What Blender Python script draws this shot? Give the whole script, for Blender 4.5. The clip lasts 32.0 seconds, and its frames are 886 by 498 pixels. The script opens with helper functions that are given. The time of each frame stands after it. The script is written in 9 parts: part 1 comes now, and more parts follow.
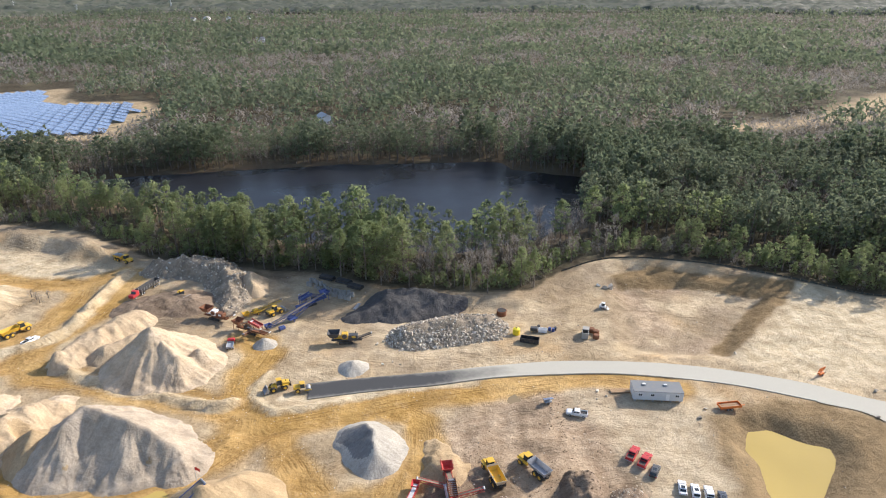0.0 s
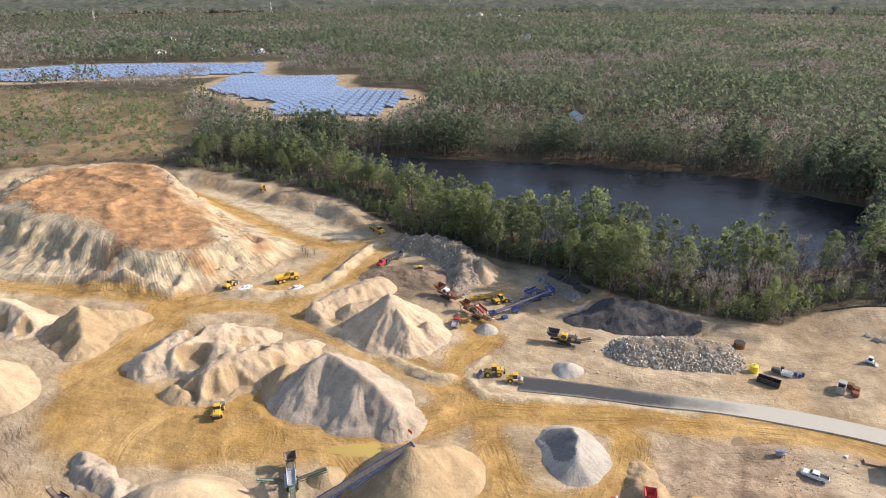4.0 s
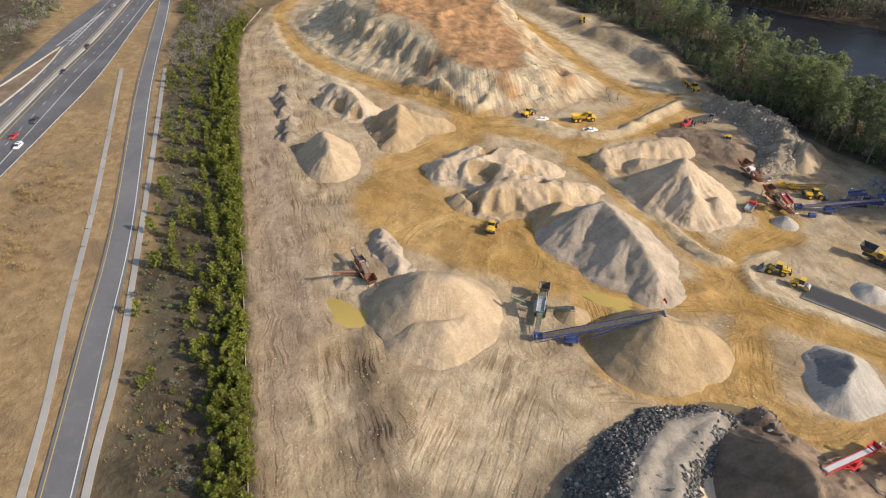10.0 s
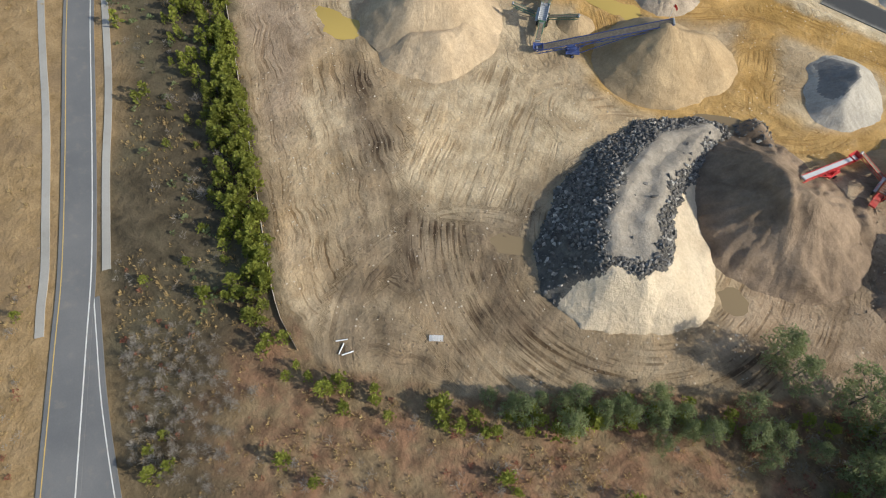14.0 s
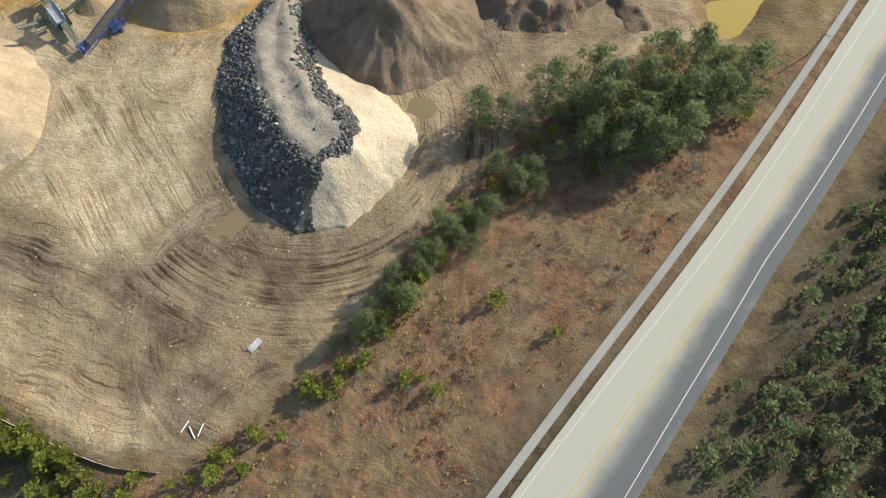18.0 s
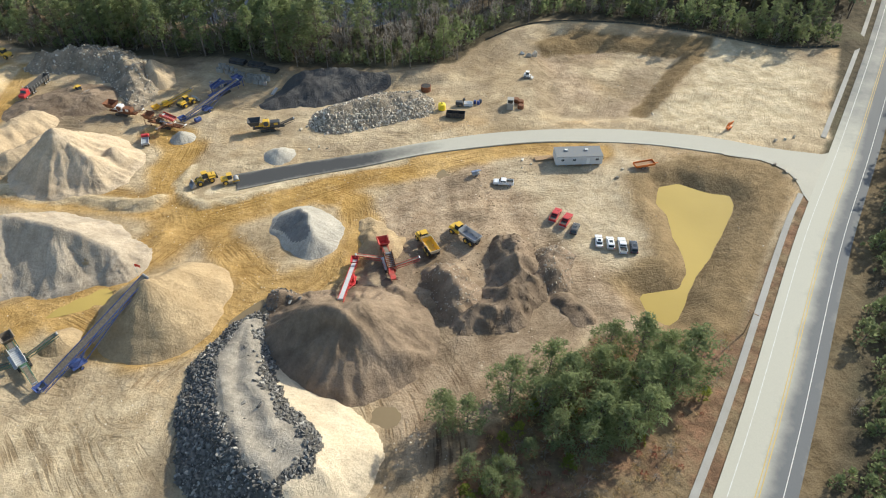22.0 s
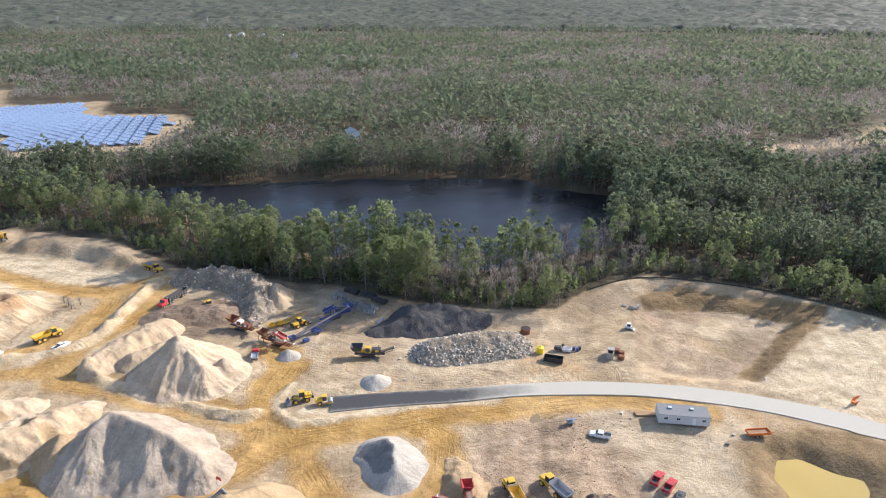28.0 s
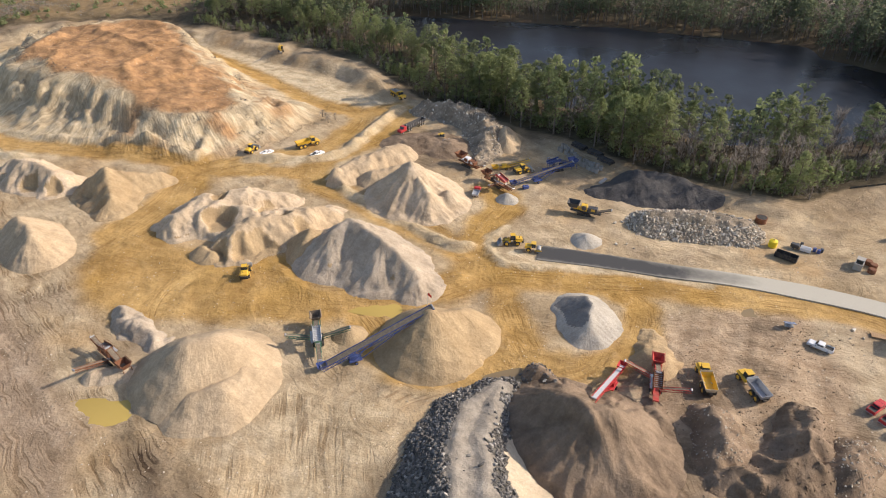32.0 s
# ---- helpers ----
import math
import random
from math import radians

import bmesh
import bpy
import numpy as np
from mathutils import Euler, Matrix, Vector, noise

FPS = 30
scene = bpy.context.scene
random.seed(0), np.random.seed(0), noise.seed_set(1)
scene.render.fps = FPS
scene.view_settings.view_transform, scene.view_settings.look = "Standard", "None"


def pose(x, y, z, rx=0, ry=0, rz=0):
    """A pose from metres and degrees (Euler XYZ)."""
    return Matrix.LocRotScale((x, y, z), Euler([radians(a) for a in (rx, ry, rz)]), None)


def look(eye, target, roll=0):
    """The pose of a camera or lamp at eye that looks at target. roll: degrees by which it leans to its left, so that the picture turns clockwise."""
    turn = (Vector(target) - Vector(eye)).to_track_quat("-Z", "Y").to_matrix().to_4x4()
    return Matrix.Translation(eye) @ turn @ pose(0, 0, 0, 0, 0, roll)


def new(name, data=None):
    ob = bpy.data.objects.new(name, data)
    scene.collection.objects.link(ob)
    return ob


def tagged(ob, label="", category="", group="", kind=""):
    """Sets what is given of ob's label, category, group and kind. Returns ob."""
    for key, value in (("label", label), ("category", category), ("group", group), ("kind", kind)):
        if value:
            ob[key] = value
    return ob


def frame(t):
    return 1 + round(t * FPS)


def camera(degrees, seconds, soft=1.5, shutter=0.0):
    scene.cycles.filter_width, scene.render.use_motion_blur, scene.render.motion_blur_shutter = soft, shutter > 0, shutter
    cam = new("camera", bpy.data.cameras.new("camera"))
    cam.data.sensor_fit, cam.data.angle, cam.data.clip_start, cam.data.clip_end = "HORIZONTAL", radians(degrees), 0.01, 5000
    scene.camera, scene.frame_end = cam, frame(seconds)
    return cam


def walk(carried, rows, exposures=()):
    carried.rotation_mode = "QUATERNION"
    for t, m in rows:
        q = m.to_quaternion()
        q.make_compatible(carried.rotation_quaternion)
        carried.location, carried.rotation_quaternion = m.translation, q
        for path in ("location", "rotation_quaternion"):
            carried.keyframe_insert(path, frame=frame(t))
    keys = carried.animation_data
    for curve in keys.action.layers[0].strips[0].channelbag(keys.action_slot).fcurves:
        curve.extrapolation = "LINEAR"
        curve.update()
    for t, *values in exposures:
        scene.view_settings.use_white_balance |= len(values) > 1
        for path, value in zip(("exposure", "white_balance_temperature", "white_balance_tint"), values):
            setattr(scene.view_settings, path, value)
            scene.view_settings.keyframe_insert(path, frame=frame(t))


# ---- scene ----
cam = camera(69.57, 32.0, soft=1.1)
# the hovering camera: seconds, heading, tilt, lean in degrees
EYE = (0.0, 0.0, 110.0)
TURNS = [
    (0.0, -0.00, -22.56, -0.20),
    (0.5, 2.12, -22.56, -0.19),
    (1.0, 4.66, -22.57, -0.18),
    (1.5, 7.36, -22.55, -0.20),
    (2.0, 10.22, -22.55, -0.22),
    (2.5, 12.82, -22.57, -0.23),
    (4.5, 25.86, -22.66, -0.19),
    (5.0, 29.45, -22.70, -0.16),
    (5.5, 33.22, -22.70, -0.15),
    (6.0, 36.99, -22.72, -0.12),
    (6.5, 40.57, -22.78, -0.07),
    (7.0, 44.01, -23.15, -0.03),
    (7.5, 47.12, -24.68, -0.01),
    (8.0, 49.25, -26.74, 0.02),
    (8.5, 50.39, -28.91, 0.04),
    (9.0, 50.92, -31.31, 0.02),
    (9.5, 50.90, -33.93, -0.00),
    (10.0, 50.85, -36.60, -0.02),
    (10.5, 50.81, -39.29, -0.02),
    (11.0, 50.80, -42.09, 0.01),
    (11.5, 50.77, -45.04, 0.05),
    (12.0, 50.71, -48.18, 0.06),
    (12.5, 50.66, -51.49, 0.04),
    (13.0, 50.59, -54.93, 0.02),
    (13.5, 50.55, -58.40, -0.02),
    (14.0, 50.49, -61.90, -0.06),
    (14.5, 50.32, -65.43, -0.10),
    (16.5, 18.04, -72.41, 0.07),
    (17.0, 7.82, -72.34, 0.32),
    (17.5, 1.32, -71.68, 0.35),
    (18.0, -1.86, -69.23, 0.29),
    (18.5, -3.29, -66.05, 0.22),
    (19.0, -4.21, -62.71, 0.11),
    (19.5, -4.64, -59.32, -0.01),
    (20.0, -4.59, -55.97, -0.10),
    (20.5, -4.50, -52.58, -0.17),
    (21.0, -4.77, -49.20, -0.21),
    (21.5, -6.09, -45.76, -0.22),
    (22.0, -7.53, -42.31, -0.22),
    (22.5, -8.60, -38.88, -0.20),
    (23.0, -10.32, -35.42, -0.21),
    (23.5, -12.98, -32.18, -0.22),
    (24.0, -15.14, -28.68, -0.19),
    (24.5, -16.45, -25.29, -0.11),
    (26.5, -16.74, -21.11, -0.15),
    (27.0, -11.40, -21.13, 0.02),
    (27.5, -3.42, -21.15, 0.14),
    (28.0, 2.42, -21.13, 0.16),
    (28.5, 7.25, -21.20, 0.10),
    (29.0, 11.96, -21.23, 0.04),
    (29.5, 16.65, -21.40, 0.03),
    (30.0, 20.59, -23.10, 0.03),
    (30.5, 22.95, -26.16, -0.01),
    (31.0, 24.22, -29.22, -0.04),
    (31.5, 24.47, -32.14, -0.06),
    (32.0, 24.48, -34.39, -0.08),
]
walk(cam, [(t, pose(*EYE, 90 + p, 0, y) @ pose(0, 0, 0, 0, 0, r)) for t, y, p, r in TURNS],
     exposures=[(0.0, 0.52, 6250, 12), (2.0, 0.5, 6250, 13), (5.0, 0.42, 6750, 16), (8.0, 0.3, 7000, 17), (11.0, 0.08, 6600, 10), (14.0, 0.08, 6400, 6), (17.0, 0.16, 6500, 3), (20.0, 0.22, 6500, 4), (22.0, 0.32, 6400, 3), (24.0, 0.45, 6250, 4), (27.0, 0.56, 6100, 11), (28.0, 0.6, 6050, 14), (30.0, 0.46, 6850, 16), (32.0, 0.24, 6850, 15)])

# ---- light ----
SUN_TO = Vector((0.85, 0.52, 0.0)).normalized()
SUN_ELEV = radians(30)
world = bpy.data.worlds.new("world")
scene.world = world
world.use_nodes = True
wn = world.node_tree.nodes
sky = wn.new("ShaderNodeTexSky")
sky.sky_type = 'NISHITA'
sky.sun_disc = False
sky.sun_elevation = SUN_ELEV
sky.sun_rotation = math.atan2(SUN_TO.x, SUN_TO.y)
sky.air_density, sky.dust_density, sky.ozone_density = 1.0, 1.5, 1.0
wn["Background"].inputs["Strength"].default_value = 0.15
world.node_tree.links.new(sky.outputs[0], wn["Background"].inputs["Color"])
sun_data = bpy.data.lights.new("sun", 'SUN')
sun_data.energy, sun_data.angle, sun_data.color = 4.3, radians(1.0), (1.0, 0.92, 0.80)
sun = new("sun", sun_data)
sun.matrix_world = look((300, 200, 300), Vector((300, 200, 300)) - (SUN_TO * math.cos(SUN_ELEV) + Vector((0, 0, math.sin(SUN_ELEV)))))

# ---- materials ----
def mat_nodes(name):
    m = bpy.data.materials.new(name)
    m.use_nodes = True
    nt = m.node_tree
    return m, nt, nt.nodes["Principled BSDF"]


def noise_node(nt, scale, detail=4.0, rough=0.55, src=None):
    n = nt.nodes.new("ShaderNodeTexNoise")
    n.inputs["Scale"].default_value, n.inputs["Detail"].default_value, n.inputs["Roughness"].default_value = scale, detail, rough
    if src:
        nt.links.new(src, n.inputs["Vector"])
    return n


def ramp_node(nt, fac, lo, hi, a=(0, 0, 0, 1), b=(1, 1, 1, 1)):
    r = nt.nodes.new("ShaderNodeValToRGB")
    e = r.color_ramp.elements
    e[0].position, e[1].position, e[0].color, e[1].color = lo, hi, a, b
    nt.links.new(fac, r.inputs[0])
    return r.outputs[0]


def mix_node(nt, fac, a, b, blend='MIX'):
    m = nt.nodes.new("ShaderNodeMix")
    m.data_type, m.blend_type = 'RGBA', blend
    for sock, v in ((m.inputs[0], fac), (m.inputs[6], a), (m.inputs[7], b)):
        if isinstance(v, (int, float)):
            sock.default_value = v
        elif isinstance(v, tuple):
            sock.default_value = v if len(v) == 4 else (*v, 1)
        else:
            nt.links.new(v, sock)
    return m.outputs[2]


def place(nt):
    g = nt.nodes.new("ShaderNodeNewGeometry")
    return g.outputs["Position"]


def bump_node(nt, height, strength, distance, bsdf):
    b = nt.nodes.new("ShaderNodeBump")
    b.inputs["Strength"].default_value, b.inputs["Distance"].default_value = strength, distance
    nt.links.new(height, b.inputs["Height"])
    nt.links.new(b.outputs[0], bsdf.inputs["Normal"])
    return b


def math_node(nt, op, a, b=0.0):
    m = nt.nodes.new("ShaderNodeMath")
    m.operation = op
    for sock, v in zip(m.inputs, (a, b)):
        if isinstance(v, (int, float)):
            sock.default_value = v
        else:
            nt.links.new(v, sock)
    return m.outputs[0]


def dull(c, k):
    return tuple(min(1, max(0, v * k)) for v in c)


def pebbles(nt, p, scale, size):
    """Scattered small stones: 1 on a stone, and a random value for each."""
    v = nt.nodes.new("ShaderNodeTexVoronoi")
    v.inputs["Scale"].default_value = scale
    nt.links.new(p, v.inputs["Vector"])
    return ramp_node(nt, v.outputs["Distance"], size, size * 1.5, (1, 1, 1, 1), (0, 0, 0, 1)), v.outputs["Color"]


def earth(name, c1, c2, scale=0.12, fine=1.5, bump=0.5, dist=0.5, rough=0.95, stones=0.2, grain=0.5):
    """Loose soil, sand or stone: two colours at three scales, with clods, small stones and relief."""
    m, nt, b = mat_nodes(name)
    p = place(nt)
    n1, n2, n3 = noise_node(nt, scale, 6, 0.65, p), noise_node(nt, fine, 6, 0.7, p), noise_node(nt, fine * 5, 3, 0.6, p)
    col = mix_node(nt, ramp_node(nt, n1.outputs[0], 0.38, 0.62), c1, c2)
    col = mix_node(nt, grain, col, ramp_node(nt, n2.outputs[0], 0.3, 0.66, (0.58, 0.57, 0.55, 1), (1.08, 1.08, 1.08, 1)), 'MULTIPLY')
    col = mix_node(nt, grain * 0.85, col, ramp_node(nt, n3.outputs[0], 0.3, 0.7, (0.7, 0.7, 0.7, 1), (1.12, 1.12, 1.12, 1)), 'MULTIPLY')
    fall = nt.nodes.new("ShaderNodeAttribute")
    fall.attribute_name = "fall"
    run = noise_node(nt, 0.9, 5, 0.6, fall.outputs["Vector"])
    col = mix_node(nt, 0.3, col, ramp_node(nt, run.outputs[0], 0.34, 0.62, (0.66, 0.65, 0.63, 1), (1.1, 1.1, 1.1, 1)), 'MULTIPLY')
    dot, rnd = pebbles(nt, p, fine * 1.1, 0.16)
    col = mix_node(nt, math_node(nt, 'MULTIPLY', dot, stones), col, mix_node(nt, rnd, dull(c1, 0.35), dull(c2, 1.3)))
    nt.links.new(col, b.inputs["Base Color"])
    b.inputs["Roughness"].default_value = rough
    b.inputs["Specular IOR Level"].default_value = 0.2
    h = math_node(nt, 'ADD', n2.outputs[0], math_node(nt, 'MULTIPLY', n1.outputs[0], 2.0))
    h = math_node(nt, 'ADD', h, math_node(nt, 'MULTIPLY', n3.outputs[0], 0.2))
    h = math_node(nt, 'ADD', h, math_node(nt, 'MULTIPLY', run.outputs[0], 1.0))
    h = math_node(nt, 'ADD', h, math_node(nt, 'MULTIPLY', dot, 0.2 * stones))
    bump_node(nt, h, bump, dist, b)
    return m


def broken_stone(name, c1, c2, c3):
    """Quarried rock: every stone its own grey."""
    m, nt, b = mat_nodes(name)
    g = nt.nodes.new("ShaderNodeNewGeometry")
    o = nt.nodes.new("ShaderNodeObjectInfo")
    k = math_node(nt, 'FRACT', math_node(nt, 'ADD', g.outputs["Random Per Island"], o.outputs["Random"]))
    n = noise_node(nt, 2.5, 5, 0.65, g.outputs["Position"])
    col = mix_node(nt, ramp_node(nt, k, 0.0, 0.8), c1, c2)
    col = mix_node(nt, ramp_node(nt, k, 0.86, 0.95), col, c3)
    col = mix_node(nt, 0.6, col, ramp_node(nt, n.outputs[0], 0.3, 0.7, (0.6, 0.6, 0.6, 1), (1.1, 1.1, 1.1, 1)), 'MULTIPLY')
    nt.links.new(col, b.inputs["Base Color"])
    b.inputs["Roughness"].default_value = 0.8
    bump_node(nt, n.outputs[0], 0.6, 0.15, b)
    return m


def paint(name, c, rough=0.45, metal=0.0, wear=0.25, scale=1.2):
    """Painted or bare metal with dust and wear."""
    m, nt, b = mat_nodes(name)
    tc = nt.nodes.new("ShaderNodeTexCoord")
    n = noise_node(nt, scale, 5, 0.65, tc.outputs["Object"])
    col = mix_node(nt, math_node(nt, 'MULTIPLY', ramp_node(nt, n.outputs[0], 0.45, 0.75), wear), (*c, 1), (0.36, 0.29, 0.2, 1))
    nt.links.new(col, b.inputs["Base Color"])
    nt.links.new(ramp_node(nt, n.outputs[0], 0.3, 0.8, (rough, rough, rough, 1), (min(1, rough + 0.3),) * 3 + (1,)), b.inputs["Roughness"])
    b.inputs["Metallic"].default_value = metal
    return m


def leafy(name, c1, c2, c3, through_leaf=0.35):
    """Foliage: every tuft its own shade, with drift from tree to tree; some light passes through the leaves."""
    m, nt, b = mat_nodes(name)
    g = nt.nodes.new("ShaderNodeNewGeometry")
    o = nt.nodes.new("ShaderNodeObjectInfo")
    a = nt.nodes.new("ShaderNodeAttribute")
    a.attribute_name = "tint"
    n = noise_node(nt, 0.022, 4, 0.6, g.outputs["Position"])
    tree = math_node(nt, 'FRACT', math_node(nt, 'ADD', o.outputs["Random"], a.outputs["Fac"]))
    shade = math_node(nt, 'ADD', math_node(nt, 'MULTIPLY', g.outputs["Random Per Island"], 0.4), math_node(nt, 'MULTIPLY', tree, 0.6))
    col = mix_node(nt, shade, c1, c2)
    col = mix_node(nt, math_node(nt, 'MULTIPLY', ramp_node(nt, n.outputs[0], 0.45, 0.62), 0.6), col, c3)
    nt.links.new(col, b.inputs["Base Color"])
    b.inputs["Roughness"].default_value = 0.75
    b.inputs["Specular IOR Level"].default_value = 0.15
    t = nt.nodes.new("ShaderNodeBsdfTranslucent")
    nt.links.new(col, t.inputs["Color"])
    mx = nt.nodes.new("ShaderNodeMixShader")
    mx.inputs[0].default_value = through_leaf
    nt.links.new(b.outputs[0], mx.inputs[1])
    nt.links.new(t.outputs[0], mx.inputs[2])
    nt.links.new(mx.outputs[0], nt.nodes["Material Output"].inputs["Surface"])
    return m


def asphalt(name, c1, c2, stain=(0.3, 0.26, 0.2)):
    m, nt, b = mat_nodes(name)
    p = place(nt)
    n1, n2, n3 = noise_node(nt, 0.05, 4, 0.6, p), noise_node(nt, 4.0, 4, 0.7, p), noise_node(nt, 0.4, 5, 0.65, p)
    col = mix_node(nt, ramp_node(nt, n1.outputs[0], 0.35, 0.65), c1, c2)
    col = mix_node(nt, math_node(nt, 'MULTIPLY', ramp_node(nt, n3.outputs[0], 0.55, 0.8), 0.4), col, stain)
    col = mix_node(nt, 0.4, col, ramp_node(nt, n2.outputs[0], 0.3, 0.7, (0.7, 0.7, 0.7, 1), (1, 1, 1, 1)), 'MULTIPLY')
    nt.links.new(col, b.inputs["Base Color"])
    b.inputs["Roughness"].default_value = 0.85
    bump_node(nt, n2.outputs[0], 0.2, 0.05, b)
    return m


def dusted_asphalt(name, bare, dusty):
    """Asphalt under a film of quarry dust, as thick as the attribute says, worn off in streaks."""
    m, nt, b = mat_nodes(name)
    p = place(nt)
    a = nt.nodes.new("ShaderNodeAttribute")
    a.attribute_name = "dust"
    n1, n2, n3 = noise_node(nt, 0.09, 5, 0.6, p), noise_node(nt, 4.0, 4, 0.7, p), noise_node(nt, 0.6, 4, 0.6, p)
    k = math_node(nt, 'ADD', a.outputs["Fac"], math_node(nt, 'MULTIPLY', math_node(nt, 'SUBTRACT', n1.outputs[0], 0.5), 0.7))
    k = math_node(nt, 'ADD', k, math_node(nt, 'MULTIPLY', math_node(nt, 'SUBTRACT', n3.outputs[0], 0.5), 0.25))
    col = mix_node(nt, ramp_node(nt, k, 0.15, 0.85), bare, dusty)
    col = mix_node(nt, 0.3, col, ramp_node(nt, n2.outputs[0], 0.3, 0.7, (0.75, 0.75, 0.75, 1), (1.05, 1.05, 1.05, 1)), 'MULTIPLY')
    nt.links.new(col, b.inputs["Base Color"])
    b.inputs["Roughness"].default_value = 0.85
    bump_node(nt, n2.outputs[0], 0.15, 0.05, b)
    return m


def water(name, c, rough, wave, strength):
    m, nt, b = mat_nodes(name)
    p = place(nt)
    n, n2 = noise_node(nt, wave, 3, 0.5, p), noise_node(nt, 0.02, 3, 0.5, p)
    nt.links.new(mix_node(nt, ramp_node(nt, n2.outputs[0], 0.35, 0.65), c, dull(c, 1.35)), b.inputs["Base Color"])
    nt.links.new(ramp_node(nt, n2.outputs[0], 0.3, 0.7, (rough,) * 3 + (1,), (rough * 2.2,) * 3 + (1,)), b.inputs["Roughness"])
    b.inputs["IOR"].default_value = 1.33
    bump_node(nt, n.outputs[0], strength, 0.3, b)
    return m


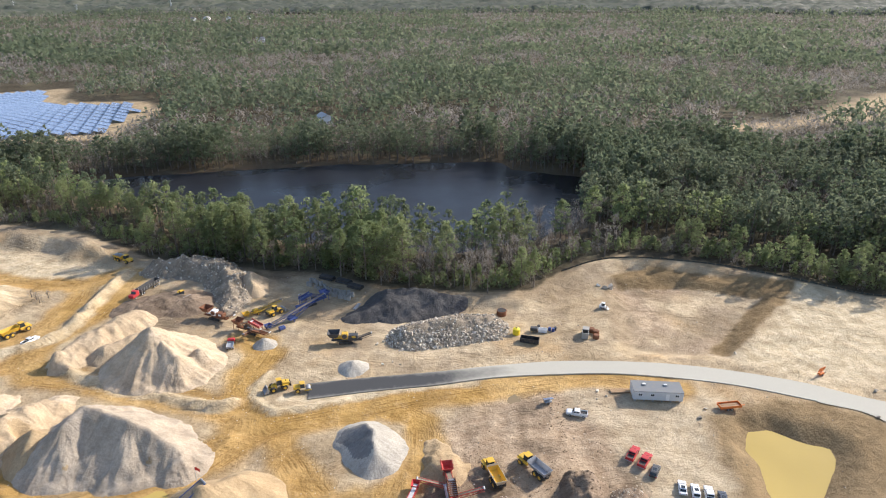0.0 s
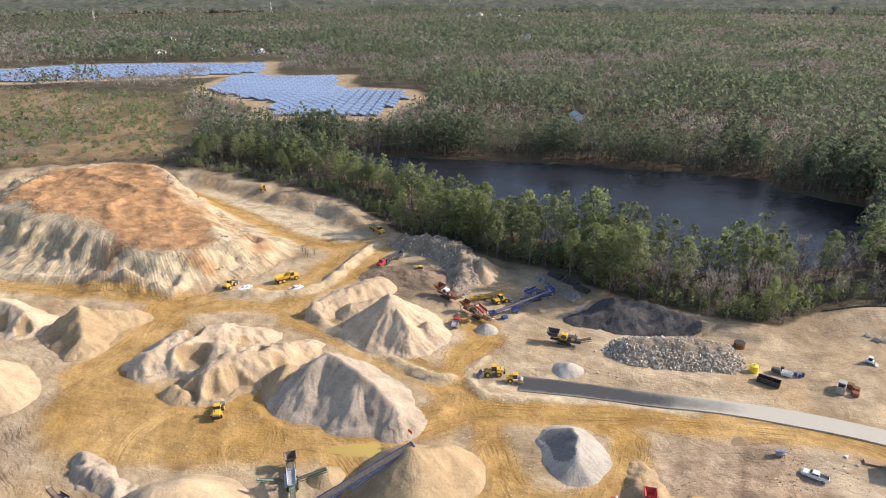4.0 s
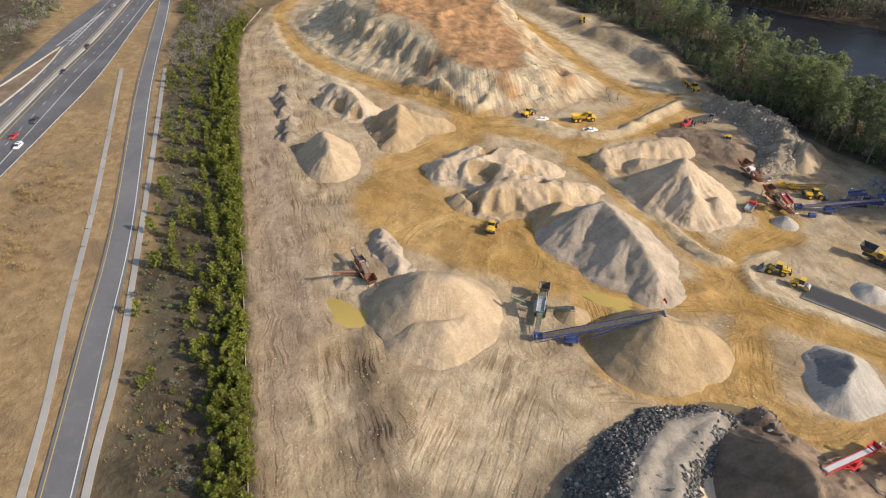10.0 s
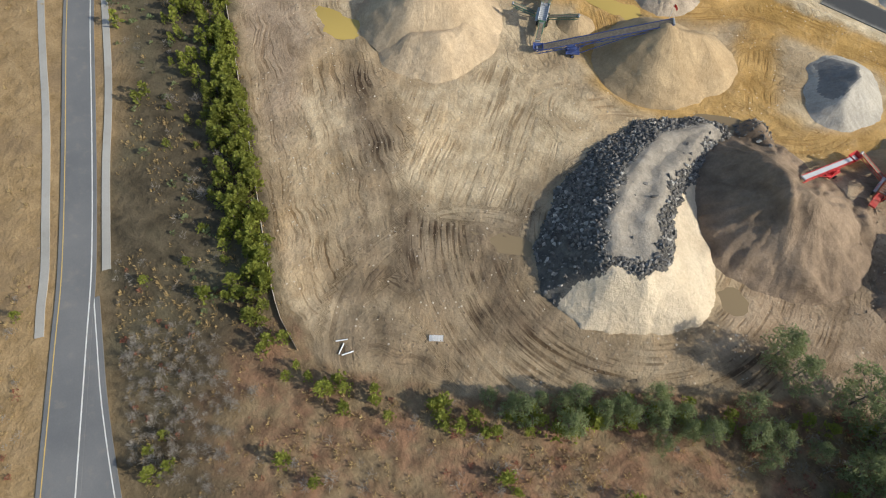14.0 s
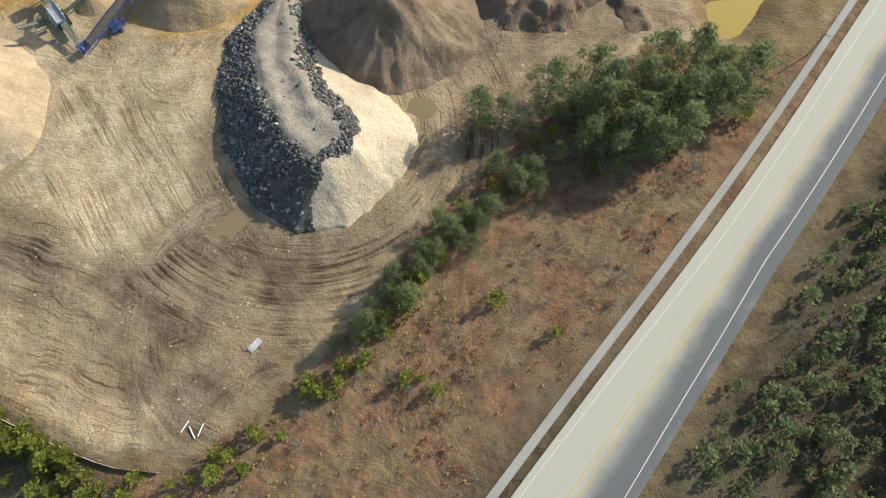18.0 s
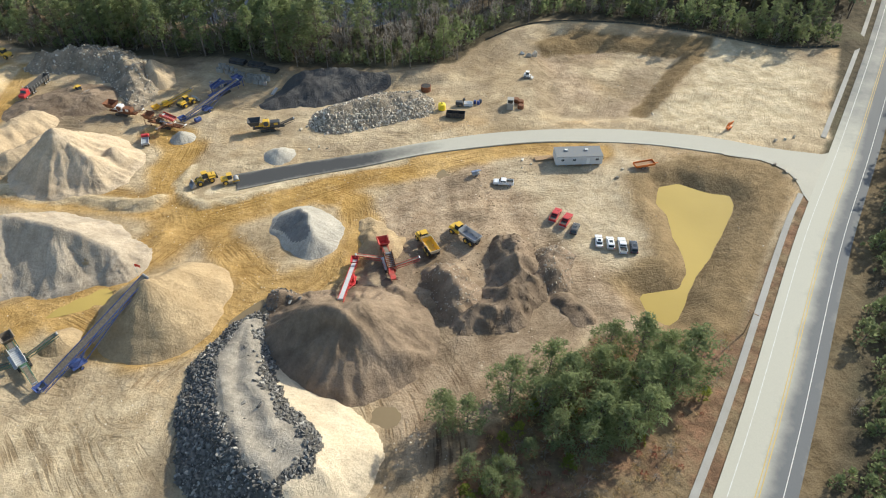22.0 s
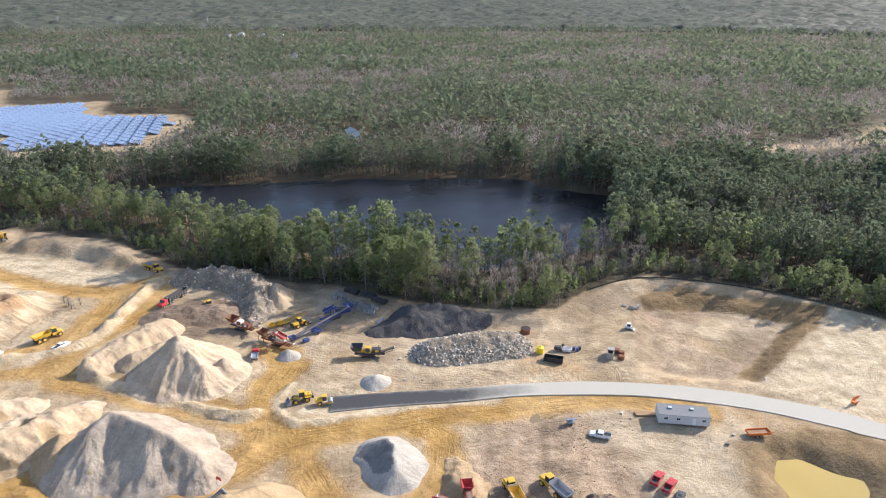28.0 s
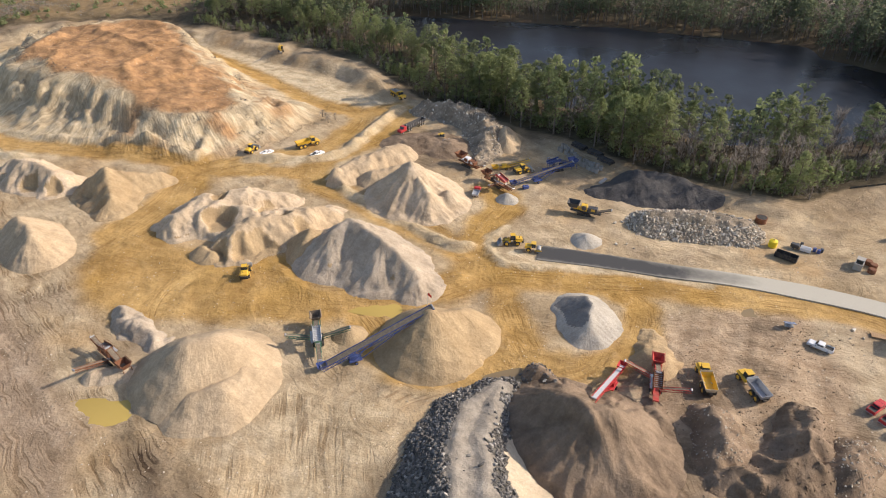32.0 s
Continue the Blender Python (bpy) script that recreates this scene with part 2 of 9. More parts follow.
M = {
    "sand_cream": earth("sand_cream", (0.49, 0.37, 0.24), (0.59, 0.455, 0.305), 0.14, 1.4, 0.5, stones=0.1, grain=0.5),
    "sand_tan": earth("sand_tan", (0.41, 0.295, 0.17), (0.52, 0.385, 0.23), 0.14, 1.4, 0.5, stones=0.1, grain=0.5),
    "sand_white": earth("sand_white", (0.55, 0.425, 0.29), (0.66, 0.525, 0.375), 0.16, 1.1, 0.5),
    "gravel_grey": earth("gravel_grey", (0.42, 0.345, 0.262), (0.56, 0.465, 0.36), 0.16, 1.4, 0.55, stones=0.3),
    "stone_dust": earth("stone_dust", (0.43, 0.395, 0.34), (0.54, 0.495, 0.425), 0.12, 1.8, 0.4, stones=0.2),
    # stone_dust again, with shade as well as damp put into the colour
    "stone_shade_damp": earth("stone_shade_damp", (0.20, 0.19, 0.18), (0.29, 0.275, 0.255), 0.12, 1.8, 0.4, stones=0.2),
    "loam": earth("loam", (0.19, 0.137, 0.094), (0.335, 0.247, 0.173), 0.12, 1.4, 0.6),
    "grey_fines": earth("grey_fines", (0.29, 0.255, 0.21), (0.43, 0.38, 0.315), 0.3, 1.6, 0.5, stones=0.7),
    "millings": earth("millings", (0.075, 0.072, 0.072), (0.13, 0.122, 0.116), 0.1, 1.6, 0.6),
    "rock_dark": broken_stone("rock_dark", (0.09, 0.083, 0.076), (0.22, 0.205, 0.185), (0.46, 0.43, 0.38)),
    "rock_pale": broken_stone("rock_pale", (0.34, 0.29, 0.225), (0.62, 0.54, 0.43), (0.74, 0.69, 0.60)),
    "pine": leafy("pine", (0.16, 0.205, 0.10), (0.33, 0.375, 0.18), (0.27, 0.29, 0.155), 0.6),
    # a second pine, darkened and blued: the woods' duller light put into its green
    "pine_shaded": leafy("pine_shaded", (0.12, 0.15, 0.092), (0.20, 0.232, 0.142), (0.185, 0.196, 0.132), 0.52),
    # shaded gaps between the far crowns are darkened into these greens
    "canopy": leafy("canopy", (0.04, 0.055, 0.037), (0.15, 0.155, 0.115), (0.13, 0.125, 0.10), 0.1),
    "pitch_pine": leafy("pitch_pine", (0.14, 0.165, 0.03), (0.34, 0.36, 0.075), (0.22, 0.23, 0.055), 0.45),
    "twigs": leafy("twigs", (0.235, 0.208, 0.182), (0.40, 0.365, 0.32), (0.32, 0.28, 0.24), 0.45),
    "red_leaves": leafy("red_leaves", (0.24, 0.09, 0.06), (0.36, 0.17, 0.11), (0.28, 0.14, 0.1)),
    "dry_grass": leafy("dry_grass", (0.34, 0.24, 0.11), (0.48, 0.35, 0.17), (0.38, 0.28, 0.14)),
    "rock_soil": earth("rock_soil", (0.25, 0.205, 0.15), (0.41, 0.335, 0.25), 0.2, 1.4, 0.6, stones=0.4),
    "sand_bright": earth("sand_bright", (0.62, 0.50, 0.355), (0.72, 0.60, 0.44), 0.14, 1.4, 0.6, stones=0.1, grain=0.45),
    "rock_fines": earth("rock_fines", (0.10, 0.092, 0.082), (0.20, 0.185, 0.16), 0.3, 2.0, 0.8, stones=0.6),
    "brown_water": water("brown_water", (0.20, 0.148, 0.085), 0.4, 0.8, 0.05),
    "bark": earth("bark", (0.14, 0.11, 0.09), (0.26, 0.22, 0.19), 0.8, 5, 0.5, 0.05),
    "asphalt": asphalt("asphalt", (0.10, 0.10, 0.105), (0.15, 0.15, 0.155)),
    "asphalt_old": asphalt("asphalt_old", (0.14, 0.142, 0.146), (0.19, 0.188, 0.186)),
    "asphalt_dusty": asphalt("asphalt_dusty", (0.52, 0.485, 0.40), (0.45, 0.42, 0.345), (0.54, 0.48, 0.37)),
    "dusted_road": dusted_asphalt("dusted_road", (0.15, 0.153, 0.157), (0.50, 0.475, 0.395)),
    "dusted_new": dusted_asphalt("dusted_new", (0.055, 0.055, 0.056), (0.48, 0.45, 0.375)),
    "concrete": asphalt("concrete", (0.42, 0.40, 0.365), (0.33, 0.315, 0.285), (0.3, 0.27, 0.22)),
    "line_white": paint("line_white", (0.66, 0.66, 0.63), 0.7, 0, 0.5, 0.6),
    "line_yellow": paint("line_yellow", (0.62, 0.43, 0.12), 0.7, 0, 0.5, 0.6),
    "lake": water("lake", (0.014, 0.015, 0.019), 0.2, 0.5, 0.12),
    "mud_water": water("mud_water", (0.40, 0.29, 0.085), 0.12, 0.8, 0.05),
    "steel": paint("steel", (0.42, 0.42, 0.43), 0.45, 0.7, 0.25),
    "galvanized": paint("galvanized", (0.55, 0.56, 0.57), 0.5, 0.5, 0.15),
    "black": paint("black", (0.025, 0.025, 0.028), 0.6, 0, 0.3),
    "rubber": paint("rubber", (0.03, 0.03, 0.03), 0.9, 0, 0.45, 2.0),
    "belt": paint("belt", (0.17, 0.135, 0.10), 0.9, 0, 0.8, 2.0),
    "red": paint("red", (0.52, 0.035, 0.04), 0.35, 0, 0.12),
    "red_dusty": paint("red_dusty", (0.50, 0.06, 0.05), 0.5, 0, 0.4),
    "yellow": paint("yellow", (0.72, 0.44, 0.04), 0.4, 0, 0.3),
    "blue": paint("blue", (0.04, 0.075, 0.24), 0.45, 0, 0.25),
    "green": paint("green", (0.07, 0.16, 0.105), 0.45, 0, 0.25),
    "rust": paint("rust", (0.20, 0.075, 0.035), 0.85, 0, 0.35, 2.5),
    "white": paint("white", (0.80, 0.80, 0.80), 0.3, 0, 0.08),
    "navy": paint("navy", (0.04, 0.055, 0.085), 0.3, 0, 0.1),
    "charcoal": paint("charcoal", (0.06, 0.062, 0.068), 0.35, 0, 0.15),
    "silver": paint("silver", (0.50, 0.51, 0.53), 0.3, 0.4, 0.1),
    "orange": paint("orange", (0.78, 0.20, 0.035), 0.5, 0, 0.2),
    "tank_yellow": paint("tank_yellow", (0.85, 0.65, 0.03), 0.4, 0, 0.08),
    "cream": paint("cream", (0.62, 0.53, 0.38), 0.5, 0, 0.3),
    "grey_paint": paint("grey_paint", (0.33, 0.35, 0.38), 0.5, 0, 0.15),
    "roof_grey": paint("roof_grey", (0.20, 0.21, 0.22), 0.8, 0, 0.3),
    "siding": paint("siding", (0.62, 0.63, 0.64), 0.6, 0, 0.1),
    "wood": paint("wood", (0.42, 0.27, 0.15), 0.8, 0, 0.3, 3.0),
    "glass": paint("glass", (0.03, 0.04, 0.05), 0.08, 0, 0.0),
    "light_glass": paint("light_glass", (0.75, 0.74, 0.7), 0.15, 0, 0.0),
    "red_glass": paint("red_glass", (0.45, 0.02, 0.02), 0.2, 0, 0.0),
    # lighter blue than a bare panel: the sky's reflection put into the colour
    "panel": paint("panel", (0.17, 0.23, 0.36), 0.16, 0.0, 0.05, 0.2),
    "fabric": paint("fabric", (0.04, 0.045, 0.04), 0.9, 0, 0.4),
}

# ---- plan helpers ----
RNG = np.random.default_rng(7)


def lattice(ix, iy, seed):
    h = np.sin(ix * 127.1 + iy * 311.7 + seed * 74.7) * 43758.5453
    return h - np.floor(h)


def vnoise(x, y, size, seed=0):
    """Smooth noise from -1 to 1 over x, y with cells of that size."""
    x, y = np.asarray(x, float) / size, np.asarray(y, float) / size
    ix, iy = np.floor(x), np.floor(y)
    fx, fy = x - ix, y - iy
    fx, fy = fx * fx * (3 - 2 * fx), fy * fy * (3 - 2 * fy)
    a, b, c, d = (lattice(ix + i, iy + j, seed) for j in (0, 1) for i in (0, 1))
    return 2 * ((a * (1 - fx) + b * fx) * (1 - fy) + (c * (1 - fx) + d * fx) * fy) - 1


def fbm(x, y, size, seed=0, octaves=4):
    return sum(vnoise(x, y, size / 2**k, seed + 13 * k) / 2**k for k in range(octaves)) / 1.6


def smooth(a, b, v):
    t = np.clip((v - a) / (b - a), 0, 1)
    return t * t * (3 - 2 * t)


def seg_dist(x, y, pts, closed=False):
    """Distance to a polyline, and the signed offset to its left."""
    best, side = np.full(np.shape(x), 1e9), np.zeros(np.shape(x))
    q = list(pts) + ([pts[0]] if closed else [])
    for (ax, ay), (bx, by) in zip(q, q[1:]):
        dx, dy = bx - ax, by - ay
        t = np.clip(((x - ax) * dx + (y - ay) * dy) / (dx * dx + dy * dy + 1e-9), 0, 1)
        d = np.hypot(x - ax - t * dx, y - ay - t * dy)
        s = (dx * (y - ay) - dy * (x - ax)) / math.hypot(dx, dy)
        near = d < best
        side = np.where(near, s, side)
        best = np.where(near, d, best)
    return best, side


def poly_in(x, y, pts):
    """Signed distance to a polygon's edge, positive inside."""
    inside = np.zeros(np.shape(x), bool)
    q = list(pts) + [pts[0]]
    for (ax, ay), (bx, by) in zip(q, q[1:]):
        if ay != by:
            inside ^= ((ay > y) != (by > y)) & (x < (bx - ax) * (y - ay) / (by - ay) + ax)
    d, _ = seg_dist(x, y, pts, True)
    return np.where(inside, d, -d)


def curve(pts, step=3.0):
    """A smooth line through plan points, resampled evenly."""
    p = np.array(pts, float)
    p = np.vstack([2 * p[0] - p[1], p, 2 * p[-1] - p[-2]])
    out = []
    for i in range(1, len(p) - 2):
        n = max(2, int(np.linalg.norm(p[i + 1] - p[i]) / step))
        t = np.linspace(0, 1, n, endpoint=False)[:, None]
        a, b, c, d = p[i - 1:i + 3]
        out.append(0.5 * (2 * b + (c - a) * t + (2 * a - 5 * b + 4 * c - d) * t**2 + (3 * b - a - 3 * c + d) * t**3))
    return np.vstack(out + [p[-2:-1]])


# ---- plan of the place ----
SITE = [(-365, 165), (-324, 129), (-272, 103), (-197, 70), (-137, 44), (-90, 23), (-58, 8), (-42, 6), (-20, 22), (-3, 45), (18, 67), (45, 87),
        (62, 86), (78, 84), (122, 132), (141, 152), (184, 213), (160, 215), (136, 228), (110, 243), (75, 251), (53, 240), (41, 229), (34, 219), (14, 214),
        (-14, 217), (-32, 224), (-67, 240), (-92, 247), (-132, 256), (-172, 275), (-212, 284), (-246, 292), (-350, 288), (-404, 240)]
LAKE = [(-250, 352), (-206, 384), (-134, 403), (-62, 416), (37, 421), (42, 402), (90, 382), (74, 335), (64, 300), (40, 276), (0, 264), (-59, 277), (-121, 298), (-190, 332)]
POND = [(83, 140.5), (88.6, 141), (95, 136), (100.5, 133.8), (100, 130.5), (97, 126.6), (90, 118), (83, 110), (77.2, 104.3), (73.3, 99.5), (70.4, 95.3), (67, 91.4), (64.5, 90.3), (62, 93), (61.5, 99.5),
        (66.4, 100), (72, 100.2), (76.5, 105.5), (78.2, 112), (78.8, 120), (81, 128), (79.8, 134)]
POND_RIM = [(76, 146), (92, 147), (107, 138), (104, 127), (85, 105), (76, 93), (66, 85), (56, 90), (55, 104), (70, 106), (73, 118), (74, 134)]
TURF = [(73.4, 143.9), (85, 150.8), (101.5, 149.4), (118, 144.7), (120.3, 135), (119.5, 128.8), (101, 107.7), (78, 80), (66, 80.7), (59.6, 86), (58.4, 95.6), (52.4, 106), (57.4, 107.4), (66, 112), (68, 121), (66.5, 128.6), (69.3, 138.8)]
HILL = [(-372, 215), (-345, 176), (-325, 159), (-299, 151), (-240, 149), (-214, 152), (-190, 156), (-176, 159), (-165, 175), (-158, 190), (-156, 214), (-163, 231), (-185, 239), (-227, 256), (-274, 269), (-330, 280), (-372, 262)]
HILL_TOP = [(-297, 184), (-263, 178), (-236, 182), (-206, 172), (-192, 172), (-180, 182), (-180, 196), (-223, 220), (-236, 232), (-276, 255), (-301, 250), (-320, 225)]
BASIN = [(70, 227), (92, 228.5), (118, 220), (104, 200), (89, 180.5), (75, 179), (65, 182)]
BASIN_BANK = [(68, 236), (87, 243), (118, 232), (137, 226), (134, 219), (113, 198), (92, 176), (88, 180), (107, 202), (122, 219), (92.5, 229), (70, 227)]
BASIN_SIDE = [(62, 233), (71, 235), (66, 183), (58, 184)]
PALE_PAD = [(139, 225), (157, 211), (168, 200), (162, 188), (140, 165), (115, 157), (93, 172), (114, 195)]
SOIL_YARD = [(-112, 226), (-97, 215), (-86, 207), (-76, 193), (-92, 194), (-108, 198)]
PLAZA = [(-166, 111), (-161, 95), (-148, 84), (-127, 81), (-114, 88), (-100, 94), (-87, 100), (-68, 110), (-62, 122), (-53, 137), (-57, 147), (-60, 132), (-75, 122), (-92, 115),
         (-108, 121), (-118, 117), (-131, 113), (-143, 112), (-155, 122)]
SCRAPE = [(-85, 56), (-76, 79), (-62, 80), (-50, 86), (-40, 67), (-40, 50), (-51, 42), (-65, 41)]
GREY_PAD = [(-330, 135), (-270, 106), (-186, 83), (-153, 68), (-133, 62), (-107, 50), (-90, 26), (-137, 46), (-197, 72), (-272, 105)]
BROWN_DIRT = [(-12, 106), (8, 140), (32, 156), (52, 148), (44, 136), (52, 118), (44, 104), (24, 90), (8, 84)]
PINK_DIRT = [(-12, 118), (-4, 140), (14, 152), (34, 160), (52, 156), (56, 146), (46, 138), (50, 120), (58, 106), (60, 92), (76, 84), (62, 86), (45, 87), (18, 67), (2, 60), (-4, 74), (-2, 84), (12, 90), (4, 104)]
GRAVEL_LOT = [(34, 160), (56, 147), (78, 152), (80, 142), (72, 128), (70, 112), (52, 112), (44, 128), (46, 140), (36, 150)]
DARK_SOIL = [(-96, 47), (-100, 56), (-88, 57), (-72, 45), (-64, 40), (-52, 42), (-46, 52), (-47, 66), (-42, 74), (-40, 60), (-33, 50), (-20, 45), (-9, 50), (-1, 60), (6, 70), (14, 70), (18, 67), (-3, 45), (-20, 22), (-42, 7), (-50, 10), (-57, 22), (-73, 36)]
HAULS = [  # centre line, half width
    ([(-420, 225), (-377, 188), (-339, 158), (-304, 147), (-267, 142), (-229, 149), (-192, 158), (-172, 157)], 5.0),
    ([(-176, 158), (-167, 145), (-163, 130), (-163, 112)], 8.0),
    ([(-172, 157), (-160, 168), (-143, 186), (-138, 206), (-141, 224), (-152, 230), (-168, 230), (-196, 240), (-238, 256), (-292, 274), (-345, 284)], 5.5),
    ([(-142, 228), (-137, 236), (-128, 238), (-125, 222), (-126, 205), (-130, 192), (-134, 178), (-126, 167), (-106, 162), (-84, 155), (-61, 147), (-50, 139)], 6.0),
    ([(-172, 157), (-150, 165), (-132, 172)], 5.0),
    ([(-96, 104), (-80, 112), (-64, 122), (-50, 138), (-30, 145), (-8, 153), (20, 160), (45, 164), (68, 158)], 6.0),
    ([(-54, 135), (-60, 160), (-58, 178), (-66, 186)], 6.0),
    ([(-20, 150), (-6, 143), (-6, 126), (-14, 114), (-28, 112), (-36, 124), (-44, 136)], 4.5),
    ([(-72, 108), (-60, 100), (-48, 96), (-34, 108)], 5.0),
]
CLEAR_EAST = [(226, 500), (232, 530), (290, 530), (388, 615), (470, 680), (480, 620), (395, 556), (330, 540)]
SOLAR_B = [(-511, 553), (-550, 653), (-534, 692), (-489, 665), (-413, 694), (-385, 630), (-354, 603), (-290, 606), (-264, 573), (-259, 486), (-352, 452), (-385, 505), (-440, 525)]
SOLAR_A = [(-910, 537), (-830, 660), (-594, 790), (-541, 705), (-698, 572), (-816, 479)]
SCRUB = [(-330, 140), (-372, 165), (-412, 240), (-360, 296), (-318, 318), (-400, 400), (-520, 520), (-800, 460), (-900, 420), (-720, 280), (-480, 165)]
HWY_N = [(-150, -62), (-195, -32), (-240, 1), (-273, 25), (-319, 57), (-398, 103), (-486, 155), (-600, 214), (-722, 270), (-1243, 525), (-1800, 822), (-2600, 1260)]
HWY_S = [(-238, -48), (-290, -12), (-329, 14), (-358, 33), (-412, 69), (-478, 116), (-634, 205), (-760, 262), (-1052, 405), (-1425, 602), (-1830, 800), (-2620, 1235)]
HWY_M = [(-190, -52), (-236, -20), (-276, 6), (-323, 36), (-385, 77), (-505, 147), (-626, 214), (-740, 268), (-1148, 466), (-1612, 712), (-2610, 1248)]
RAMP = [(-486, 149), (-403, 116), (-292, 67.8), (-188, 26.4), (-143, 6.2), (-109, -9.2), (-87, -19.6), (-74, -26.6), (-62, -33.1), (-50.4, -39.4), (-25, -53)]
RAMP_BRANCH = [(-80, -22), (-70, -26), (-60, -29.9), (-44, -35.1), (-20, -42)]
ROAD = [(-120, -168), (-46, -80), (0, -25), (30, 9.5), (50, 32), (74, 60), (113, 108), (150, 150), (199, 207), (240, 256), (275, 298), (330, 365)]
SIDE_ROAD = [(200, 206), (215, 212), (232, 218), (252, 222), (320, 222)]
ACCESS_N = [(-40.5, 160.4), (-22, 163.5), (-2.4, 166.4), (15.5, 169.6), (34.4, 172), (53, 172), (72, 170.2), (90, 166), (107, 160), (122, 152), (138, 145.7)]
ACCESS_S = [(-39, 152.6), (-21, 156.4), (-2.7, 159.4), (15, 163.2), (33, 164.8), (51.5, 165.2), (69.5, 162.8), (87, 158.7), (103, 152.3), (117, 146), (128, 138)]
ACCESS = [((a[0] + b[0]) / 2, (a[1] + b[1]) / 2) for a, b in zip(ACCESS_N, ACCESS_S)]
ROADS_ALL = [(ROAD, 9), (RAMP, 7), (RAMP_BRANCH, 6), (ACCESS, 6), (SIDE_ROAD, 7)]


def ground_z(x, y):
    """Height of the ground over the plan."""
    x, y = np.asarray(x, float), np.asarray(y, float)
    r = np.hypot(x, y)
    site = poly_in(x, y, SITE)
    wx, wy = x + 3 * fbm(x, y, 18, 3), y + 3 * fbm(x, y, 18, 4)
    clear_of = np.full(np.shape(x), 99.0)
    for pts, w in HAULS:
        clear_of = np.minimum(clear_of, seg_dist(x, y, pts)[0] - w)
    loose = smooth(0, 8, site) * (0.3 + 0.7 * smooth(-2, 4, clear_of))
    dug = np.maximum(smooth(-2, 6, poly_in(wx, wy, BROWN_DIRT)), 0.7 * smooth(-2, 6, poly_in(wx, wy, DARK_SOIL)))
    z = loose * (0.30 * fbm(x, y, 14, 1) + 0.16 * fbm(x, y, 4.5, 2, 3) + dug * (0.55 * fbm(x, y, 7, 12, 4) + 0.25 * np.abs(vnoise(x, y, 3.2, 13))))
    # hill of orange loam over pale sand: talus at the foot, gullied cliffs above
    hx, hy = x + 4 * fbm(x, y, 26, 5, 3), y + 4 * fbm(x, y, 26, 6, 3)
    d, lip = poly_in(hx, hy, HILL), poly_in(hx, hy, HILL_TOP)
    around = np.arctan2(y - 208, x + 245) * 75
    face = np.where(lip > 0, 1.0, np.clip(d, 0, 99) / (np.clip(d, 0, 99) - np.minimum(lip, 0) + 1e-6))
    band = np.sin(np.clip(face, 0, 1) * math.pi)
    bent = around + 7 * vnoise(x, y, 17, 28)
    gul = 0.14 * vnoise(bent, lip * 0.8, 12, 24) - 0.16 * np.abs(vnoise(bent, lip * 0.6, 7, 26)) - 0.13 * np.abs(vnoise(bent + 2 * vnoise(x, y, 5, 28), lip * 0.5, 3.2, 27))
    gul = gul + 0.07 + 0.15 * fbm(x, y, 13, 25, 4) + 0.07 * (np.abs(vnoise(x, y, 3.4, 30)) - 0.3)
    face = np.clip(face + gul * band, 0, 1)
    face = 0.7 * face + 0.3 * smooth(0.45, 0.9, face)
    top_z = 10.5 + 8.0 * smooth(-178, -285, x)
    z = z + top_z * face + (2.0 * fbm(x, y, 17, 6, 4) + 0.9 * np.abs(vnoise(x, y, 6, 29)) + 1.6 * smooth(0.25, 0.0, np.abs(vnoise(x, y, 26, 70)))) * smooth(0, 8, d) * smooth(-3, 4, lip) + 0.5 * fbm(x, y, 4, 34, 3) * smooth(0, 5, d)
    # bank under the woods along the haul road, and round the basin
    z = z + (5.5 + 1.5 * vnoise(x, y, 8, 36)) * smooth(17, 5, site + 2.5 * vnoise(x, y, 9, 26)) * smooth(-90, -40, site) * smooth(-120, -165, x) * smooth(225, 250, y)
    z = z + 2.6 * smooth(9, 2, site + 1.5 * vnoise(x, y, 9, 27)) * smooth(-60, -20, site) * smooth(30, 60, x) * smooth(205, 232, y) * (x < 200)
    z = z + 3.0 * smooth(12, 3, site + 2.5 * vnoise(x, y, 7, 37)) * smooth(-60, -20, site) * smooth(-70, -50, x) * smooth(50, 20, x) * smooth(195, 212, y)
    # basin to the north, set below a bank
    z = z - 2.6 * smooth(-8, 1, poly_in(wx, wy, BASIN))
    # pond with a grassed slope round it
    pd = poly_in(x, y, POND)
    z = z - 4.2 * smooth(-8, 3.5, pd) - 1.0 * smooth(0, 4, pd)
    # lake bed
    ld = poly_in(wx, wy, LAKE)
    z = z - 3.0 * smooth(-12, 3, ld) - 2.0 * smooth(2, 12, ld)
    # woods, swells and far ridges
    out = smooth(5, 40, -site) * smooth(300, 700, r)
    z = z + out * smooth(15, 60, -ld) * (5 * fbm(x, y, 300, 8) + 4)
    z = z + 128 * smooth(1800, 4900, r) + 16 * fbm(x, y, 900, 9) * smooth(1200, 3000, r)
    for pts in PUDDLES:
        k = smooth(-2.4, 1.4, poly_in(x + 2.6 * fbm(x, y, 5, 38), y + 2.6 * fbm(x, y, 5, 39), pts))
        z = z * (1 - k) - 0.6 * k
    # windrows along the haul roads
    for pts, w, h in WINDROWS:
        q, _ = seg_dist(x, y, curve(pts, 4))
        z = z + h * smooth(w * (1 + 0.5 * vnoise(x, y, 4, 31)), 0.15 * w, q) * (0.75 + 0.55 * vnoise(x, y, 5, 32)) * smooth(-0.75, -0.35, vnoise(x, y, 17, 35))
    for pts, w in ROADS_ALL + [(HWY_M, 40)]:
        q, _ = seg_dist(x, y, pts)
        far = np.maximum(smooth(1150, 1600, r), smooth(w * 0.75, w * 1.3, q))
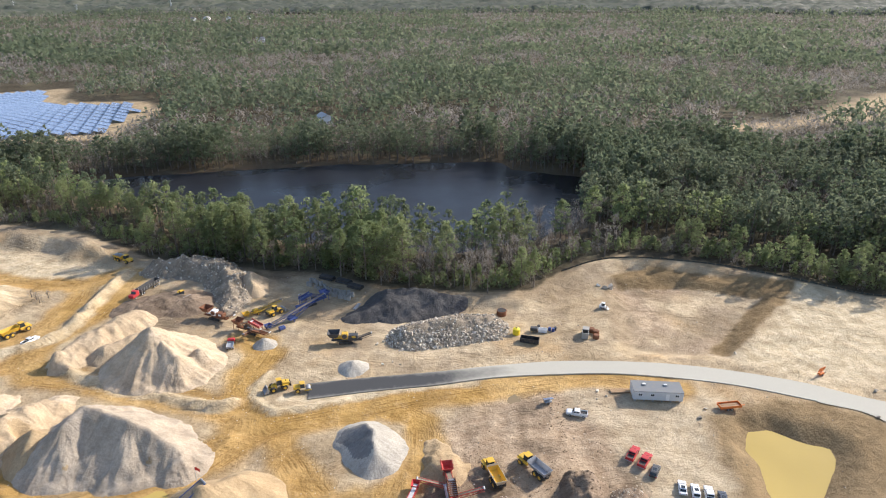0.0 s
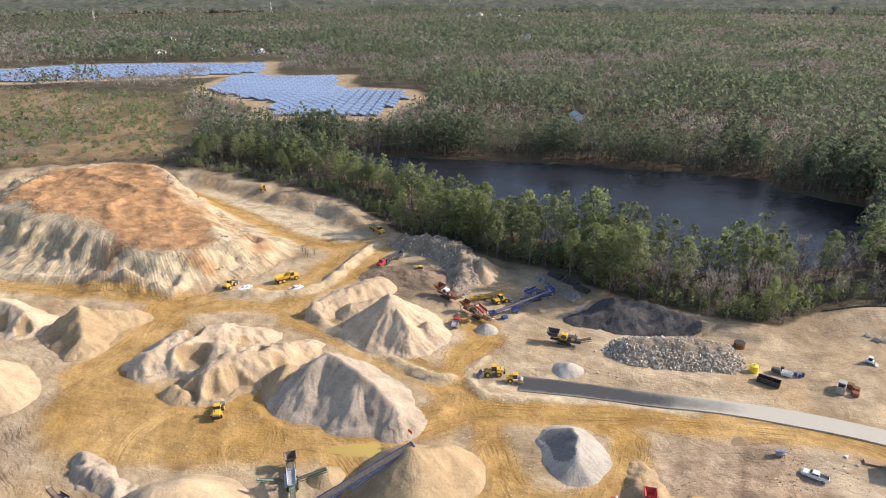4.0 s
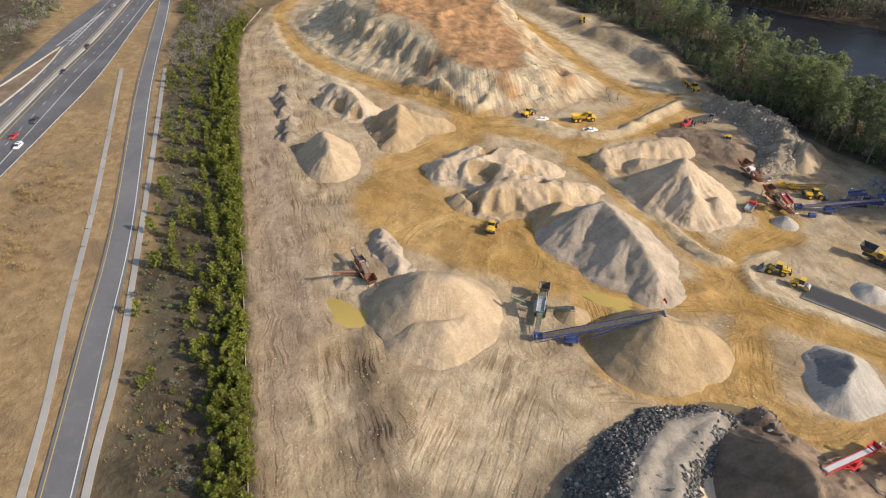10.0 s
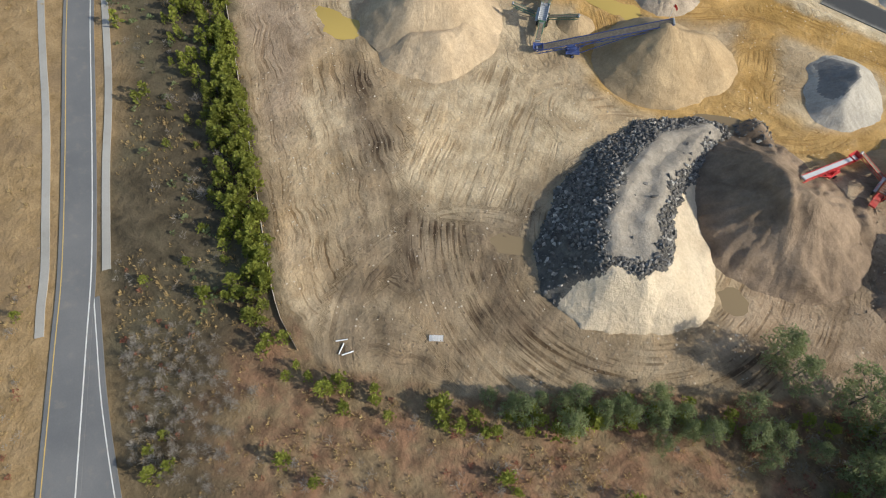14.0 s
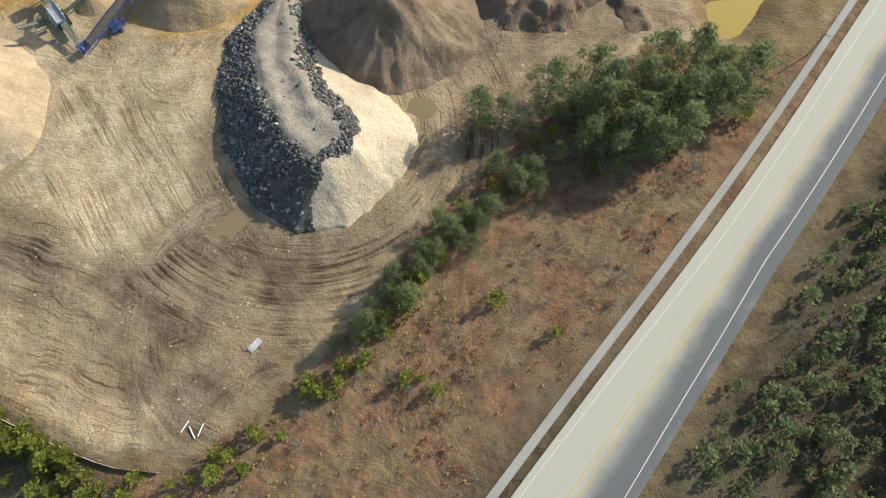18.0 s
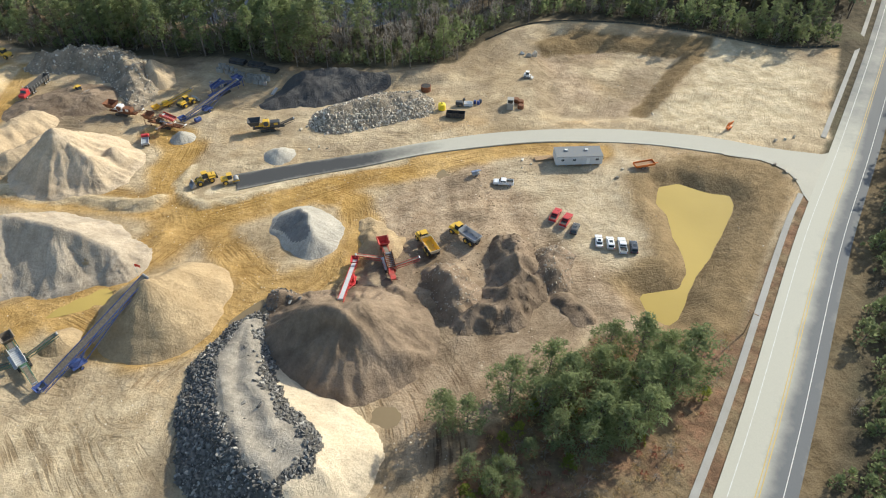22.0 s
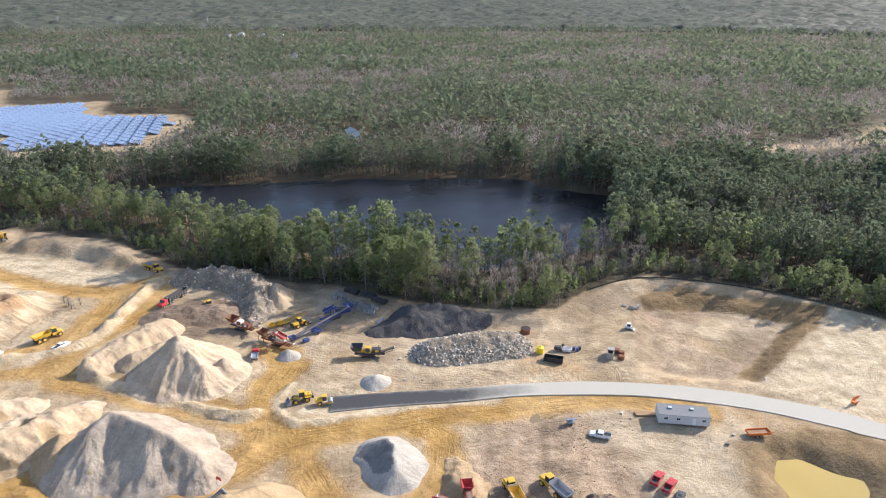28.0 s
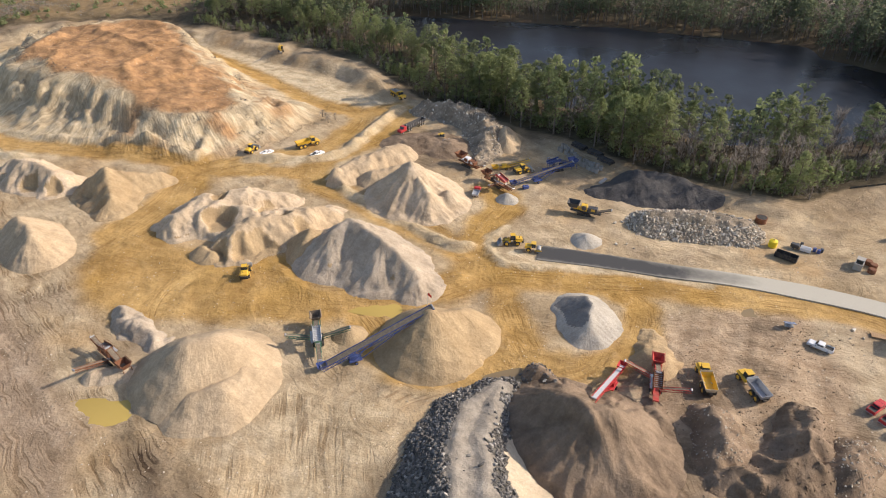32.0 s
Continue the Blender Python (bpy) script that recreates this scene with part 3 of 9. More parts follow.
        z = z * far - 0.12 * smooth(w * 1.3, w * 0.75, q)
    for pts, w in HAULS:
        q, s = seg_dist(x, y, curve(pts, 5))
        z = np.where(z < 1.5, z - 0.18 * smooth(w * 1.1, w * 0.6, q) + 0.06 * np.sin(s * 2.6 + 2 * vnoise(x, y, 9, 33)) * smooth(w * 1.2, w * 0.7, q), z)
    return z


PUDDLES = [
    [(-117, 56), (-113, 60.5), (-104, 60.8), (-102, 58.5), (-110, 53.5)],
    [(-76.5, 109.8), (-71.5, 114), (-66.5, 116.5), (-64, 113), (-72, 111)],
    [(-40, 45.5), (-39.5, 48.5), (-36.5, 51), (-34.5, 48.5), (-37.5, 45)],
    [(-46.5, 45), (-45, 46), (-44, 45)],
    [(-34, 101), (-31, 103.5), (-28.5, 106), (-30, 106.5), (-34, 103)],
    [(-4.5, 71), (-3, 73), (-0.8, 73), (-1.5, 70.8)],
    [(20, 150), (22.5, 152), (22, 154), (20, 152.5)],
]
WINDROWS = [
    ([(-131, 240), (-130.5, 219), (-130, 203), (-131, 190), (-139, 181), (-150, 176), (-160, 172)], 3.2, 2.2),
    ([(-121, 170), (-110.5, 164.5), (-97, 158.5), (-83.6, 155), (-65, 149), (-60, 151)], 2.6, 2.0),
    ([(-53, 166), (-55.5, 158), (-52.8, 150.5), (-47, 147), (-38, 149), (-14, 157), (10, 160.8)], 1.5, 1.0),
    ([(-183, 176), (-178, 163), (-200, 163), (-226, 157), (-262, 150), (-300, 154)], 2.2, 1.6),
    ([(-240, 136), (-262, 134), (-300, 139), (-335, 152)], 3.0, 1.5),
    ([(-120, 60), (-116, 52), (-106, 51), (-96, 56)], 1.4, 1.0),
    ([(-12, 92), (2, 84), (22, 92), (40, 100)], 2.2, 0.9),
    ([(-108, 118), (-100, 114), (-90, 112), (-72, 118), (-60, 126), (-56, 136)], 1.6, 0.7),
    ([(-60, 92), (-52, 90), (-44, 93), (-36, 104)], 1.2, 0.5),
]

# ---- ground sheet ----
def spread(lo, hi, fine_lo, fine_hi, mid_lo, mid_hi, fine=1.25, mid=4.0):
    a = list(np.arange(fine_lo, fine_hi, fine))
    b = list(np.arange(mid_lo, fine_lo, mid)) + a + list(np.arange(fine_hi, mid_hi, mid))
    s, v = mid, b[-1]
    while v < hi:
        s *= 1.16
        v += s
        b.append(min(v, hi))
    s, v = mid, b[0]
    while v > lo:
        s *= 1.16
        v -= s
        b.insert(0, max(v, lo))
    return np.array(b)


def grid_mesh(name, xs, ys, z):
    nx, ny = len(xs), len(ys)
    gx, gy = np.meshgrid(xs, ys)
    co = np.stack([gx, gy, z], -1).reshape(-1, 3)
    i = (np.arange(ny - 1)[:, None] * nx + np.arange(nx - 1)[None]).ravel()
    return np_mesh(name, co, np.stack([i, i + 1, i + 1 + nx, i + nx], 1))


def np_mesh(name, co, quads, smooth_shade=True):
    """A mesh from arrays of corners and of equal-sided faces."""
    me = bpy.data.meshes.new(name)
    k = quads.shape[1]
    me.vertices.add(len(co))
    me.vertices.foreach_set("co", np.ascontiguousarray(co, np.float32).ravel())
    me.loops.add(quads.size)
    me.loops.foreach_set("vertex_index", np.ascontiguousarray(quads, np.int32).ravel())
    me.polygons.add(len(quads))
    me.polygons.foreach_set("loop_start", np.arange(0, quads.size, k, dtype=np.int32))
    me.polygons.foreach_set("use_smooth", np.full(len(quads), smooth_shade))
    me.update(calc_edges=True)
    return me


def zone(me, name, cols):
    at = me.color_attributes.new(name, 'FLOAT_COLOR', 'POINT')
    at.data.foreach_set("color", np.ascontiguousarray(np.stack(cols, -1), np.float32).ravel())


gxs = spread(-4900, 4900, -385, 186, -700, 340, 1.3, 5.0)
gys = spread(-1500, 4900, 0, 285, -200, 700, 1.3, 5.0)
GX, GY = np.meshgrid(gxs, gys)
GZ = ground_z(GX, GY)
ground_me = grid_mesh("ground", gxs, gys, GZ)
X, Y = GX.ravel(), GY.ravel()
WX, WY = X + 4 * fbm(X, Y, 12, 41), Y + 4 * fbm(X, Y, 12, 42)
site_d = poly_in(X + 1.5 * fbm(X, Y, 6, 43), Y + 1.5 * fbm(X, Y, 6, 44), SITE)
in_site = smooth(-1.0, 1.0, site_d)
hill_d = poly_in(WX, WY, HILL)
haul = np.zeros(X.shape)
lateral = np.zeros(X.shape)
soft = 2.2 * fbm(X, Y, 11, 45) + 0.9 * vnoise(X, Y, 3, 62)
for pts, w in HAULS:
    q, s = seg_dist(X, Y, curve(pts, 5))
    k = smooth(w * 1.25 + 1.0, w * 0.75 - 0.5, q + soft)
    lateral = np.where(k > haul, s, lateral)
    haul = np.maximum(haul, k)
haul = np.maximum(haul, smooth(-5, 3, poly_in(WX, WY, PLAZA)))
haul = haul * (1 - 0.85 * smooth(-2, 2, poly_in(X, Y, [(-53, 163), (-51, 150), (-44, 149), (10, 161.5), (10, 170), (-30, 166), (-44, 170)])))
berm = np.zeros(X.shape)
for pts, w, h in WINDROWS[:5] + [([(-46, 153), (-30, 154), (-12, 158), (10, 162)], 1.6, 0)]:
    berm = np.maximum(berm, smooth(w * 1.5, w * 0.8, seg_dist(X, Y, curve(pts, 4))[0] + 0.8 * vnoise(X, Y, 4, 63)))
haul = haul * (1 - 0.8 * berm)
lip_d = poly_in(WX + 5 * fbm(X, Y, 9, 57), WY + 5 * fbm(X, Y, 9, 58), HILL_TOP)
top = smooth(-2, 3, lip_d) * smooth(-0.95, -0.4, fbm(X, Y, 30, 59))
spill = smooth(-26, -3, lip_d + 6 * fbm(X, Y, 9, 46)) * smooth(-232, -205, X) * smooth(-0.3, 0.1, fbm(X, Y, 12, 64))
back = 0.55 * smooth(24, 8, seg_dist(X, Y, [(-190, 212), (-240, 240), (-300, 262)])[0]) * smooth(0.0, 0.35, fbm(X, Y, 14, 65))
top = np.maximum.reduce([top, spill, back * (lip_d > -30) * smooth(0, 4, hill_d)])
brown = np.maximum.reduce([0.5 * smooth(-5, 4, poly_in(WX, WY, [(4, 78), (20, 70), (46, 90), (60, 92), (54, 106), (44, 112), (30, 98), (6, 100), (-2, 84)])), 0.85 * smooth(-4, 3, poly_in(WX, WY, BROWN_DIRT)) * smooth(-0.25, 0.35, fbm(X, Y, 13, 67)), smooth(-6, 5, poly_in(WX, WY, DARK_SOIL)) * (0.6 + 0.4 * smooth(-0.3, 0.3, fbm(X, Y, 9, 68))),
                           # second term: tan patches plus shade, put into the hill's left face as brown
                           0.6 * smooth(10, 3, site_d + 4 * fbm(X, Y, 14, 60)) * smooth(195, 215, Y) * (X < 60), 0.3 * smooth(3, 9, hill_d) * smooth(-215, -235, X) * (1 - top) * smooth(0.0, 0.4, fbm(X, Y, 16, 61)),
                           0.42 * smooth(-9, -2, lip_d) * smooth(2, -1, lip_d) * smooth(-0.05, 0.2, fbm(X, Y, 7, 55)), 0.3 * smooth(-22, -6, lip_d) * (hill_d > 0) * smooth(0.12, 0.3, fbm(X, Y, 5, 73)),
                           0.5 * smooth(0, 4, lip_d) * smooth(0.16, 0.3, fbm(X, Y, 9, 74)),
                           # basin floor: brown soil, mottled where tree shade is put into the colour
                           0.5 * smooth(-3, 4, poly_in(WX, WY, BASIN)) * smooth(-0.2, 0.3, fbm(X, Y, 25, 47)),
                           0.62 * smooth(-2, 2, poly_in(WX, WY, BASIN_SIDE)), 0.9 * smooth(-3, 2, poly_in(WX, WY, SOIL_YARD)), 0.4 * smooth(-4, 4, poly_in(WX, WY, [(34, 222), (48, 238), (64, 244), (66, 230), (56, 222), (44, 214)]))])
lot = smooth(-4, 2, poly_in(WX, WY, GRAVEL_LOT))
grey = np.maximum(smooth(-5, 5, poly_in(WX, WY, GREY_PAD)), 0.3 * lot)
brown = brown * (1 - 0.9 * lot)
pale = np.maximum(smooth(-5, 5, poly_in(WX, WY, PALE_PAD)), smooth(0, 8, hill_d) * (1 - top))
bowl = smooth(-6, 4, poly_in(WX, WY, [(-148, 232), (-180, 236), (-240, 258), (-300, 278), (-320, 290), (-222, 268), (-160, 252), (-138, 243)]))
pale = np.maximum.reduce([pale, berm, bowl, 0.85 * lot])
pale = np.maximum(pale, 0.4 * smooth(-3, 3, poly_in(WX, WY, SCRAPE)))
pond_d = poly_in(WX, WY, POND)
turf = smooth(-2, 3, poly_in(WX, WY, TURF)) * smooth(0, 3, seg_dist(X, Y, ROAD)[0] - 10)
turf = np.maximum(turf, 1.1 * smooth(-1.2, 0.6, poly_in(X + 1.5 * fbm(X, Y, 7, 66), Y + 1.5 * fbm(X, Y, 7, 69), BASIN_BANK)))
r_g = np.hypot(X, Y)
rd_q, rd_s = seg_dist(X, Y, RAMP)
near_road = np.minimum.reduce([seg_dist(X, Y, HWY_M)[0] - 26, np.where(rd_s < 0, rd_q - 60, rd_q - 7) + 6 * smooth(-150, -60, X) * (rd_s > 0)])
verge = smooth(6, -2, near_road + 5 * fbm(X, Y, 14, 49)) * (1 - in_site)
east_side = (seg_dist(X, Y, ROAD)[1] < 0) & (seg_dist(X, Y, ROAD)[0] < 140) & (X > -20)
scrub = np.maximum(smooth(-20, 20, poly_in(WX, WY, SCRUB)), smooth(-10, 10, -WY - 35 - 0.1 * WX) * smooth(-300, -200, -r_g)) * (1 - in_site)
clear = np.maximum(smooth(-15, 5, poly_in(WX, WY, CLEAR_EAST)), np.maximum(smooth(-20, -10, poly_in(WX, WY, SOLAR_B)), smooth(-20, -10, poly_in(WX, WY, SOLAR_A))))
shore = smooth(14, 6, np.abs(poly_in(WX, WY, LAKE) + 5))
leaf = smooth(8, -8, seg_dist(X, Y, [(-30, 5), (20, 45), (62, 72), (110, 118)])[0] - 24) * (1 - in_site)
leaf = np.maximum(leaf, 0.25 * shore)
# lanes along which wheels have run: by the boundary, across the scraped field, round the ramp
lane = np.where(haul > 0.3, lateral, site_d)
scr = smooth(-2, 3, poly_in(WX, WY, SCRAPE)) * (haul < 0.3)
lane = np.where(scr > 0.5, 0.82 * X + 0.57 * Y + 2.0 * fbm(X, Y, 40, 51), lane)
for ax, ay, ar, aw in ((-95, 104, 9, 2.5), (-62, 140, 8, 2.5), (-28, 122, 16, 2.5), (-150, 150, 14, 3), (-132, 168, 9, 2), (40, 176, 7, 2.5), (-108, 98, 20, 3), (-28, 30, 24, 4), (-52, 84, 8, 2.5)):
    ring = np.hypot(X - ax, Y - ay)
    lane = np.where(np.abs(ring - ar) < aw, ring + 3 * ax, lane)
round_ramp = (np.hypot(X + 24, Y - 68) < 46) & (scr < 0.5) & (haul < 0.3)
lane = np.where(round_ramp, np.hypot(X + 24, Y - 68), lane)
ground_me.attributes.new("lane", 'FLOAT', 'POINT').data.foreach_set("value", (lane + 0.5 * fbm(X, Y, 30, 52)).astype(np.float32))
worn = np.maximum.reduce([0.9 * (haul > 0.3), scr, 0.9 * round_ramp, smooth(46, 30, site_d) * smooth(-30, -60, X) * (Y < 160)]) * (0.75 + 0.25 * vnoise(X, Y, 20, 72))
ground_me.attributes.new("worn", 'FLOAT', 'POINT').data.foreach_set("value", (0.35 + 0.75 * worn).astype(np.float32))
th = np.arctan2(Y - 208, X + 245)
on_face = ((hill_d > 0) & (lip_d < 0))[:, None]
fall = np.where(on_face, np.stack([62 * np.cos(th), 62 * np.sin(th), 0.1 * lip_d], 1), np.stack([0.16 * X, 0.16 * Y, 0.16 * GZ.ravel()], 1))
ground_me.attributes.new("fall", 'FLOAT_VECTOR', 'POINT').data.foreach_set("vector", fall.astype(np.float32).ravel())
wet = smooth(0.12, 0.45, fbm(X, Y, 30, 50)) * haul
zone(ground_me, "zone_a", (haul * in_site, pale * in_site, brown * in_site, grey * in_site))
wild = np.where(east_side, 0.35 * smooth(13, 9, seg_dist(X, Y, ROAD)[0]), np.maximum.reduce([verge, 0.8 * smooth(-6, 6, poly_in(WX, WY, [(-522, 58), (-653, 138), (-977, 290), (-1290, 400), (-1290, -50), (-520, -40)])), 0.8 * scrub * (0.45 + 0.55 * smooth(-0.3, 0.25, fbm(X, Y, 45, 98)))]))
zone(ground_me, "zone_b", (turf, top * in_site, wild, np.where(east_side, 0, leaf)))
pink = np.maximum(smooth(-5, 5, poly_in(WX, WY, PINK_DIRT)), 0.9 * smooth(-4, 4, poly_in(WX, WY, BASIN)) * smooth(-0.5, 0.2, fbm(X, Y, 22, 47))) * (1 - 0.85 * lot)
zone(ground_me, "zone_c", (in_site, wet, np.where(in_site > 0.5, pink, clear), berm))


def ground_material():
    m, nt, b = mat_nodes("ground")
    p = place(nt)
    za, zb, zc = (nt.nodes.new("ShaderNodeAttribute") for _ in range(3))
    za.attribute_name, zb.attribute_name, zc.attribute_name = "zone_a", "zone_b", "zone_c"
    sa, sb, sc = (nt.nodes.new("ShaderNodeSeparateColor") for _ in range(3))
    for a, s in ((za, sa), (zb, sb), (zc, sc)):
        nt.links.new(a.outputs["Color"], s.inputs[0])
    big, mid, fine = noise_node(nt, 0.035, 5, 0.6, p), noise_node(nt, 0.25, 6, 0.65, p), noise_node(nt, 2.2, 5, 0.7, p)
    floor = mix_node(nt, ramp_node(nt, mid.outputs[0], 0.38, 0.62), (0.066, 0.053, 0.034), (0.125, 0.10, 0.064))
    floor = mix_node(nt, ramp_node(nt, big.outputs[0], 0.5, 0.66), floor, (0.15, 0.13, 0.08))
    tan = mix_node(nt, ramp_node(nt, mid.outputs[0], 0.35, 0.65), (0.26, 0.175, 0.085), (0.40, 0.28, 0.15))
    tan = mix_node(nt, ramp_node(nt, big.outputs[0], 0.5, 0.62), tan, (0.25, 0.175, 0.10))
    col = mix_node(nt, sb.outputs[2], floor, tan)
    col = mix_node(nt, zb.outputs["Alpha"], col, mix_node(nt, ramp_node(nt, noise_node(nt, 0.11, 5, 0.65, p).outputs[0], 0.42, 0.58), mix_node(nt, ramp_node(nt, mid.outputs[0], 0.42, 0.6), (0.29, 0.166, 0.10), (0.162, 0.098, 0.06)), mix_node(nt, ramp_node(nt, mid.outputs[0], 0.42, 0.6), (0.262, 0.192, 0.112), (0.168, 0.12, 0.07))))
    col = mix_node(nt, sc.outputs[2], col, mix_node(nt, ramp_node(nt, mid.outputs[0], 0.4, 0.6), (0.50, 0.38, 0.24), (0.34, 0.25, 0.14)))
    sand = mix_node(nt, ramp_node(nt, big.outputs[0], 0.4, 0.6), (0.445, 0.338, 0.21), (0.62, 0.492, 0.325))
    sand = mix_node(nt, math_node(nt, 'MULTIPLY', ramp_node(nt, mid.outputs[0], 0.52, 0.68), 0.45), sand, (0.38, 0.275, 0.165))
    stain, tinge = noise_node(nt, 0.055, 6, 0.62, p), noise_node(nt, 0.031, 5, 0.6, p)
    sand = mix_node(nt, math_node(nt, 'MULTIPLY', ramp_node(nt, tinge.outputs[0], 0.52, 0.64), 0.55), sand, (0.56, 0.375, 0.19))
    sand = mix_node(nt, math_node(nt, 'MULTIPLY', ramp_node(nt, stain.outputs[0], 0.5, 0.62), 0.5), sand, (0.34, 0.265, 0.185))
    sand = mix_node(nt, sa.outputs[1], sand, mix_node(nt, ramp_node(nt, mid.outputs[0], 0.36, 0.6), (0.72, 0.605, 0.42), (0.575, 0.457, 0.295)))
    sand = mix_node(nt, za.outputs["Alpha"], sand, mix_node(nt, ramp_node(nt, mid.outputs[0], 0.35, 0.65), (0.35, 0.262, 0.182), (0.46, 0.355, 0.25)))
    road = mix_node(nt, ramp_node(nt, big.outputs[0], 0.4, 0.6), (0.465, 0.285, 0.10), (0.565, 0.37, 0.15))
    road = mix_node(nt, math_node(nt, 'MULTIPLY', sc.outputs[1], 0.5), road, (0.46, 0.275, 0.075))
    road = mix_node(nt, math_node(nt, 'MULTIPLY', ramp_node(nt, mid.outputs[0], 0.55, 0.7), 0.5), road, (0.62, 0.43, 0.22))
    sand = mix_node(nt, math_node(nt, 'MULTIPLY', sc.outputs[2], 0.85), sand, mix_node(nt, ramp_node(nt, mid.outputs[0], 0.38, 0.62), (0.355, 0.249, 0.162), (0.54, 0.408, 0.28)))
    # ruts and bands run along the wheels' lanes, broken up by patches
    ln = nt.nodes.new("ShaderNodeAttribute")
    ln.attribute_name = "lane"
    sep = nt.nodes.new("ShaderNodeSeparateXYZ")
    nt.links.new(p, sep.inputs[0])
    comb = nt.nodes.new("ShaderNodeCombineXYZ")
    nt.links.new(math_node(nt, 'ADD', ln.outputs["Fac"], math_node(nt, 'MULTIPLY', mid.outputs[0], 0.25)), comb.inputs[0])
    nt.links.new(math_node(nt, 'MULTIPLY', sep.outputs[0], 0.05), comb.inputs[1])
    nt.links.new(math_node(nt, 'MULTIPLY', sep.outputs[1], 0.05), comb.inputs[2])
    patchy = ramp_node(nt, noise_node(nt, 0.09, 5, 0.65, p).outputs[0], 0.42, 0.58)
    rut = math_node(nt, 'MULTIPLY', ramp_node(nt, noise_node(nt, 1.5, 2, 0.5, comb.outputs[0]).outputs[0], 0.5, 0.6), patchy)
    swath = ramp_node(nt, noise_node(nt, 0.28, 3, 0.6, comb.outputs[0]).outputs[0], 0.44, 0.62)
    track = math_node(nt, 'ADD', math_node(nt, 'MULTIPLY', rut, 0.75), math_node(nt, 'MULTIPLY', swath, 0.35))
    wn_a = nt.nodes.new("ShaderNodeAttribute")
    wn_a.attribute_name = "worn"
    track = math_node(nt, 'MULTIPLY', track, wn_a.outputs["Fac"])
    sand = mix_node(nt, math_node(nt, 'MULTIPLY', sa.outputs[2], math_node(nt, 'ADD', 0.68, math_node(nt, 'MULTIPLY', track, 0.5))), sand, mix_node(nt, ramp_node(nt, mid.outputs[0], 0.35, 0.65), (0.105, 0.077, 0.053), (0.195, 0.145, 0.10)))
    sand = mix_node(nt, sb.outputs[1], sand, mix_node(nt, ramp_node(nt, mid.outputs[0], 0.34, 0.62), (0.30, 0.175, 0.095), (0.52, 0.305, 0.15)))
    road = mix_node(nt, math_node(nt, 'MULTIPLY', track, 0.8), road, (0.58, 0.52, 0.45), 'MULTIPLY')
    sand = mix_node(nt, math_node(nt, 'MULTIPLY', track, 0.9), sand, (0.50, 0.44, 0.38), 'MULTIPLY')
    sand = mix_node(nt, sa.outputs[0], sand, road)
    fl = nt.nodes.new("ShaderNodeAttribute")
    fl.attribute_name = "fall"
    run = noise_node(nt, 0.8, 6, 0.62, fl.outputs["Vector"])
    sand = mix_node(nt, 0.62, sand, ramp_node(nt, run.outputs[0], 0.38, 0.58, (0.62, 0.60, 0.57, 1), (1.08, 1.08, 1.08, 1)), 'MULTIPLY')
    # small stones and clods
    dot, rnd = pebbles(nt, p, 0.8, 0.13)
    dot = math_node(nt, 'MULTIPLY', dot, ramp_node(nt, noise_node(nt, 0.12, 3, 0.6, p).outputs[0], 0.48, 0.6))
    sand = mix_node(nt, math_node(nt, 'MULTIPLY', dot, 0.7), sand, mix_node(nt, ramp_node(nt, rnd, 0.3, 0.6), (0.12, 0.09, 0.06), (0.72, 0.63, 0.5)))
    col = mix_node(nt, sc.outputs[0], col, sand)
    col = mix_node(nt, math_node(nt, 'MULTIPLY', sb.outputs[0], 0.9), col, mix_node(nt, ramp_node(nt, mid.outputs[0], 0.35, 0.65), (0.175, 0.117, 0.058), (0.285, 0.198, 0.102)))
    col = mix_node(nt, 0.38, col, ramp_node(nt, fine.outputs[0], 0.3, 0.66, (0.56, 0.55, 0.53, 1), (1.15, 1.15, 1.15, 1)), 'MULTIPLY')
    nt.links.new(col, b.inputs["Base Color"])
    b.inputs["Roughness"].default_value = 0.95
    b.inputs["Specular IOR Level"].default_value = 0.15
    h = math_node(nt, 'ADD', math_node(nt, 'MULTIPLY', fine.outputs[0], 0.55), math_node(nt, 'MULTIPLY', mid.outputs[0], 2.4))
    h = math_node(nt, 'ADD', h, math_node(nt, 'MULTIPLY', run.outputs[0], 2.8))
    h = math_node(nt, 'SUBTRACT', h, math_node(nt, 'MULTIPLY', math_node(nt, 'MULTIPLY', rut, sc.outputs[0]), 0.25))
    h = math_node(nt, 'ADD', h, math_node(nt, 'MULTIPLY', dot, 0.15))
    bump_node(nt, h, 0.65, 0.45, b)
    return m


ground_me.materials.append(ground_material())
ground = tagged(new("ground", ground_me), "sandy quarry floor, haul roads, scrub and forest floor", "ground", kind="structure")


def zat(x, y):
    return float(ground_z(np.array([float(x)]), np.array([float(y)]))[0])


# ---- roads and water ----
def resample(pts, n):
    p = curve(pts, 2.0)
    s = np.r_[0, np.cumsum(np.hypot(*np.diff(p, axis=0).T))]
    t = np.linspace(0, s[-1], n)
    return np.stack([np.interp(t, s, p[:, 0]), np.interp(t, s, p[:, 1])], 1)


def offset(pts, d):
    """The line moved d metres to its left."""
    p = np.asarray(pts, float)
    g = np.gradient(p, axis=0)
    g /= np.linalg.norm(g, axis=1, keepdims=True) + 1e-9
    return p + d * np.stack([-g[:, 1], g[:, 0]], 1)


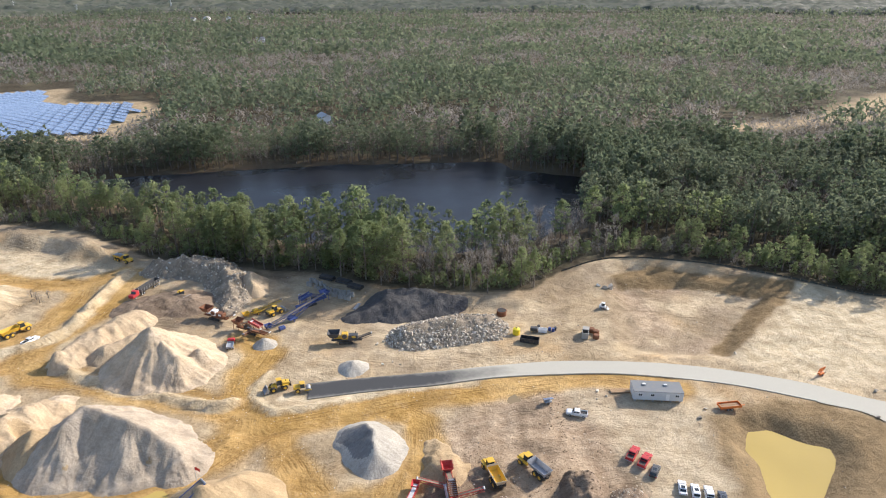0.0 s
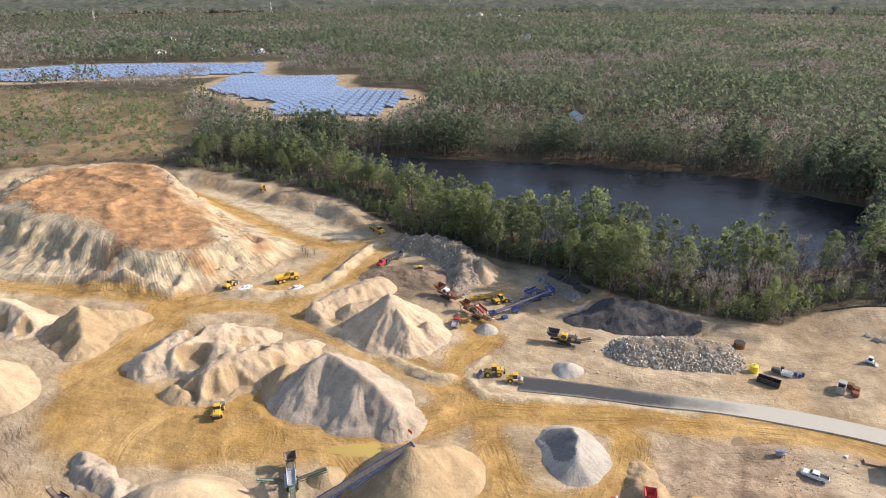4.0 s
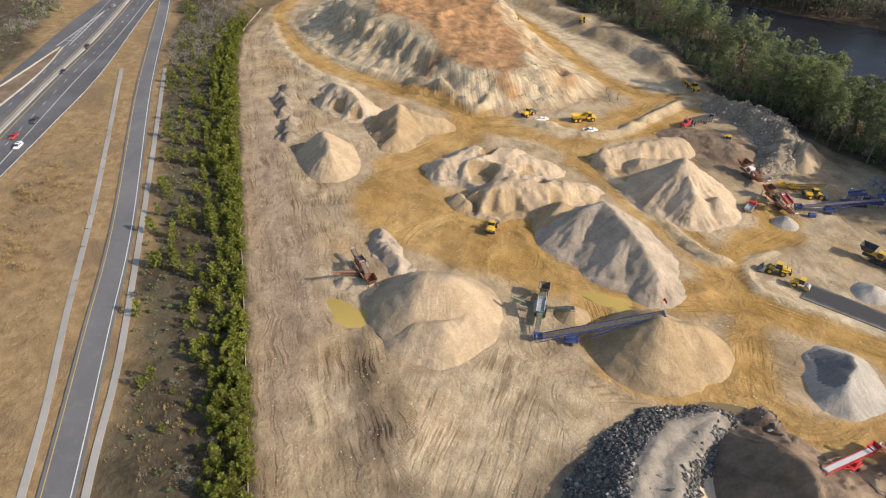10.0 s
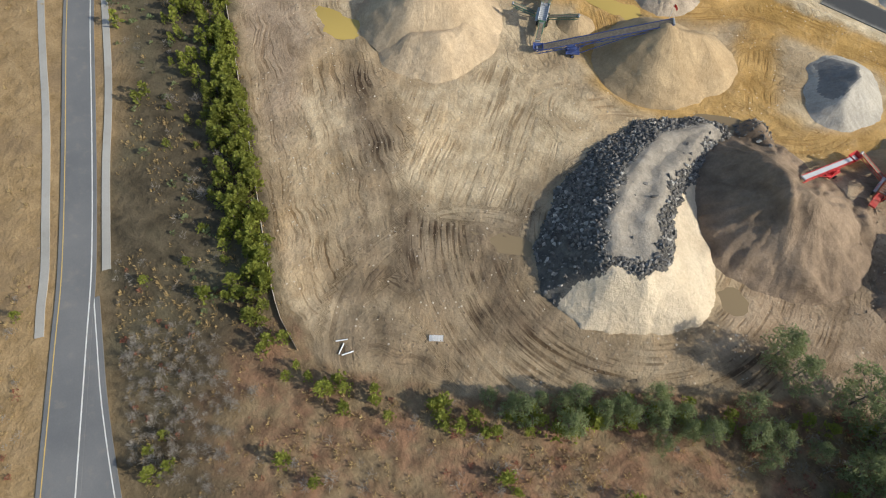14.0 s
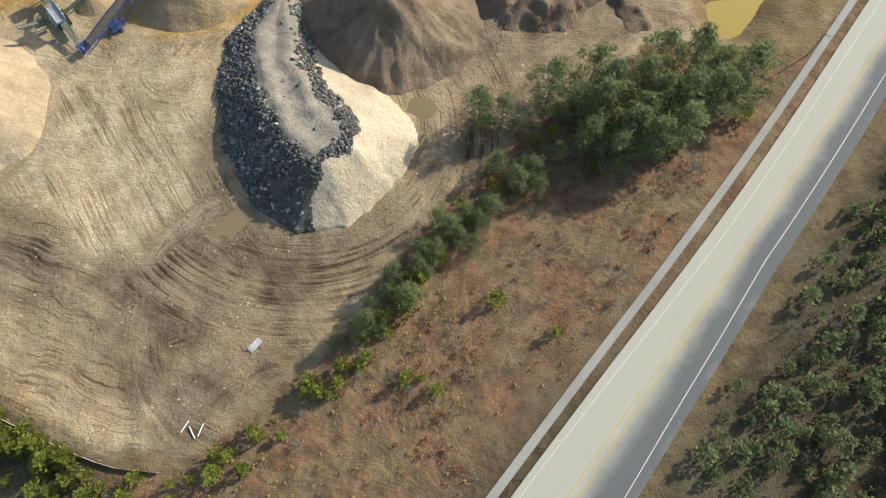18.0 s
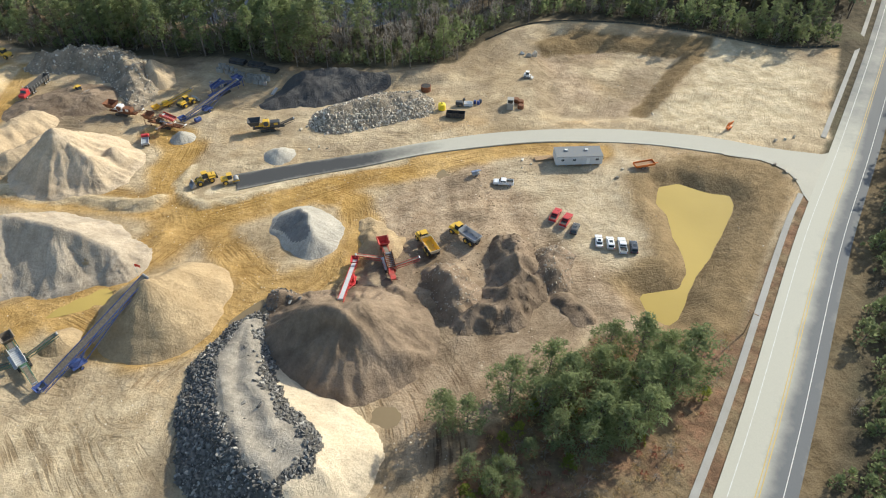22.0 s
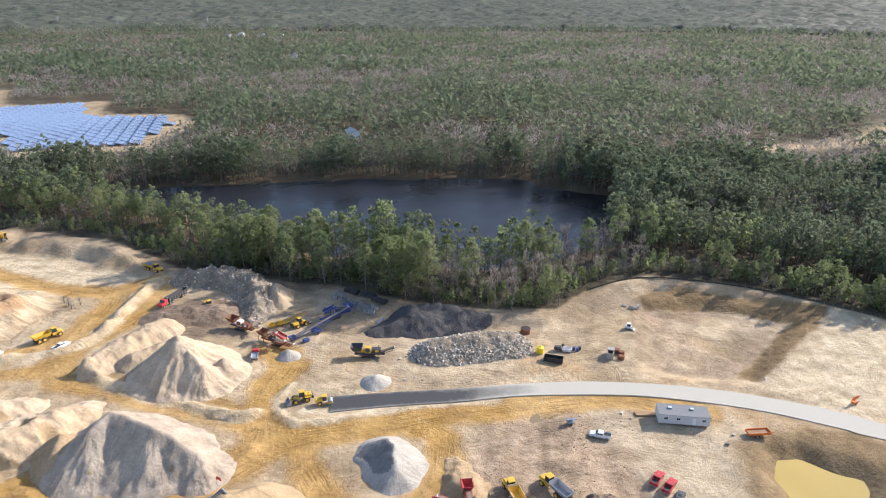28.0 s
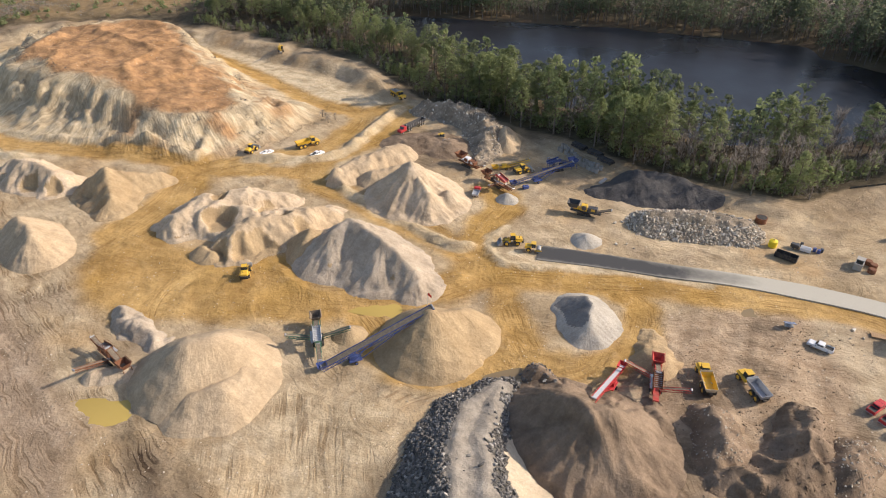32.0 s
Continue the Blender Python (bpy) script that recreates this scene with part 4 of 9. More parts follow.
def slab(name, a, b, z, thick, mat, label="", kind="structure", parent=None):
    """A strip between two lines, with its edges closed down to the ground."""
    n = len(a)
    zz = z + (ground_far(a) if z > 0 else 0)
    zb = z + (ground_far(b) if z > 0 else 0)
    top = np.vstack([np.c_[a, np.full(n, 1.0) * zz], np.c_[b, np.full(n, 1.0) * zb]])
    co = np.vstack([top, top - [0, 0, thick]])
    i = np.arange(n - 1)
    q = [np.stack([i, i + 1, n + i + 1, n + i], 1)[:, ::-1], np.stack([i, i + 1, 2 * n + i + 1, 2 * n + i], 1), np.stack([n + i, n + i + 1, 3 * n + i + 1, 3 * n + i], 1)[:, ::-1]]
    me = np_mesh(name, co, np.vstack(q), False)
    me.materials.append(M[mat])
    ob = new(name, me)
    if parent:
        ob.parent = parent
        if label:
            tagged(ob, label)
    else:
        tagged(ob, label, name.split("_")[-1], kind=kind)
    return ob


def ground_far(p):
    """Only the far ridges lift the roads."""
    x, y = p[:, 0], p[:, 1]
    r = np.hypot(x, y)
    return 0.9 * smooth(560, 800, r) + np.where(r > 1150, np.maximum(ground_z(x, y), 0), 0) if len(p) else 0


def dashes(name, pts, mat, parent, width, dash, gap, z):
    """Broken road line, in one mesh."""
    p = curve(pts, 0.5)
    s = np.r_[0, np.cumsum(np.hypot(*np.diff(p, axis=0).T))]
    co, q = [], []
    for t in np.arange(0, s[-1] - dash, dash + gap):
        m = np.stack([np.interp([t, t + dash], s, p[:, k]) for k in (0, 1)], 1)
        d = (m[1] - m[0]) / np.linalg.norm(m[1] - m[0])
        nrm = np.array([-d[1], d[0]]) * width / 2
        k = len(co)
        zz = z + ground_far(m)
        zz = np.broadcast_to(zz, (2,))
        co += [(*(m[0] + nrm), zz[0]), (*(m[0] - nrm), zz[0]), (*(m[1] - nrm), zz[1]), (*(m[1] + nrm), zz[1])]
        q.append((k, k + 1, k + 2, k + 3))
    me = np_mesh(name, np.array(co), np.array(q), False)
    me.materials.append(M[mat])
    ob = new(name, me)
    ob.parent = parent
    return ob


def ribbon(name, pts, lo, hi, z, thick, mat, label="", parent=None, n=0):
    p = curve(pts, 3.0)
    return slab(name, offset(p, hi), offset(p, lo), z, thick, mat, label, parent=parent)


highway = slab("highway_road", resample(HWY_S, 260), resample(HWY_N, 260), 0.10, 0.4, "asphalt", "dark asphalt divided highway with a concrete median")
ribbon("median_barrier", HWY_M, -0.9, 0.9, 0.75, 0.75, "concrete", "", highway)
for off_m, col in ((-2.6, "line_yellow"), (-11.2, "line_white"), (2.6, "line_yellow"), (11.2, "line_white")):
    ribbon("edge_line", HWY_M, off_m - 0.12, off_m + 0.12, 0.125, 0.02, col, "", highway)
for off_m in (-6.9, 6.9):
    dashes("lane_line", [tuple(v) for v in offset(curve(HWY_M, 8), off_m)], "line_white", highway, 0.22, 3.4, 8.8, 0.13)
TIP, GORE_S, GORE_N = np.array([-419.6, 87.8]), np.array([-371.5, 50.4]), np.array([-369.5, 56.2])
for base in (GORE_S, GORE_N):
    ribbon("gore_line", [tuple(TIP), tuple(TIP * 0.5 + base * 0.5), tuple(base)], -0.22, 0.22, 0.13, 0.02, "line_white", "", highway)
for k in range(9):
    f, e = 0.22 + 0.078 * k, 0.27 + 0.078 * k
    ribbon("chevron", [tuple(TIP + (GORE_S - TIP) * f), tuple(TIP + ((GORE_S + GORE_N) / 2 - TIP) * (f * 0.5 + e * 0.5)), tuple(TIP + (GORE_N - TIP) * e)], -0.24, 0.24, 0.13, 0.02, "line_white", "", highway)
# dry grass wedge with its rails between highway and exit ramp
WEDGE_S, WEDGE_N = [(-368, 51.5), (-343.3, 30.0), (-325.2, 13.5), (-290, -18)], [(-367, 52.5), (-345, 40.5), (-323.8, 26.5), (-282, -6)]
slab("verge", resample(WEDGE_S, 30), resample(WEDGE_N, 30), 0.16, 0.2, "loam", "dry brown wedge between highway and exit ramp")
for line in (WEDGE_S, WEDGE_N):
    ribbon("guard_rail", line, -0.12, 0.12, 0.85, 0.85, "concrete", "", highway)
ramp = ribbon("ramp_road", RAMP, -3.6, 3.6, 0.14, 0.4, "asphalt_old", "grey asphalt highway ramp with worn edge lines")
ribbon("edge_line", RAMP, -2.85, -2.68, 0.165, 0.02, "line_yellow", "", ramp)
ribbon("edge_line", RAMP, 2.66, 2.9, 0.165, 0.02, "line_white", "", ramp)
branch = ribbon("ramp_branch_road", RAMP_BRANCH, -3.4, 3.4, 0.10, 0.4, "asphalt_old", "grey asphalt ramp branch at the fork")
ribbon("edge_line", RAMP_BRANCH, 2.3, 2.5, 0.125, 0.02, "line_white", "", branch)


def dusted(name, a, b, z, mat, label, dust, across=9):
    """A road between two edge lines, with the thickness of its dust at every point."""
    n = len(a)
    f = np.linspace(0, 1, across)[:, None, None]
    p = (a[None] * (1 - f) + b[None] * f).reshape(-1, 2)
    k = dust(p[:, 0], p[:, 1], np.repeat(f.ravel(), n))
    lift = ground_far(p)
    i, j = np.meshgrid(np.arange(across - 1), np.arange(n - 1), indexing="ij")
    q = (i * n + j).ravel()
    rim = np.r_[np.arange(n), np.arange((across - 1) * n, across * n)]
    co = np.vstack([np.c_[p, np.zeros(len(p)) + z + lift], np.c_[p[rim], np.zeros(2 * n) + z - 0.4]])
    m, e = across * n, np.arange(n - 1)
    quads = np.vstack([np.stack([q, q + n, q + n + 1, q + 1], 1), np.stack([e, e + 1, m + e + 1, m + e], 1), np.stack([rim[n] + e, m + n + e, m + n + e + 1, rim[n] + e + 1], 1)])
    me = np_mesh(name, co, quads, False)
    me.attributes.new("dust", 'FLOAT', 'POINT').data.foreach_set("value", np.r_[k, k[rim]].astype(np.float32))
    me.materials.append(M[mat])
    return tagged(new(name, me), label, "road", kind="structure")


ROAD_C = curve(ROAD, 3.0)


def beside(near, far):
    """The road's middle line moved sideways: that far at its south end, this far past the grove."""
    d = np.interp(ROAD_C[:, 1], [-2, 40], [near, far])[:, None]
    return offset(ROAD_C, d)


def road_dust(x, y, f):
    return np.interp(f, [0.0, 0.45, 0.7, 0.85, 1.0], [1.0, 0.9, 0.15, 0.0, 0.2]) - 0.7 * smooth(140, 185, y) + 0.45 * smooth(150, 190, y) * f


road = dusted("road", beside(7.1, 6.6), beside(-9.0, -6.3), 0.12, "dusted_road", "asphalt two-lane road, one lane pale with quarry dust", road_dust, 13)
for near, far_m, col in ((0.25, 0.3, "line_yellow"), (-1.35, -0.3, "line_yellow"), (6.0, 4.5, "line_white"), (-7.4, -4.0, "line_white")):
    slab("road_line", beside(near + 0.08, far_m + 0.08), beside(near - 0.08, far_m - 0.08), 0.145, 0.02, col, parent=road)
side_road = ribbon("side_road", SIDE_ROAD, -5, 5, 0.10, 0.4, "asphalt_old", "asphalt side road at the junction")
WALK_S = [(-46, -80), (0, -25), (30, 9.5), (50, 32), (74, 60), (113, 108), (126, 122.5)]
ribbon("sidewalk", WALK_S, 8.7, 10.2, 0.16, 0.3, "concrete", "pale concrete sidewalk along the road")
WALK_N = [(149, 149), (199, 207), (240, 256), (275, 298), (330, 365)]
ribbon("sidewalk", WALK_N, 8.7, 10.2, 0.16, 0.3, "concrete", "pale concrete sidewalk along the road")
dusted("access_road", resample(ACCESS_N, 90), resample(ACCESS_S, 90), 0.10, "dusted_new", "site access road, fresh asphalt fading under pale dust",
       lambda x, y, f: 0.08 + 1.05 * smooth(-12, 42, x) + 0.35 * np.abs(2 * f - 1) ** 4)
for line in ([(-78, -31), (-84, -28.1), (-90.4, -24.6), (-104, -18.6), (-125.7, -9.2), (-155, 2.2), (-215, 26.6), (-320, 66.5)], [(-83, -15.4), (-104.9, -5.0), (-123.3, 4.4), (-145.4, 14.3), (-211, 42.2), (-307.4, 82.4)]):
    ribbon("drain_trim", line, -0.8, 0.8, 0.10, 0.3, "concrete", "weathered concrete drainage gutter beside the ramp")


def sheet(name, outline, z, mat, label, category="water", step=4.0):
    """A level sheet of water in a smooth outline."""
    p = curve(list(outline) + [outline[0]], step)[:-1]
    bm = bmesh.new()
    bm.faces.new([bm.verts.new((x, y, z)) for x, y in p])
    me = bpy.data.meshes.new(name)
    bm.to_mesh(me)
    bm.free()
    me.materials.append(M[mat])
    return tagged(new(name, me), label, category, kind="structure")


def grown(outline, d):
    c = np.mean(outline, 0)
    return [tuple(c + (np.array(p) - c) * (1 + d / np.linalg.norm(np.array(p) - c))) for p in outline]


sheet("lake_water", grown(LAKE, 9), -2.0, "lake", "dark still lake water")
sheet("junction_road", [(110, 157), (122, 151.8), (136, 146.5), (146, 150.5), (148, 146), (136, 133), (123, 121), (119.6, 123), (119.4, 128), (120.8, 134), (120.6, 140), (116, 146), (106, 151)], 0.095, "asphalt_dusty", "dusty flared mouth of the access road", "road", 1.5)
sheet("pond_water", POND_RIM, -2.9, "mud_water", "muddy yellow retention pond water")

for k, pts in enumerate(PUDDLES):
    muddy = k in (0, 1)
    sheet("puddle_water", grown(pts, 2.0), -0.3, "mud_water" if muddy else "brown_water", "shallow muddy yellow puddle" if muddy else "shallow brown puddle in the soil", step=1.5)

# ---- things: common helpers ----
def finish(ob, label, category, group="", kind=""):
    return tagged(ob, label, category, group, kind)


def mesh_of(name, bm, mats):
    me = bpy.data.meshes.new(name)
    bm.normal_update()
    bm.to_mesh(me)
    bm.free()
    for m in mats if isinstance(mats, (list, tuple)) else [mats]:
        me.materials.append(M[m])
    return me


def part(name, bm, mat, parent, label=""):
    """Links a bmesh as one mesh object under a thing or a part."""
    ob = new(name, mesh_of(name, bm, mat))
    if parent:
        ob.parent = parent
    if label:
        tagged(ob, label)
    return ob


def thing(name, label, category, at=(0, 0, 0), turn=0.0, group=""):
    """An empty at the base of a thing."""
    ob = tagged(new(name), label, category, group)
    ob.matrix_world = pose(at[0], at[1], at[2], 0, 0, turn)
    return ob


# ---- stockpiles ----
def stockpile(name, label, ridges, mat, seed, slope=0.72, crown=0.6, bites=(), rough=0.25, warp=0.8, rills=0.0, step=0.5, cut_mat=None, shade_damp=()):
    """Loose material tipped along ridge lines (x, y, height) at its angle of repose, with slumps, rills and dug faces.
    A bite (x, y, radius, floor, steepness) is where a loader has dug into it."""
    flat = [p for r in ridges for p in r]
    reach = max(p[2] for p in flat) / slope + 2.5
    xs = np.arange(min(p[0] for p in flat) - reach, max(p[0] for p in flat) + reach, step)
    ys = np.arange(min(p[1] for p in flat) - reach, max(p[1] for p in flat) + reach, step)
    x, y = np.meshgrid(xs, ys)
    wx = x + warp * fbm(x, y, 7, seed) + 0.35 * warp * vnoise(x, y, 2.2, seed + 1)
    wy = y + warp * fbm(x, y, 7, seed + 2) + 0.35 * warp * vnoise(x, y, 2.2, seed + 3)
    z = np.full(x.shape, -9.0)
    dist = np.full(x.shape, 99.0)
    ang = np.zeros(x.shape)
    fall = np.zeros((*x.shape, 3))
    for line in ridges:
        for a, b in zip(line, line[1:] if len(line) > 1 else line):
            dx, dy = b[0] - a[0], b[1] - a[1]
            t = np.clip(((wx - a[0]) * dx + (wy - a[1]) * dy) / (dx * dx + dy * dy + 1e-6), 0, 1)
            px, py = wx - a[0] - t * dx, wy - a[1] - t * dy
            d = np.hypot(px, py)
            zz = a[2] + (b[2] - a[2]) * t - slope * (np.sqrt(d * d + crown * crown) - crown)
            ang = np.where(zz > z, np.arctan2(py, px) + 0.02 * (a[0] + t * dx), ang)
            away = np.stack([a[0] + t * dx + 5 * px / (d + 1e-6), a[1] + t * dy + 5 * py / (d + 1e-6), 0.12 * d], -1)
            fall = np.where((zz > z)[..., None], away, fall)
            dist = np.where(zz > z, d, dist)
            z = np.maximum(z, zz)
    if rills:
        fade = np.clip(dist / 6, 0, 1) * np.clip(z / 2, 0, 1)
        z = z - rills * fade * (np.abs(vnoise(ang * 6, dist * 0.12, 1.0, seed + 4)) + 0.5 * np.abs(vnoise(ang * 13, dist * 0.2, 1.0, seed + 5)))
    # slumped hollows and clods
    z = z + np.clip(z / 2, 0, 1) * (-1.3 * rough * np.clip(fbm(x, y, 6, seed + 6, 3) - 0.15, 0, 1) + rough * fbm(x, y, 3.2, seed + 7, 3)) + 0.2 * vnoise(x, y, 1.5, seed + 8) * (0.35 + rough) + np.clip(z / 2, 0, 1) * rough * (0.5 * np.abs(vnoise(x, y, 4.2, seed + 12)) - 0.45 * np.abs(vnoise(x, y, 2.3, seed + 13)))
    cut = np.zeros(x.shape, bool)
    for bx, by, r, floor, steep in bites:
        q = np.hypot(x - bx + 1.2 * vnoise(x, y, 3, seed + 9), y - by + 1.2 * vnoise(x, y, 3, seed + 10))
        lid = floor + steep * np.clip(q - r, 0, 99) + 0.25 * vnoise(x, y, 1.8, seed + 11)
        cut |= lid < z - 0.1
        z = np.minimum(z, lid)
    # faces inside this outline take the darker colour that holds shade and damp
    if shade_damp:
        cut |= poly_in(wx, wy, shade_damp) > 0
    ny, nx = x.shape
    show = z > -0.7
    seed_cell = np.zeros(show.shape, bool)
    seed_cell.flat[np.argmax(z)] = True
    while True:
        grow = seed_cell.copy()
        grow[1:] |= seed_cell[:-1]
        grow[:-1] |= seed_cell[1:]
        grow[:, 1:] |= seed_cell[:, :-1]
        grow[:, :-1] |= seed_cell[:, 1:]
        grow &= show
        if (grow == seed_cell).all():
            break
        seed_cell = grow
    show = seed_cell
    gz = ground_z(x.ravel(), y.ravel()).reshape(x.shape)
    co = np.stack([x, y, gz + np.maximum(z, -0.7)], -1).reshape(-1, 3)
    i, j = np.meshgrid(np.arange(ny - 1), np.arange(nx - 1), indexing="ij")
    keep = (show[:-1, :-1] & show[1:, :-1] & show[:-1, 1:] & show[1:, 1:]).ravel()
    a = (i * nx + j).ravel()[keep]
    quads = np.stack([a, a + 1, a + nx + 1, a + nx], 1)
    used, inv = np.unique(quads, return_inverse=True)
    me = np_mesh(name, co[used], inv.reshape(quads.shape))
    me.attributes.new("fall", 'FLOAT_VECTOR', 'POINT').data.foreach_set("vector", fall.reshape(-1, 3)[used].astype(np.float32).ravel())
    me.materials.append(M[mat])
    if cut_mat:
        me.materials.append(M[cut_mat])
        me.polygons.foreach_set("material_index", cut[:-1, :-1].ravel()[keep].astype(np.int32))
    return finish(new(name, me), label, "pile")


stockpile("sand_mound", "rounded dome of fine cream sand", [[(-98, 74, 10.4), (-94.5, 77.5, 10)]], "sand_cream", 1, crown=3, slope=0.82, rough=0.12, warp=0.5)
stockpile("sand_mound", "low fan of pinkish cream sand beside the dome", [[(-91, 66, 4.6), (-86.5, 70, 5.2), (-86, 77, 4.6)]], "sand_cream", 2, slope=0.6, crown=1.0, rough=0.2)
stockpile("sand_mound", "tall cone of tan sand under the blue stacker", [[(-52, 106.6, 11)], [(-50, 108.5, 9.8), (-46.5, 113, 8.0)]], "sand_tan", 3, slope=0.80, crown=0.6, rough=0.12, warp=0.6)
stockpile("gravel_mound", "long grey gravel stockpile with slumped faces", [[(-94, 129, 10), (-91, 134, 11.8), (-78, 130, 10.6), (-66, 126.5, 6)]], "gravel_grey", 4, slope=0.76, crown=0.5, rough=0.25, rills=0.8,
          bites=[(-91, 118.5, 1.6, 3.0, 1.3), (-71, 121, 1.0, 3.2, 1.3)], cut_mat="sand_tan")
stockpile("sand_mound", "small steep tan sand heap leaning on the grey pile", [[(-104, 131, 6.6), (-102.5, 127, 5.0)]], "sand_tan", 9, slope=0.78, rough=0.2)
stockpile("gravel_mound", "white conical gravel stockpile with a gullied face", [[(-90, 172.5, 13)], [(-86, 169, 9.5), (-80.5, 165.5, 7.4)], [(-76, 171, 6)]], "sand_white", 5, slope=0.76, crown=0.5, rough=0.15, rills=1.0)
stockpile("sand_mound", "flat-topped pale sand shelf behind the white cone", [[(-119, 171, 3.6), (-116, 184, 4.6), (-108, 198, 4.8)], [(-108, 176, 3.5), (-100, 186, 3.5)]], "sand_cream", 6, slope=0.95, crown=3.0, rough=0.45, warp=1.6, rills=0.6)
stockpile("sand_mound", "large pale mound cut by digging into small cliffs", [[(-148, 124, 5.5), (-147, 131, 6.8), (-137, 142, 6.4), (-129, 149, 3.6)], [(-141, 129, 6), (-128, 133.5, 5.8), (-118, 141, 4.6), (-110, 150, 2.0)]], "sand_white", 7, slope=0.85, crown=4.0, rough=0.55, warp=2.0, rills=0.9,
          bites=[(-141, 115, 4, 1.0, 1.8), (-135.5, 126, 3.5, 1.6, 1.5), (-150, 142, 4, 1.8, 1.4), (-126, 140, 3, 1.5, 1.5), (-143, 136, 1.5, 4.4, 1.4)], cut_mat="sand_tan")
stockpile("sand_mound", "light sand mound with a steep eroded edge", [[(-124, 121, 7), (-121, 128, 7.8), (-115, 135, 7), (-110, 146, 4.6)]], "sand_cream", 8, slope=0.9, crown=3.2, rough=0.6, warp=2.0, rills=1.0,
          bites=[(-113, 120, 4.5, 0.3, 1.9), (-125, 112, 3, 0.2, 1.9), (-106, 133, 3.5, 1.0, 1.6), (-118, 137, 2, 4.0, 1.4), (-119, 117, 2, 0.2, 1.9)], cut_mat="sand_tan")
stockpile("sand_mound", "small tan heap at the mound's foot", [[(-131, 114, 3.0), (-128, 113, 2.6)]], "sand_tan", 109, slope=0.8, rough=0.5)
stockpile("sand_mound", "sharp pale cone with a dark washed stripe", [[(-188, 98, 8.4), (-176, 93.5, 7.6)]], "sand_cream", 10, slope=0.85, crown=0.8, rough=0.3, rills=0.6)
stockpile("sand_mound", "tan pile with a dug-out face", [[(-188, 130.6, 9.6), (-177, 122, 5.5)], [(-186, 134, 7), (-177, 143, 4)]], "sand_tan", 11, slope=0.78, rough=0.5, rills=0.5, bites=[(-191, 120, 3.5, 0.4, 1.6), (-180, 117, 2, 0.3, 1.6)])
stockpile("sand_mound", "pale steep-sided pile beside the haul road", [[(-226, 129, 6), (-221, 125, 8.2), (-208, 125.6, 7)], [(-236, 130, 3.5), (-226, 129, 5)]], "sand_white", 12, slope=0.85, crown=1.2, rough=0.35, warp=1.4, rills=0.8, bites=[(-214, 116, 3.5, 0.8, 1.6), (-204, 120, 2, 0.5, 1.6)], cut_mat="sand_tan")
stockpile("dirt_mound", "low ragged ridge of grey clods", [[(-250, 115, 2.4), (-238, 108, 3.4), (-226, 101, 2.4)]], "rock_soil", 13, slope=0.8, rough=1.1, warp=2.0)
stockpile("dirt_mound", "low ragged ridge of grey clods", [[(-219, 101, 2.2), (-206, 92, 2.4)]], "rock_soil", 14, slope=0.8, rough=1.1, warp=2.0)
# the cone's left side, away from the sun, has its shade painted on
stockpile("gravel_mound", "small grey crushed-stone cone on a pale apron", [[(-20.5, 135.0, 4.6), (-17.8, 131, 5.2), (-16.8, 126.5, 3.8)]], "stone_dust", 15, slope=0.62, crown=0.4, rough=0.12, rills=0.3,
          shade_damp=[(-27.4, 133.4), (-26.3, 137.2), (-21.5, 137.4), (-18.6, 132.5), (-17.4, 127), (-19, 124.8), (-22.4, 126.2)], cut_mat="stone_shade_damp")
stockpile("gravel_mound", "low cone of pale grey gravel beside the paving", [[(-28, 168.5, 2.6)]], "stone_dust", 16, slope=0.6, rough=0.1)
stockpile("loam_mound", "tall dark loam pile with a lit brown crown", [[(-15.6, 95.8, 9.4), (-8.8, 91.5, 11.8), (-5, 93, 11.4)]], "loam", 17, slope=0.76, crown=1.2, rough=0.3, rills=0.8)
stockpile("loam_mound", "dark broken soil heap", [[(33, 116, 5), (32, 105, 6.2), (26.5, 96, 4.5)], [(26.5, 96, 4.2), (18, 94.6, 3.6)]], "loam", 18, slope=0.85, crown=0.5, rough=0.9, warp=1.6, bites=[(25, 106, 3, 0.8, 1.2)])
stockpile("loam_mound", "dark soil heap beside the screener", [[(14.3, 109, 4.4), (18, 102, 4.4), (17, 97, 3.2)]], "loam", 19, slope=0.85, crown=0.5, rough=0.8, warp=1.4)
stockpile("loam_mound", "low brown soil heap with stones", [[(42, 112, 3.2), (40, 105, 3.4)]], "loam", 20, slope=0.7, rough=0.8, warp=1.4)
stockpile("sand_mound", "pale sand ramp feeding the red screener", [[(-3, 134, 0.5), (1, 123, 3.0)]], "sand_tan", 21, slope=0.75, crown=2.2, rough=0.6, warp=1.4)
stockpile("dirt_mound", "pale stony spoil heap near the loam", [[(2, 106, 1.8), (5, 100, 1.6)]], "loam", 34, slope=0.6, rough=1.2, warp=2)
stockpile("dirt_mound", "brown spoil bank with stones near the pines", [[(40, 98, 1.4), (45, 92, 1.2)]], "loam", 35, slope=0.6, rough=1.2, warp=2)
stockpile("millings_mound", "low black asphalt millings pile", [[(-31, 201, 1.6), (-19, 207, 4.6), (-7, 208.5, 4.0), (3, 208, 2.2)]], "millings", 22, slope=0.55, crown=2.5, rough=0.4, warp=1.6)
stockpile("rubble_mound", "mound of pale broken concrete and boulders", [[(-11, 187, 4), (2, 191, 5), (14, 193, 4.5)]], "rock_soil", 23, slope=0.75, crown=3.5, rough=0.6)
